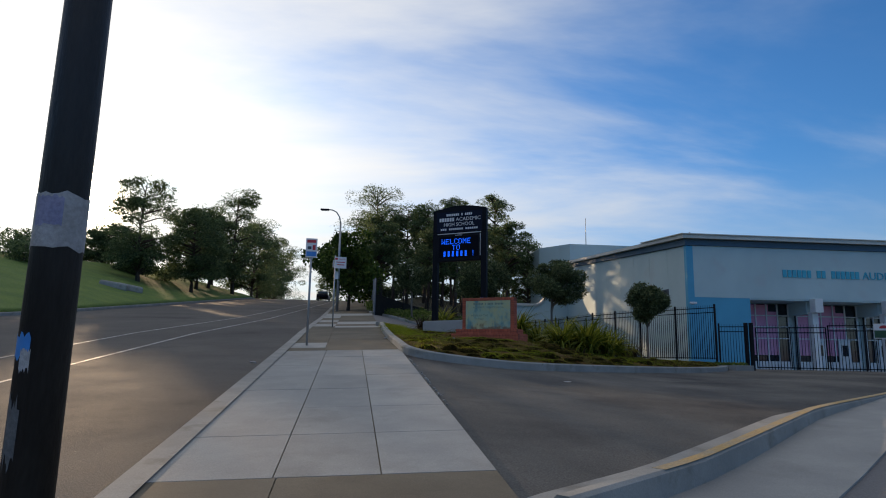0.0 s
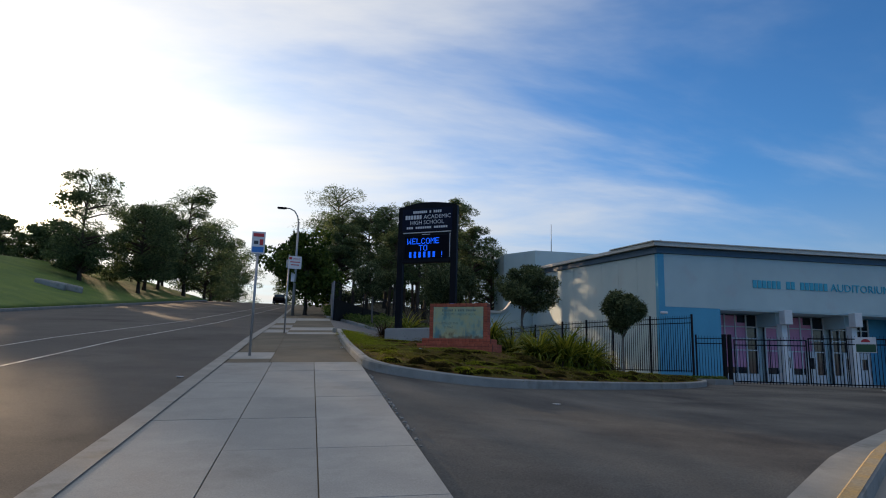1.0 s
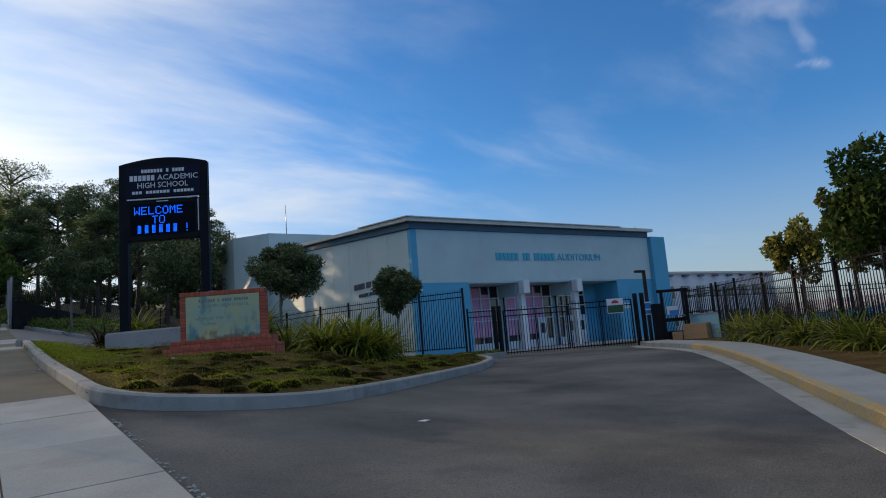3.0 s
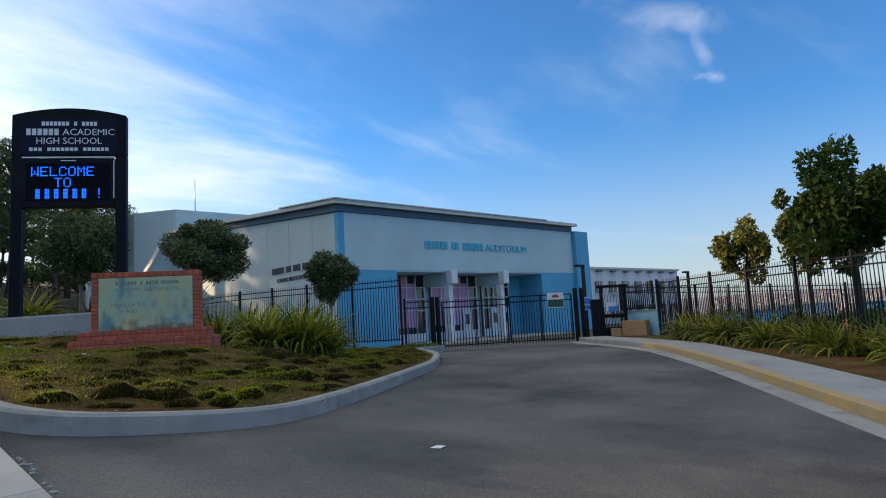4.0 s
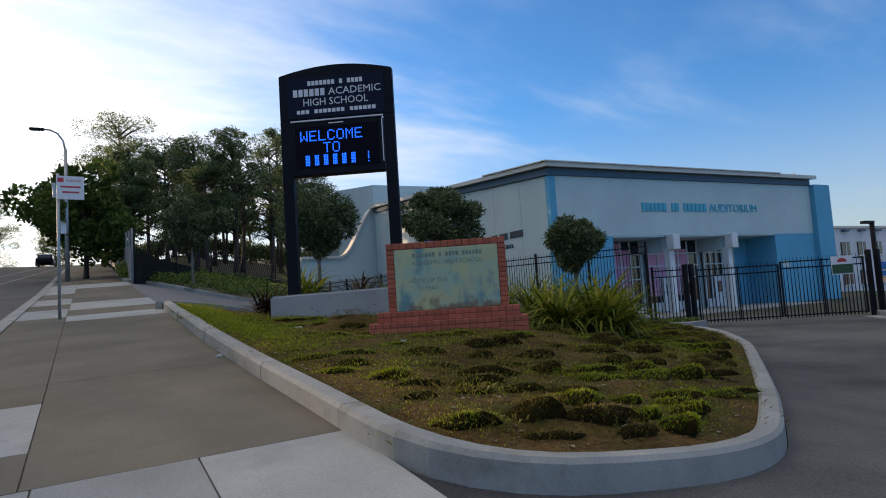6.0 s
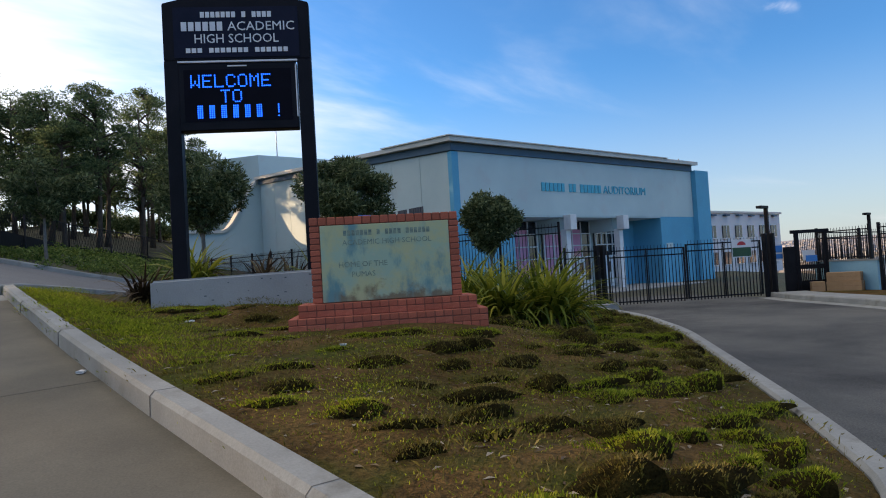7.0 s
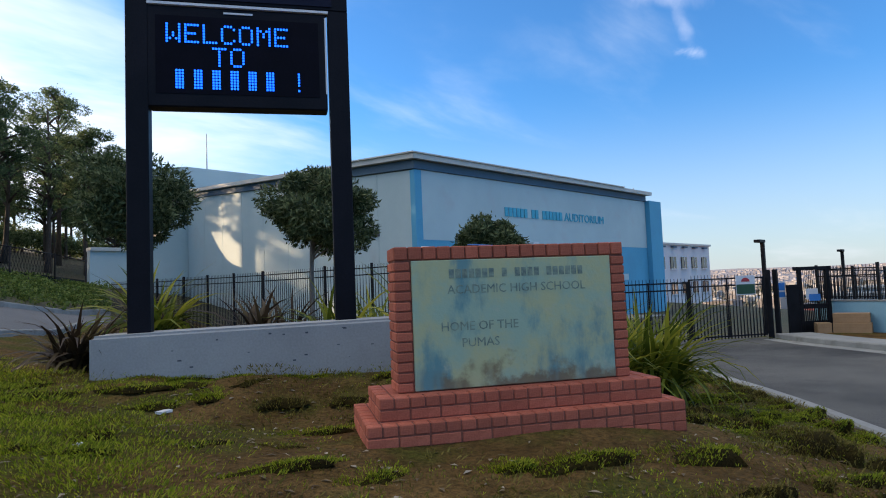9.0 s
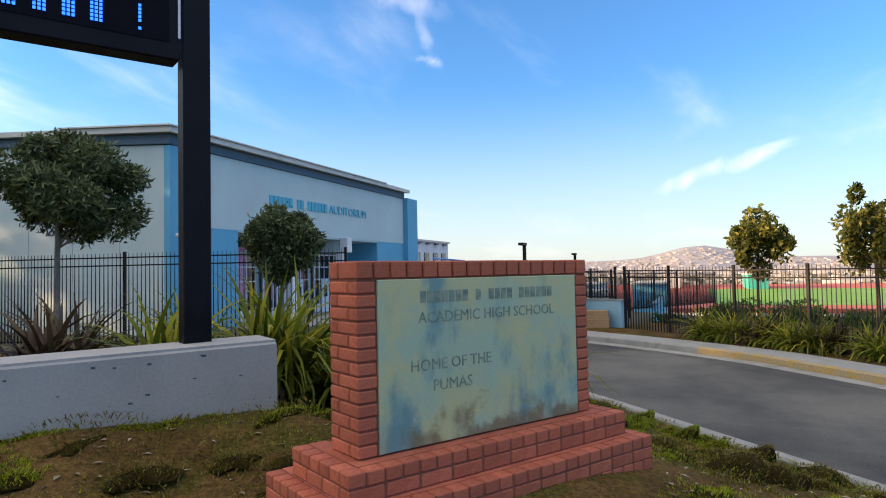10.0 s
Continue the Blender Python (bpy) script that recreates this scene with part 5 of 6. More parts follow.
GREEN_FLAX = "clump of arching yellow-green flax blades"
for k, (x, y, n, L) in enumerate(((5.2, 22.2, 190, 1.75), (6.0, 22.0, 210, 1.85), (6.8, 22.5, 190, 1.7), (6.3, 23.2, 170, 1.95), (5.5, 23.3, 170, 1.9), (7.4, 23.4, 150, 1.6), (4.8, 23.6, 140, 1.6), (5.0, 24.6, 120, 1.5))):
    flax_at(x, y, lawn_height(x, y), int(n * 1.15), L * 0.82, 60 + k, FLAX, GREEN_FLAX + " beside the monument", "flax beside the monument", width=0.07, spread=0.85)
for k, (x, y, n, L, m_, lab) in enumerate(((0.82, 25.35, 80, 0.72, BRONZE_FLAX, "clump of dark bronze flax blades by the planter wall"), (1.6, 25.5, 70, 0.8, FLAX, GREEN_FLAX + " behind the planter wall"), (2.5, 24.9, 70, 0.75, BRONZE_FLAX, "clump of bronze flax blades behind the planter wall"),
                                           (3.3, 24.5, 80, 0.85, FLAX, GREEN_FLAX + " behind the planter wall"), (4.1, 23.9, 120, 1.15, FLAX, GREEN_FLAX + " behind the planter wall"), (1.9, 26.6, 60, 0.75, BRONZE_FLAX, "clump of bronze flax blades behind the planter wall"), (3.4, 25.8, 70, 0.8, BRONZE_FLAX, "clump of bronze flax blades behind the planter wall"),
                                           (4.6, 25.4, 80, 0.9, FLAX, GREEN_FLAX + " behind the planter wall"), (8.6, 25.6, 70, 0.8, BRONZE_FLAX, "low clump of bronze flax blades near the fence"), (9.6, 27.0, 70, 0.75, BRONZE_FLAX, "low clump of bronze flax blades near the fence"), (6.4, 28.2, 60, 0.7, BRONZE_FLAX, "low clump of bronze flax blades near the fence"), (4.9, 27.8, 60, 0.75, FLAX, GREEN_FLAX + " near the fence"))):
    z = lawn_height(x, y) + (0.35 if "behind" in lab else 0)
    flax_at(x, y, z, int(n * 1.4), L * 1.3, 80 + k, m_, lab, "flax behind the planter")
rnd = random.Random(77)
FLAX_ROW = along([Vector((19.3, 20.1)), Vector((18.75, 19.4)), Vector((17.3, 17.7)), Vector((15.8, 15.7)), Vector((13.2, 12.3)), Vector((11.2, 9.9))], 50)
for k in range(26):
    p = FLAX_ROW[k * 2]
    x, y = p.x + rnd.uniform(-0.3, 0.3), p.y + rnd.uniform(-0.25, 0.25)
    flax_at(x, y, land(x, y) + 0.05, 140, 1.3, 120 + k, FLAX if k % 4 else BRONZE_FLAX, "clump of yellow-green flax in the bed by the fence", "flax by the fence")

# soil fill behind the planter wall
m_pl = basis(Vector((0.72, 24.95, 0)), Vector((0.842, -0.54, 0)), Vector((0.54, 0.842, 0)))
rows = []
for i in range(13):
    row = []
    for j in range(9):
        q = m_pl @ Vector((0.1 + 2.8 * i / 12, 0.2 + 2.6 * j / 8, 0))
        zt = lerp(2.80, lawn_height(q.x, q.y) - 0.05, (j / 8) ** 1.2)
        row.append((q.x, q.y, zt + 0.03 * noise.noise((q.x * 2, q.y * 2, 0))))
    rows.append(row)
smooth(strip_patch("planter_bed", SOIL, rows, skirt=0.5, label="dark soil bed behind the planter wall", category="planting bed").data)


def tufts(name, spots, per, length, width, material, seed, label, category="grass", rad=0.22):
    """Grass tufts as one mass of short blades."""
    r = random.Random(seed)
    V, F = [], []
    for x, y, s in spots:
        for k in range(int(per * s)):
            a, q = r.uniform(0, 6.283), r.uniform(0, 1) ** 0.6 * rad * s
            bx, by = x + q * math.cos(a) * 1.5, y + q * math.sin(a)
            bz = lawn_height(bx, by) - 0.01 + 0.085 * s * max(0, 1 - (q / (rad * s)) ** 2)
            L = length * r.uniform(0.5, 1.2) * (0.6 + 0.5 * s)
            lx, ly = r.uniform(-0.6, 0.6) + math.cos(a) * 0.5, r.uniform(-0.6, 0.6) + math.sin(a) * 0.5
            w = width * r.uniform(0.7, 1.3)
            ca, sa = math.cos(a + 1.57) * w, math.sin(a + 1.57) * w
            b = len(V)
            V += [(bx - ca, by - sa, bz), (bx + ca, by + sa, bz), (bx + lx * L * 0.45 + ca * 0.6, by + ly * L * 0.45 + sa * 0.6, bz + L * 0.6), (bx + lx * L, by + ly * L, bz + L * 0.8)]
            F += [(b, b + 1, b + 2), (b, b + 2, b + 3)]
    ob = new(name, mesh_of(name, V, F, material))
    return tagged(ob, label, category, kind="stuff")


def lawn_spots(n, seed, keep):
    r = random.Random(seed)
    out = []
    lawn = [(p.x, p.y) for p in offset(LAWN_FOOT, -0.32)] + [(9.0, 28.0), (5.6, 24.5), (3.4, 23.2), (0.6, 24.8), (0.2, 28.6)]
    guard = 0
    while len(out) < n and guard < n * 60:
        guard += 1
        x, y = r.uniform(-1.2, 13), r.uniform(14.6, 28.4)
        if inside(x, y, lawn) and keep(x, y, r):
            e = Vector((x - 1.8, y - 21.7))
            lx, ly = e.x * 0.853 - e.y * 0.521, e.x * 0.521 + e.y * 0.853
            if -0.4 < lx < 2.2 and -0.4 < ly < 0.7:
                continue
            out.append((x, y, r.uniform(0.5, 1.25)))
    return out


def patchy(x, y, r):
    g = noise.noise((x * 0.55, y * 0.55, 4.0)) + 0.25 * noise.noise((x * 1.7, y * 1.7, 1.0))
    bare = math.exp(-((x - 1.2) ** 2 + (y - 22.2) ** 2) / 5.0)
    return g + r.uniform(-0.25, 0.25) - bare * 0.5 > -0.12


def tussock_places(seed):
    """Eroded grass cushions in loose rows over the lawn: x, y, size, greenness."""
    r = random.Random(seed)
    lawn = [(p.x, p.y) for p in offset(LAWN_FOOT, -0.52)] + [(9.0, 28.0), (5.6, 24.5), (3.4, 23.2), (0.6, 24.8), (0.2, 28.6)]
    out = []
    for i in range(40):
        for j in range(36):
            x, y = -1.2 + i * 0.44 + (j % 2) * 0.2 + r.uniform(-0.17, 0.17), 14.8 + j * 0.4 + r.uniform(-0.14, 0.14)
            e = Vector((x - 1.8, y - 21.7))
            lx, ly = e.x * 0.853 - e.y * 0.521, e.x * 0.521 + e.y * 0.853
            g = noise.noise((x * 0.5, y * 0.5, 4.0)) + 0.5 * noise.noise((x * 1.6, y * 1.6, 1.0))
            bare = math.exp(-((x - 0.9) ** 2 + (y - 21.0) ** 2) / 6.0)
            if not inside(x, y, lawn) or (-0.5 < lx < 2.3 and -0.6 < ly < 0.7) or r.random() < 0.18 + 0.6 * bare:
                continue
            out.append((x, y, r.uniform(0.55, 1.2) * (1 - 0.3 * bare), g + r.uniform(-0.3, 0.3)))
    return out


def tussocks():
    r = random.Random(77)
    places, turf = tussock_places(3), bpy.data.objects["lawn"]
    green, straw = ([], []), ([], [])
    for x, y, s, g in places:
        rx, ry, h = 0.33 * s * r.uniform(0.6, 1.5), 0.19 * s * r.uniform(0.7, 1.3), 0.105 * s * r.uniform(0.55, 1.4) * (0.45 + 0.55 * min(max((x - y + 20.5) / 3.5, 0), 1))
        z0, turn = lawn_height(x, y), r.uniform(-0.5, 0.3)
        ct, st = math.cos(turn), math.sin(turn)
        V, F, base, n = [], [], 0, 14
        wob = [r.uniform(0.6, 1.2) for _ in range(n)]

        def at(q, a, w):
            lx, ly = rx * q * w * math.cos(a), ry * q * w * math.sin(a)
            hz = h * (1 - q ** 3.2) if math.sin(a) < 0 else h * (1 - q ** 1.5)
            return x + lx * ct - ly * st, y + lx * st + ly * ct - 0.7 * hz, z0 - 0.025 + hz
        for q in (1.0, 0.9, 0.72, 0.42):
            for k in range(n):
                px, py, pz = at(q, 2 * math.pi * k / n, wob[k])
                V.append((px, py, pz + r.uniform(-0.008, 0.008)))
        V.append(at(0, 0, 1))
        for ring in range(3):
            for k in range(n):
                a, b = base + ring * n + k, base + ring * n + (k + 1) % n
                F.append((a, b, b + n, a + n))
        F += [(base + 3 * n + k, base + 3 * n + (k + 1) % n, base + 4 * n) for k in range(n)]
        part("tussock", smooth(mesh_of("tussock", V, F, SHADED_ROOTS)), None, turf)
        BV, BF = green if g > 0.0 else straw
        for k in range(int((900 if g > 0.0 else 620) * s)):
            a, q = r.uniform(0, 6.283), r.random() ** 0.5
            # near rim stays bare so the painted shade of the body shows
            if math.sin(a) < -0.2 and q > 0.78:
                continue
            bx, by, bz = at(q * 1.2, a, wob[int(a / 6.2832 * n) % n])
            bz = max(bz, lawn_height(bx, by) - 0.004)
            L, w = r.uniform(0.012, 0.032) * (0.7 + 0.4 * s), r.uniform(0.0025, 0.005)
            b2 = a + r.uniform(-1.4, 1.4)
            lx, ly = math.cos(b2) * r.uniform(0.2, 0.9), math.sin(b2) * r.uniform(0.2, 0.9)
            ca, sa = math.cos(b2 + 1.57) * w, math.sin(b2 + 1.57) * w
            i0 = len(BV)
            BV += [(bx - ca, by - sa, bz), (bx + ca, by + sa, bz), (bx + lx * L * 0.45 + ca * 0.6, by + ly * L * 0.45 + sa * 0.6, bz + L * 0.6), (bx + lx * L, by + ly * L, bz + L * 0.8)]
            BF += [(i0, i0 + 1, i0 + 2), (i0, i0 + 2, i0 + 3)]
    tagged(new("grass_tufts", mesh_of("grass_tufts", *green, GRASS)), "green grass topping the turf cushions", "grass", kind="stuff")
    tagged(new("faded_grass", mesh_of("faded_grass", *straw, FADED_GRASS)), "faded olive grass topping the turf cushions", "grass", kind="stuff")


tussocks()
tufts("kerbside_grass", lawn_spots(240, 17, lambda x, y, r: x < 0.75 - 0.8 * r.random() and y > 19.6 + 1.8 * r.random()), 110, 0.03, 0.003, GRASS, 18, "yellow-green grass beside the kerb", rad=0.26)
tufts("dry_grass", lawn_spots(420, 5, lambda x, y, r: True), 60, 0.04, 0.004, FADED_GRASS, 6, "dry olive grass on bare soil", rad=0.3)
tufts("short_grass", lawn_spots(900, 9, lambda x, y, r: patchy(x, y, r) or r.random() < 0.12), 46, 0.018, 0.004, GRASS, 10, "short thin grass on bare soil", rad=0.3)


def ground_litter():
    r = random.Random(21)
    V, F = [], []
    for x, y, s in lawn_spots(2600, 14, lambda x, y, r: True):
        z = lawn_height(x, y) + 0.004
        a, L, w = r.uniform(0, 6.28), r.uniform(0.012, 0.045), r.uniform(0.006, 0.016)
        b = len(V)
        ca, sa = math.cos(a), math.sin(a)
        V += [(x - ca * L, y - sa * L, z), (x + sa * w, y - ca * w, z + 0.008), (x + ca * L, y + sa * L, z + 0.004), (x - sa * w, y + ca * w, z + 0.01)]
        F.append((b, b + 1, b + 2, b + 3))
    tagged(new("leaf_litter", mesh_of("leaf_litter", V, F, LITTER_LEAF)), "dry leaves and chips scattered on soil", "leaf litter", kind="stuff")


ground_litter()


def bank_cover():
    """Low mounded ground cover on the bank beyond the path."""
    r = random.Random(31)
    cl = []
    for k in range(260):
        f, g = r.random(), r.random()
        a = along(offset(FAR_FOOT, -0.3), 24)[int(f * 24)]
        b = along([Vector((-1.3, 50, 0)), Vector((3, 52, 0)), Vector((10, 55, 0))], 24)[int(f * 24)]
        p = a.lerp(b, g)
        z = land(p.x, p.y) + 0.12 + 0.5 * math.sin(g * 1.4)
        q = r.uniform(0.3, 0.55)
        cl.append(((p.x + r.uniform(-0.2, 0.2), p.y, z + q * 0.2), (q * 1.2, q, q * 0.6)))
    ob = new("ground_cover", leaf_cloud("ground_cover", cl, 150, 0.11, COVER, 31, 0.1, 0.8))
    tagged(ob, "low mounded green ground cover on the bank", "ground cover", kind="stuff")


bank_cover()


def edge_rubble():
    """Crumbled stones along the broken edge between pavement and driveway."""
    r = random.Random(61)
    bm = bmesh.new()
    for k in range(80):
        y = r.uniform(9.6, 15.3)
        x = right_edge(y) + abs(r.gauss(0, 0.03)) + 0.01
        s = r.uniform(0.006, 0.02)
        m = Matrix.Translation((x, y, land(x, y) + s * 0.3)) @ Matrix.Rotation(r.uniform(0, 6.28), 4, "Z") @ Matrix.Diagonal((s * r.uniform(0.8, 1.7), s, s * 0.7, 1))
        bmesh.ops.create_icosphere(bm, subdivisions=1, radius=1.0, matrix=m)
    ob = part("rubble", bm, KERB)
    tagged(ob, "crumbled grey stones along the pavement edge", "rubble", kind="stuff")


edge_rubble()


# ---------------------------------------------------------------- fences and gate
def picket_mesh(h, s=0.031):
    bm = box(-s / 2, -s / 2, 0, s / 2, s / 2, h)
    for v in bm.verts:
        if v.co.z > h - 0.001:
            v.co.x *= 0.35
            v.co.y *= 0.35
    me = bpy.data.meshes.new("picket")
    bm.to_mesh(me)
    bm.free()
    me.materials.append(BLACK_METAL)
    return me


def steel_fence(label, pts, tops, height, step=0.115, post_step=2.4, post=0.075, group="steel fences", rails=(0.12, -0.12, -0.34), material=None):
    """A picket fence along pts; tops: height of its top at each point."""
    t = thing("steel_fence", label, "fence", group)
    pm = picket_mesh(height - 0.06)
    total = 0
    for (a, b), (z0, z1) in zip(zip(pts, pts[1:]), zip(tops, tops[1:])):
        a, b = Vector((*a, z0)), Vector((*b, z1))
        L = (b - a).length
        ang = math.atan2(b.y - a.y, b.x - a.x)
        way = (b - a).normalized()
        n = max(1, round(L / post_step))
        for k in range(n + 1):
            if k == n and (b.x, b.y) != tuple(pts[-1]):
                continue
            p = a.lerp(b, k / n)
            ob = part("post", box(-post / 2, -post / 2, -height - 0.35, post / 2, post / 2, 0.04, 0.004), material or BLACK_METAL, t)
            ob.matrix_basis = pose(p.x, p.y, p.z, 0, 0, math.degrees(ang))
        for r in rails:
            z = -height + r if r > 0 else r
            bm = box(0, -0.02, z - 0.018, L, 0.02, z + 0.018)
            ob = part("rail", bm, material or BLACK_METAL, t)
            ob.matrix_basis = Matrix.Translation(a) @ way.to_track_quat("X", "Z").to_matrix().to_4x4()
        m = int(L / step)
        for k in range(1, m):
            p = a.lerp(b, k / m)
            ob = new("picket", pm)
            ob.parent = t
            ob.matrix_basis = pose(p.x, p.y, p.z - height + 0.06, 0, 0, math.degrees(ang))
            total += 1
    return t


steel_fence("tall black steel picket fence between lawn and school yard", [(14.6, 29.3), (12.6, 33.0), (11.3, 36.5), (10.9, 40.0), (10.4, 46.0), (9.6, 53.0)], [4.14, 4.12, 4.1, 4.1, 4.15, 4.2], 2.55)
steel_fence("short run of black steel fence beside the gate", [(14.7, 29.2), (15.7, 28.6)], [3.25, 3.25], 2.1, group="steel fences")
steel_fence("black steel picket fence along the flax bed", [(22.0, 22.4), (20.8, 20.9), (19.3, 19.05), (17.95, 17.35), (16.6, 15.6), (14.2, 12.4), (11.8, 9.2)], [3.46, 3.45, 3.43, 3.43, 3.43, 3.4, 3.35], 2.35)
steel_fence("black steel rail fence on the low blue wall", [(22.25, 22.75), (22.9, 24.6)], [3.45, 3.45], 1.15, post_step=1.9)
steel_fence("black steel fence behind the yard wall", [(22.9, 24.6), (30.0, 23.0), (40.0, 19.0)], [3.45, 3.3, 3.1], 1.9)


def gate_leaf(a, b, z0, z1, label):
    t = thing("driveway_gate", label, "gate", "driveway gate leaves")
    a, b = Vector((*a, 0)), Vector((*b, 0))
    L = (b - a).length
    t.matrix_basis = pose(a.x, a.y, 0, 0, 0, math.degrees(math.atan2(b.y - a.y, b.x - a.x)))
    for x in (0.02, L - 0.07):
        part("stile", box(x, -0.03, z0 + 0.1, x + 0.05, 0.03, z1 - 0.12), BLACK_METAL, t)
    for z in (z0 + 0.14, z0 + 1.0, z1 - 0.36, z1 - 0.14):
        if z != z0 + 1.0:
            part("rail", box(0.02, -0.022, z - 0.022, L - 0.02, 0.022, z + 0.022), BLACK_METAL, t)
    part("middle_bar", box(L / 2 - 0.02, -0.02, z0 + 0.1, L / 2 + 0.02, 0.02, z1 - 0.1), BLACK_METAL, t)
    pm = picket_mesh(z1 - z0 - 0.05)
    n = int(L / 0.12)
    for k in range(1, n):
        ob = new("picket", pm)
        ob.parent = t
        ob.matrix_basis = pose(L * k / n, 0, z0 + 0.05)
    return t


GA, GB = (15.98, 28.48), (20.76, 25.58)
GM = (lerp(GA[0], GB[0], 0.5), lerp(GA[1], GB[1], 0.5))
gate_leaf(GA, GM, 1.2, 3.22, "closed black steel picket gate leaf across the driveway")
gate_leaf(GM, GB, 1.2, 3.3, "closed black steel picket gate leaf with a notice sign")
for k, (x, y, z) in enumerate(((15.87, 28.56, 3.31), (15.68, 28.66, 3.31), (20.88, 25.5, 3.4), (21.15, 25.36, 3.4))):
    ob = part("gate_post", box(-0.07, -0.07, 0.8, 0.07, 0.07, z, 0.008), BLACK_METAL)
    ob.location = (x, y, 0)
    tagged(ob, "square black steel gate post", "gate post", "gate posts")
gate_ang = math.degrees(math.atan2(GB[1] - GA[1], GB[0] - GA[0]))


def notice(name, label, x, y, z, w, h, ang, bits, mount=None):
    t = thing(name, label, "sign", "notices at the gate")
    t.matrix_basis = pose(x, y, z, 0, 0, ang)
    part("plate", box(-w / 2, -0.008, 0, w / 2, 0, h, 0.002), WHITE_SIGN, t)
    for x0, z0, x1, z1, m_ in bits:
        part("print", box(x0, -0.0115, z0, x1, -0.0085, z1), m_, t)
    return t


p = Vector((*GA, 0)).lerp(Vector((*GB, 0)), 0.865)
nt = notice("gate_notice", "white and green notice sign with a red emblem on the gate", p.x - 0.03, p.y - 0.05, 2.62, 0.72, 0.62, gate_ang, ((-0.34, 0.03, 0.34, 0.34, GREEN_SIGN),))
bm = bmesh.new()
n = 10
fan = [bm.verts.new((0.16 * math.cos(math.pi * k / n), -0.0115, 0.42 + 0.13 * math.sin(math.pi * k / n))) for k in range(n + 1)]
bm.faces.new(fan)
part("emblem", bm, RED_SIGN, nt, "red half-round emblem")
notice("gate_notice", "small blue and white notice by the gate post", 21.38, 25.28, 2.45, 0.32, 0.55, gate_ang, ((-0.14, 0.26, 0.14, 0.5, BLUE_SIGN), (-0.14, 0.04, 0.14, 0.2, BLUE_SIGN)))


def walk_gate():
    t = thing("pedestrian_gate", "black framed pedestrian gate with mesh and a paper notice", "gate")
    t.matrix_basis = pose(21.4, 25.13, 1.13, 0, 0, -38)
    part("solid_panel", box(0.0, -0.05, 0.0, 0.42, 0.02, 1.75, 0.01), BLACK_METAL, t)
    for x in (0.42, 1.42):
        part("upright", box(x, -0.06, 0, x + 0.11, 0.05, 2.3, 0.006), BLACK_METAL, t)
    part("head", box(0.3, -0.06, 2.2, 1.6, 0.05, 2.32, 0.006), BLACK_METAL, t)
    part("kick_panel", box(0.53, -0.03, 0.05, 1.42, 0.0, 0.55), BLACK_METAL, t)
    part("lock_box", box(0.54, -0.07, 0.95, 1.41, 0.03, 1.1, 0.01), BLACK_METAL, t)
    pm = picket_mesh(2.1)
    for k in range(14):
        ob = new("bar", pm)
        ob.parent = t
        ob.matrix_basis = pose(0.56 + k * 0.063, -0.01, 0.1)
    part("paper", box(0.62, -0.09, 1.25, 1.05, -0.085, 1.6), WHITE_SIGN, t, "white paper notice")
    part("paper", box(0.72, -0.096, 1.2, 1.12, -0.091, 1.42), BLUE_SIGN, t, "blue paper notice")


walk_gate()
wall = thing("yard_wall", "low pale blue wall beside the pedestrian gate", "wall")
part("wall_body", prism([(22.12, 22.55), (22.95, 24.75), (23.15, 24.68), (22.32, 22.48)], 0.9, 2.28), mat("pale_blue_paint", (0.22, 0.40, 0.50), (0.27, 0.46, 0.55), 0.8, 30, 0.8, 0.1, grain=0.08), wall)
part("coping", prism([(22.08, 22.5), (22.93, 24.8), (23.2, 24.72), (22.36, 22.42)], 2.28, 2.33), KERB, wall)


low = thing("low_planter", "low pale concrete planter edge beside the gate", "planter")
part("rim", prism([(13.2, 29.0), (14.3, 27.3), (15.3, 27.6), (15.1, 28.4), (14.5, 28.8)], 0.9, 1.42), KERB, low)
part("planting", leaf_cloud("planting", [((lerp(13.6, 14.9, k / 7), lerp(28.6, 27.8, k / 7), 1.44), (0.3, 0.25, 0.1)) for k in range(8)], 130, 0.09, COVER, 71), None, low)


def carton(x, y, z, w, d, h, ang, label):
    t = thing("cardboard_box", label, "box", "cardboard boxes")
    t.matrix_basis = pose(x, y, z, 0, 0, ang)
    part("carton", box(-w / 2, -d / 2, 0, w / 2, d / 2, h, 0.008), CARDBOARD, t)
    part("tape", box(-w / 2 - 0.002, -0.03, h - 0.1, w / 2 + 0.002, 0.03, h + 0.002), mat("packing_tape", (0.42, 0.3, 0.17), (0.46, 0.33, 0.19), 3, 30, 0.4, 0.0), t)
    part("seam", box(-w / 2 + 0.01, -d / 2 - 0.003, h * 0.52, w / 2 - 0.01, -d / 2, h * 0.53), MORTAR, t)


carton(22.02, 23.48, 1.32, 1.02, 0.45, 0.31, -83, "long brown cardboard box beside the low wall")
carton(22.05, 23.5, 1.634, 0.98, 0.43, 0.3, -81, "long brown cardboard box on top of another")
carton(21.78, 24.25, 1.32, 0.4, 0.4, 0.32, -60, "small brown cardboard box beside the stack")


# chain-link fence along the pavement and across the grove
SCREEN = mat("dark_screen_fabric", (0.012, 0.014, 0.014), (0.022, 0.024, 0.022), 2, 60, 0.9, 0.2)


GREY_MESH = mat("weathered_grey_wire", (0.15, 0.16, 0.18), (0.21, 0.22, 0.24), 2, 40, 0.7, 0.1, grain=0.2)


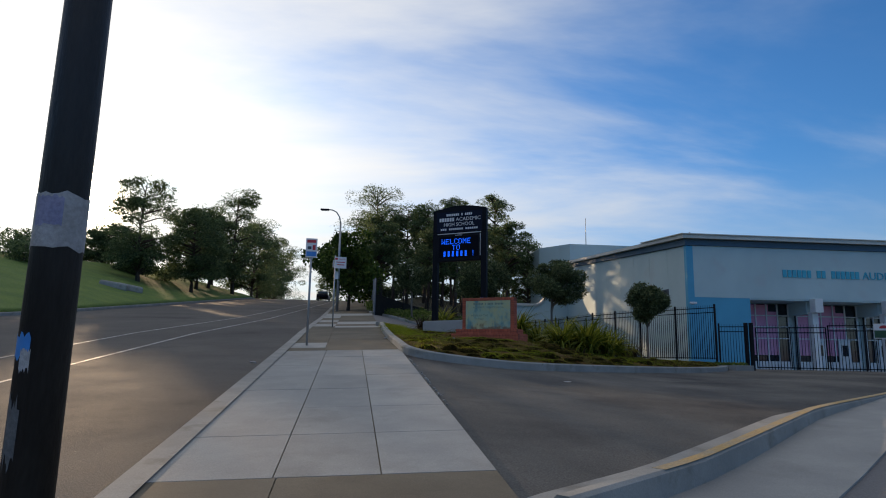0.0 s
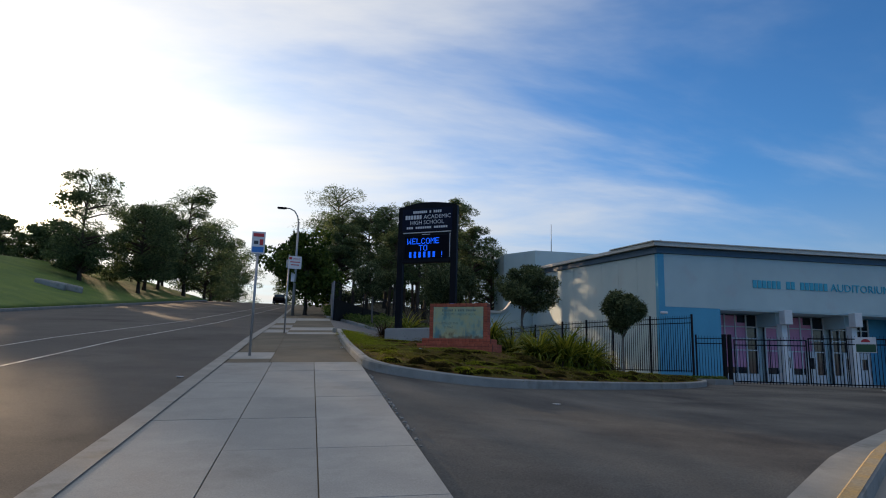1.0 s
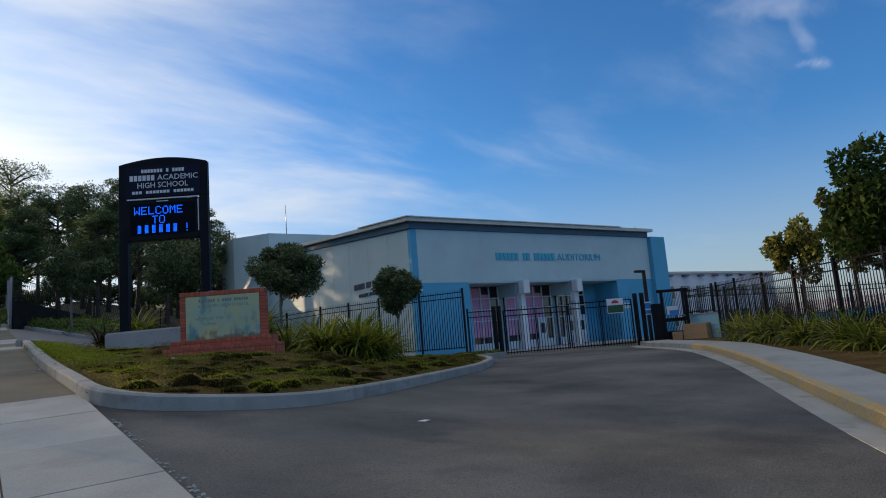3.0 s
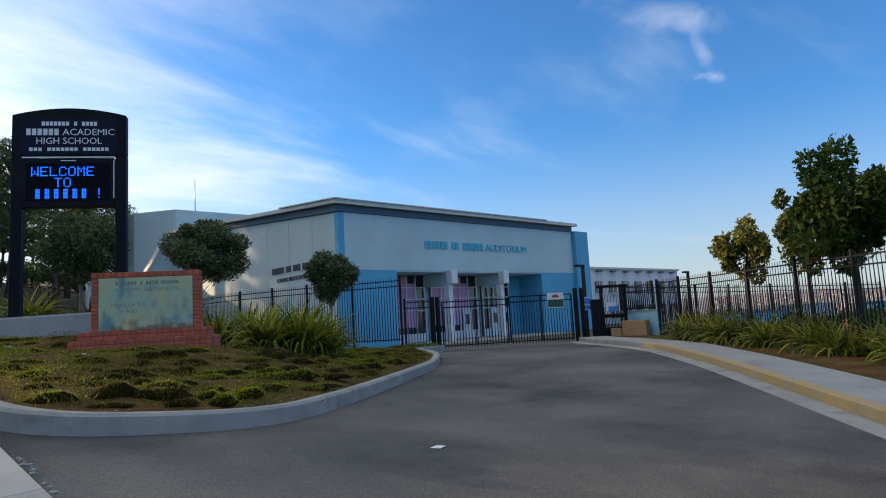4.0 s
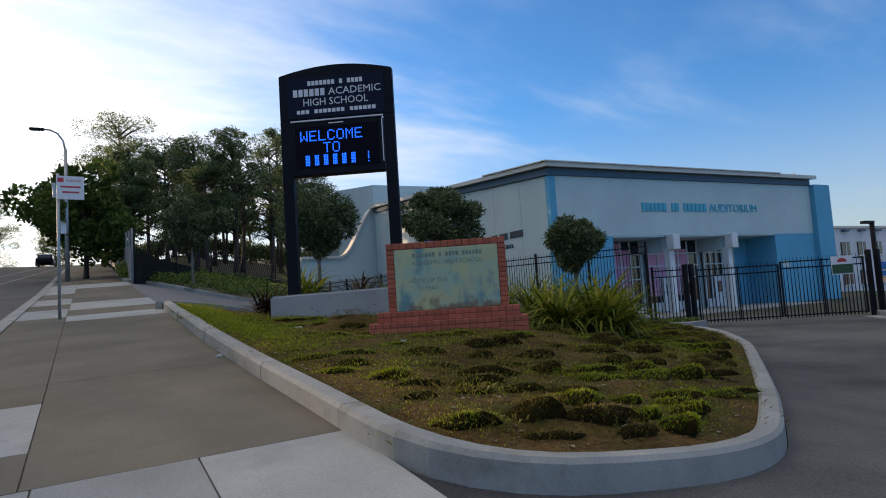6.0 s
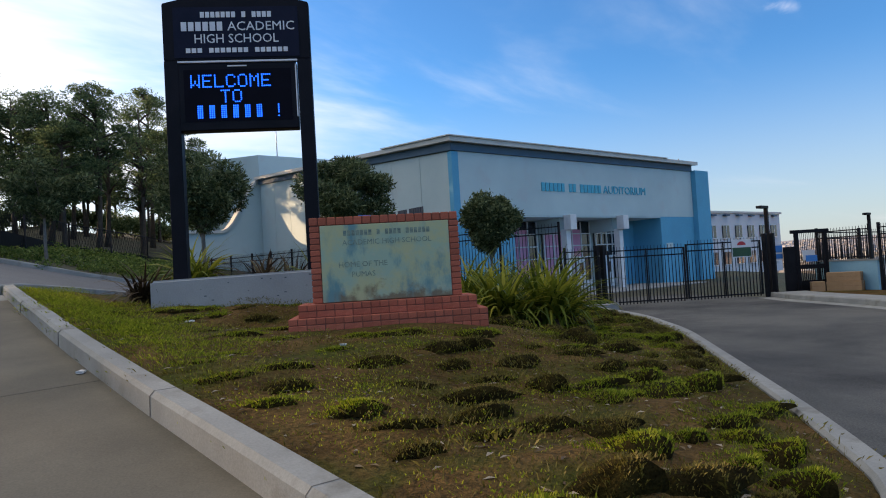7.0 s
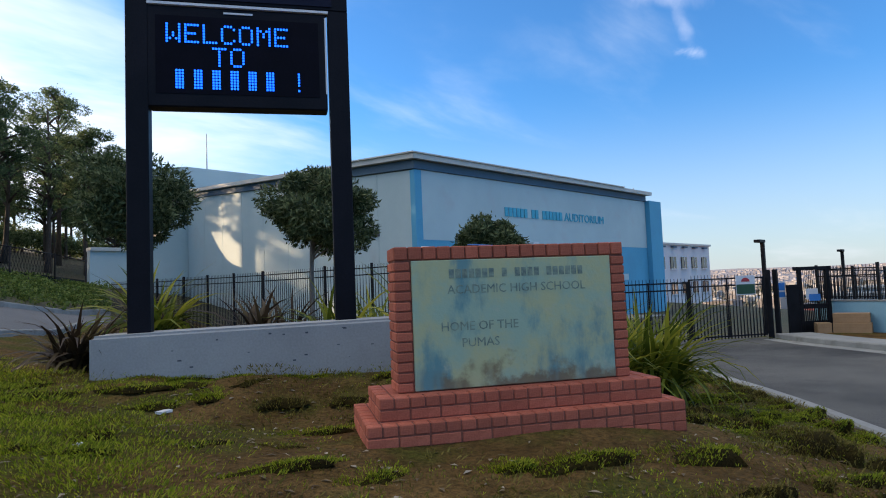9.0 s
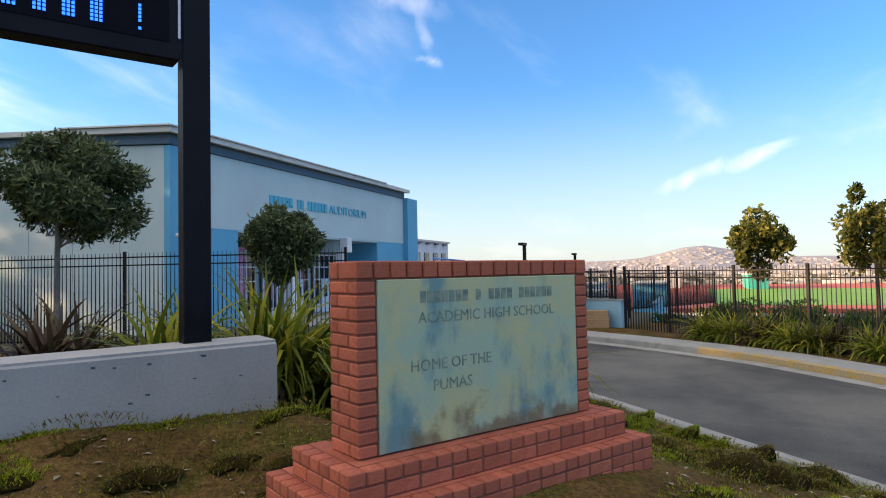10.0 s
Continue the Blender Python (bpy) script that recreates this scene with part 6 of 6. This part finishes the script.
def mesh_fence(pts, tops, height, label, wire=BLACK_METAL, screen_mat=SCREEN):
    t = thing("mesh_fence", label, "fence", "tall mesh fences")
    for (a, b), (z0, z1) in zip(zip(pts, pts[1:]), zip(tops, tops[1:])):
        a, b = Vector((*a, z0)), Vector((*b, z1))
        L = (b - a).length
        ang = math.degrees(math.atan2(b.y - a.y, b.x - a.x))
        n = max(1, round(L / 2.8))
        for k in range(n + 1):
            p = a.lerp(b, k / n)
            ob = part("post", tube([(0, 0, -height - 0.5), (0, 0, 0.05)], 0.04, 7), wire, t)
            ob.matrix_basis = pose(p.x, p.y, p.z)
        ob = part("rail", tube([a, b], 0.025, 6), wire, t)
        m = int(L / 0.16)
        bm = bmesh.new()
        for k in range(m):
            for s in (-1, 1):
                p, q = a.lerp(b, k / m), a.lerp(b, min(max((k + s * 5) / m, 0), 1))
                w = (b - a).normalized() * 0.012
                lo = q - Vector((0, 0, height))
                bm.faces.new([bm.verts.new(v) for v in (p - w, p + w, lo + w, lo - w)])
        ob = part("mesh", bm, wire, t, "wire mesh")
        ob["kind"] = "stuff"
        side = Vector((-(b - a).y, (b - a).x, 0)).normalized() * 0.05
        screen = bmesh.new()
        low, top = Vector((0, 0, -height)), Vector((0, 0, -height + 1.55))
        q = [screen.verts.new(v) for v in (a + side + low, b + side + low, b + side + top, a + side + top)]
        f = screen.faces.new(q)
        for v in bmesh.ops.extrude_face_region(screen, geom=[f])["geom"]:
            if isinstance(v, bmesh.types.BMVert):
                v.co += side * 0.3
        bmesh.ops.recalc_face_normals(screen, faces=screen.faces)
        part("fabric_screen", screen, screen_mat, t, "fabric screen tied to the mesh")


mesh_fence([(right_edge(45) + 0.15, 45), (right_edge(60) + 0.15, 60), (right_edge(78) + 0.15, 78), (right_edge(98) + 0.15, 98)], [6.75, 8.2, 9.95, 11.9], 2.35, "tall grey mesh fence along the pavement", GREY_MESH, GREY_MESH)
mesh_fence([(right_edge(45) + 0.2, 45.1), (3.0, 50.5), (7.1, 53.0), (9.4, 56.5)], [6.75, 6.1, 5.6, 5.5], 2.6, "tall dark mesh fence below the pines")
t = thing("beige_wall", "pale beige wall end up the pavement", "wall")
part("wall_body", box(-2.9, 98, 7, -2.2, 112, 12.6), ROOF_EDGE, t)


# ---------------------------------------------------------------- street furniture
def bus_stop():
    t = thing("bus_stop_sign", "bus stop sign on a steel pole at the kerb", "sign")
    t.matrix_basis = pose(-2.76, 18.8, land(-2.76, 18.8), 0, 0, 4)
    part("pole", tube([(0, 0, -0.2), (0, 0, 2.86)], 0.03, 10), STEEL, t)
    for s in (-1, 1):
        pl = part("sign_panel", box(-0.15, s * 0.035 - 0.004, 2.36, 0.15, s * 0.035 + 0.004, 2.88, 0.003), WHITE_SIGN, t, "white bus stop panel")
        o = s * 0.035 + s * 0.006
        part("print", box(-0.13, o - 0.001, 2.39, 0.13, o + 0.001, 2.52), BLUE_SIGN, pl)
        part("print", box(-0.1, o - 0.001, 2.58, 0.0, o + 0.001, 2.66), LETTER_DARK, pl)
        part("print", box(0.03, o - 0.001, 2.56, 0.11, o + 0.001, 2.70), RED_SIGN, pl)
        part("print", box(-0.12, o - 0.001, 2.76, 0.12, o + 0.001, 2.84), RED_SIGN, pl)
    part("bracket", box(-0.05, -0.03, 2.31, 0.05, 0.03, 2.36, 0.005), STEEL, t)


bus_stop()


def parking_sign():
    t = thing("parking_sign", "white parking rule sign on a steel pole", "sign")
    t.matrix_basis = pose(-2.72, 27.9, land(-2.72, 27.9), 0, 0, 8)
    part("pole", tube([(0, 0, -0.2), (0, 0, 2.95)], 0.03, 10), STEEL, t)
    pl = part("sign_panel", box(-0.03, -0.045, 2.42, 0.46, -0.035, 2.9, 0.003), WHITE_SIGN, t, "white sign panel with red print")
    letters("lettering", "PARKING", 0.05, RED_SIGN, pl, basis(Vector((0.27, -0.0455, 2.78)), Vector((1, 0, 0)), Vector((0, 0, 1))), 0.002, 0.26, "red lettering")
    part("print", box(-0.01, -0.048, 2.77, 0.1, -0.0455, 2.86), RED_SIGN, pl)
    for z, w in ((2.66, 0.36), (2.55, 0.3)):
        part("print", box(0.22 - w / 2, -0.048, z, 0.22 + w / 2, -0.0455, z + 0.035), RED_SIGN, pl)
    part("small_sign", box(-0.1, -0.045, 2.45, -0.04, -0.035, 2.75), STEEL, t)


parking_sign()


def street_lamp():
    t = thing("street_lamp", "tall grey street lamp with a curved arm over the road", "street lamp")
    t.location = (-4.05, 52.0, street(52))
    part("pole", tube([(0, 0, -0.3), (0, 0, 3.5), (0, 0, 7.1)], [0.12, 0.1, 0.075], 12), STEEL, t)
    pts = [(0, 0, 7.0), (-0.1, 0, 7.55), (-0.35, 0, 7.95), (-0.7, 0, 8.12), (-1.0, 0, 8.14)]
    part("arm", tube(pts, 0.05, 8), STEEL, t)
    h = part("lamp_head", box(-1.65, -0.12, 8.06, -0.95, 0.12, 8.2, 0.04), BLACK_METAL, t)
    part("lens", box(-1.55, -0.09, 8.045, -1.1, 0.09, 8.059), GLASS, h)
    part("small_sign", box(-0.28, -0.13, 2.5, -0.02, -0.12, 3.2), WHITE_SIGN, t)


street_lamp()


def utility_pole():
    t = thing("utility_pole", "weathered black utility pole with torn posters", "utility pole")
    x, y = -2.71, 5.22
    t.location = (x, y, land(x, y))
    t.rotation_euler = (0, radians(0.5), 0)
    part("shaft", tube([(0, 0, -0.3), (0, 0, 2.5), (0, 0, 9.0)], [0.132, 0.124, 0.098], 24), POLE_BLACK, t)

    def wrap(name, a0, a1, z0, z1, material, r=0.128, wob=0.0, label="", seed=1):
        rr = random.Random(seed)
        V, F = [], []
        n = 12
        for k in range(n + 1):
            a = radians(lerp(a0, a1, k / n))
            d0, d1 = rr.uniform(-wob, wob), rr.uniform(-wob, wob)
            V += [(r * math.cos(a), r * math.sin(a), z0 + d0), (r * math.cos(a), r * math.sin(a), z1 + d1)]
        F = [(2 * k, 2 * k + 2, 2 * k + 3, 2 * k + 1) for k in range(n)]
        me = smooth(mesh_of(name, V, F, material))
        part(name, me, None, t, label)

    wrap("torn_poster", -170, 20, 1.72, 2.02, POSTER, 0.1285, 0.015, "torn pale paper band round the pole", 2)
    wrap("torn_poster", -130, -62, 1.84, 2.00, POSTER_BLUE, 0.1295, 0.01, "faded lilac paper", 3)
    wrap("sticker", -165, -95, 1.14, 1.26, BLUE_SIGN, 0.1295, 0.02, "torn blue sticker", 4)
    wrap("torn_poster", -140, -100, 0.62, 0.92, POSTER_DARK, 0.13, 0.05, "worn grey paper remnant", 5)
    wrap("torn_poster", -118, -92, 1.08, 1.18, POSTER, 0.1305, 0.02, "pale paper remnant", 6)


POLE_BLACK = mat("tarred_pole", (0.012, 0.011, 0.011), (0.028, 0.025, 0.022), 2.5, 50, 0.6, 0.5, grain=0.35, stretch=(1, 1, 0.2), dist=0.01)
POSTER = mat("weathered_paper", (0.30, 0.29, 0.28), (0.40, 0.39, 0.40), 6, 40, 0.8, 0.3, grain=0.2)
POSTER_BLUE = mat("lilac_paper", (0.22, 0.22, 0.34), (0.28, 0.27, 0.38), 6, 40, 0.8, 0.2)
POSTER_DARK = mat("grey_paper", (0.09, 0.09, 0.09), (0.13, 0.13, 0.13), 6, 40, 0.8, 0.2)
utility_pole()


def yard_lamp(x, y, z0, h, arm, label):
    t = thing("yard_lamp", label, "lamp post", "yard lamps")
    t.location = (x, y, z0)
    part("pole", box(-0.06, -0.06, 0, 0.06, 0.06, h, 0.006), BLACK_METAL, t)
    part("lamp_head", box(-arm, -0.1, h - 0.1, 0.02, 0.1, h, 0.01), BLACK_METAL, t)


yard_lamp(22.45, 26.1, 1.2, 3.26, 0.55, "square dark lamp post behind the gate")
yard_lamp(31.7, 25.8, 1.0, 3.25, 0.45, "square dark lamp post in the school yard")
t = thing("wall_camera", "white security camera on the corner of the auditorium", "camera", "")
t.location = (19.05, 39.7, 5.05)
part("bracket", box(-0.04, 0, 0, 0.04, 0.2, 0.06, 0.005), STEEL, t)
part("camera_body", box(-0.22, -0.1, 0.02, 0.22, 0.06, 0.16, 0.03), WHITE_SIGN, t)


# ---------------------------------------------------------------- beyond the school yard
def classroom_block():
    t = thing("classroom_block", "long white flat-roofed classroom building with small windows", "building")
    part("wall", box(46, 54.3, 0, 87, 70, 7.6), mat("white_render", (0.55, 0.57, 0.60), (0.62, 0.63, 0.65), 0.4, 20, 0.85, 0.1, grain=0.06), t)
    part("parapet", box(45.8, 54.05, 7.6, 87.2, 70, 7.85), ROOF_EDGE, t)
    for k in range(13):
        x = 47.0 + k * 3.1
        for z in (4.6, 1.4):
            w = part("window", box(x, 54.16, z, x + 1.5, 54.29, z + 1.5), GLASS, t)
            part("sill", box(x - 0.1, 54.08, z - 0.12, x + 1.6, 54.28, z - 0.002), FRAME_WHITE, w)
            part("mullion", box(x + 0.7, 54.12, z, x + 0.8, 54.158, z + 1.5), FRAME_WHITE, w)
        part("spout", box(x + 0.4, 53.9, 7.25, x + 1.4, 54.28, 7.45), SLATE_PAINT, t)
    part("roof_fan", tube([(64, 58, 7.8), (64, 58, 9.3)], 0.12, 8), STEEL, t)
    part("fan_hood", tube([(63.4, 58, 9.2), (64.6, 58, 9.4)], 0.35, 8), STEEL, t)


classroom_block()


def sports_field():
    track = mat("red_track", (0.40, 0.09, 0.06), (0.46, 0.11, 0.07), 0.3, 20, 0.85, 0.1)
    turf = mat("bright_turf", (0.12, 0.26, 0.04), (0.16, 0.32, 0.05), 0.2, 12, 0.9, 0.2)
    strip_patch("running_track", track, [[(lerp(64, 150, k / 8), y, -0.55) for k in range(9)] for y in axis([(-40, 40, 8)])], skirt=0.4, label="red running track round the sports field", category="running track")
    strip_patch("sports_field", turf, [[(lerp(70, 118, k / 8), y, -0.5) for k in range(9)] for y in axis([(-34, 18, 8)])], skirt=0.03, label="bright green turf sports field", category="sports field")
    for x, y, w, c in ((58, 30, 8, WHITE_SIGN), (40, 27, 2.4, WHITE_SIGN), (60, 24, 10, BLUE_PAINT), (118, 10, 14, mat("teal_cloth", (0.03, 0.30, 0.26), (0.04, 0.34, 0.30), 0.5, 20)), (128, 24, 12, WHITE_SIGN)):
        t = thing("shed", "low flat-roofed shed beside the sports field", "shed", "sheds by the field")
        t.location = (x, y, -0.7)
        part("body", box(0, -1.5, 0, w, 1.5, 2.6), c, t)
        part("roof", box(-0.2, -1.7, 2.6, w + 0.2, 1.7, 2.75), ROOF_EDGE, t)
    t = thing("blue_barrier", "low bright blue yard barrier panels", "barrier")
    part("panel", box(26.5, 21.6, 0.4, 33.5, 21.75, 1.9), BLUE_PAINT, t)
    part("cap", box(26.4, 21.55, 1.9, 33.6, 21.8, 1.96), SLATE_PAINT, t)


sports_field()
rnd = random.Random(55)
for k in range(16):
    x, y = 23.5 + rnd.uniform(0, 9), 20.5 - k * 0.9 + rnd.uniform(-0.5, 0.5)
    t = thing("shrub", "low dark green shrub beyond the fence", "shrub", "shrubs beyond the fence")
    t.location = (x, y, land(x, y) - 0.2)
    r = rnd.uniform(0.6, 1.0)
    cl = [((rnd.uniform(-r, r), rnd.uniform(-r, r), rnd.uniform(0.2, 0.7) * r), (r * 0.55, r * 0.55, r * 0.5)) for _ in range(6)]
    part("stem", trunk_mesh((0, 0, -0.2), (0, 0, r * 0.6), 0.04, 0.02, 0.05, rnd), BARK, t)
    part("foliage", leaf_cloud("foliage", cl, 110, 0.14, BROADLEAF, 500 + k), None, t)


def far_hills():
    """The city hill across the valley, far off; the haze is mixed into its pale colours."""
    hill = mat("haze_tinted_hill", (0.24, 0.235, 0.26), (0.30, 0.285, 0.30), 0.01, 0.2, 0.95, 0.0, grain=0.1)
    rows = []
    for i in range(70):
        th = radians(-60 + 120 * i / 69)
        peak = 30 + 46 * math.exp(-((math.degrees(th) + 0.4) / 3.8) ** 2) + 8 * noise.noise((i * 0.25, 0, 0)) + 6 * noise.noise((i * 0.7, 3, 0))
        row = []
        for j in range(9):
            f = j / 8
            R = 1500 + 900 * f
            z = lerp(-20, peak, math.sin(f * math.pi / 2) ** 1.2)
            row.append((R * math.cos(th), 20 + R * math.sin(th), z))
        rows.append(row)
    smooth(strip_patch("backdrop_hill", hill, rows, skirt=5, label="distant hillside covered with houses, haze put into its colour", category="hill").data)
    r = random.Random(91)
    V, F = [], []
    for k in range(1700):
        th, f = radians(r.uniform(-22, 24)), r.uniform(0.0, 0.66)
        d = math.degrees(th)
        peak = 30 + 46 * math.exp(-((d + 0.4) / 3.8) ** 2)
        R = 1500 + 900 * f
        z = lerp(-20, peak, math.sin(f * math.pi / 2) ** 1.2)
        x, y = R * math.cos(th), 20 + R * math.sin(th)
        w, h = r.uniform(4, 11), r.uniform(2, 5)
        b = len(V)
        for dz in (-6, h):
            V += [(x - 4, y - w / 2, z + dz), (x + 4, y - w / 2, z + dz), (x + 4, y + w / 2, z + dz), (x - 4, y + w / 2, z + dz)]
        F += [(b, b + 1, b + 5, b + 4), (b + 1, b + 2, b + 6, b + 5), (b + 2, b + 3, b + 7, b + 6), (b + 3, b, b + 4, b + 7), (b + 4, b + 5, b + 6, b + 7)]
    # house and wood colours are paled with the same haze
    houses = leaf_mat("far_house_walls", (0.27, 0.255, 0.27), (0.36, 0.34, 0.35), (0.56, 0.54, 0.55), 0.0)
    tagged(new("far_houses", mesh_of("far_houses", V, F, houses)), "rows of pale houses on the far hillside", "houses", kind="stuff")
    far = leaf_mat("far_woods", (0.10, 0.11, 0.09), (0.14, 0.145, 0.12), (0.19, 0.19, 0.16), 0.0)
    cl = []
    for k in range(220):
        a = radians(r.uniform(-50, 55))
        R = r.uniform(330, 900)
        cl.append(((R * math.cos(a), 20 + R * math.sin(a), -13), (r.uniform(8, 16), r.uniform(8, 16), r.uniform(4, 8))))
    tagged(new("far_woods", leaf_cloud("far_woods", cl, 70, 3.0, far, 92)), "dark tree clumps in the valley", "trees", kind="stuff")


far_hills()


def valley_roofs():
    r = random.Random(93)
    V, F = [], []
    for k in range(1500):
        a, R = radians(r.uniform(-55, 55)), r.uniform(190, 1400)
        x, y = R * math.cos(a), 20 + R * math.sin(a)
        w, h = r.uniform(5, 12), r.uniform(3, 8)
        b = len(V)
        for z in (-16, -14.5 + h):
            V += [(x - w / 2, y - w / 2, z), (x + w / 2, y - w / 2, z), (x + w / 2, y + w / 2, z), (x - w / 2, y + w / 2, z)]
        F += [(b, b + 1, b + 5, b + 4), (b + 1, b + 2, b + 6, b + 5), (b + 2, b + 3, b + 7, b + 6), (b + 3, b, b + 4, b + 7), (b + 4, b + 5, b + 6, b + 7)]
    tagged(new("valley_houses", mesh_of("valley_houses", V, F, leaf_mat("valley_house_walls", (0.18, 0.16, 0.15), (0.34, 0.32, 0.31), (0.6, 0.58, 0.56), 0.0))), "small pale houses down in the valley", "houses", kind="stuff")


valley_roofs()


# ---------------------------------------------------------------- small loose things
def scrap(x, y, w, d, label, material=TRASH, ang=20, h=0.02, on=None):
    z = (on or land)(x, y)
    bm = box(-w / 2, -d / 2, 0, w / 2, d / 2, h, min(h, w, d) * 0.2)
    rr = random.Random(int(x * 100 + y))
    for v in bm.verts:
        v.co += Vector((rr.uniform(-1, 1) * w * 0.15, rr.uniform(-1, 1) * d * 0.15, rr.uniform(0, 1) * h * 0.4))
    ob = part("paper_scrap", bm, material)
    ob.matrix_basis = pose(x, y, z - 0.001, 0, 0, ang)
    tagged(ob, label, "litter", "litter")


scrap(-0.65, 5.78, 0.16, 0.10, "crumpled white paper on the pavement")
scrap(0.9, 23.4, 0.10, 0.06, "white paper scrap on the bare soil", on=lawn_height)
scrap(1.35, 20.2, 0.05, 0.04, "small white scrap on the soil", on=lawn_height)
scrap(0.1, 22.6, 0.05, 0.03, "small white scrap on the soil", on=lawn_height)
scrap(-0.665, 20.85, 0.07, 0.05, "white paper scrap against the kerb", ang=60)
scrap(-3.6, 16.0, 0.12, 0.06, "pale scrap lying in the gutter", on=lambda x, y: street(y) - 0.15)
scrap(3.0, 14.45, 0.12, 0.09, "flattened pale scrap on the asphalt", on=lambda x, y: land(x, y) - 0.03, h=0.008)
t = thing("parked_car", "dark car at the top of the street", "car")
t.matrix_basis = pose(-9.5, 104, street(104) - 0.13)
part("body", box(-0.9, -2.1, 0.35, 0.9, 2.1, 0.95, 0.18, seg=3), POST_PAINT, t)
part("cabin", box(-0.78, -1.2, 0.9, 0.78, 1.3, 1.45, 0.2, seg=3), GLASS, t)
for sx in (-0.85, 0.85):
    for sy in (-1.3, 1.3):
        part("wheel", tube([(sx - 0.1, sy, 0.33), (sx + 0.1, sy, 0.33)], 0.33, 14), LETTER_DARK, t)
for k, (x, y) in enumerate(((-25.0, 62.0), (-24.2, 63.4))):
    ob = part("boulder", box(-1.2, -0.5, -0.3, 1.2, 0.5, 0.45, 0.2, seg=2), KERB)
    ob.matrix_basis = pose(x, y, land(x, y) + 0.05, 0, 8, 15 + 20 * k)
    tagged(ob, "pale concrete block lying on the grass bank", "concrete block", "blocks on the bank")
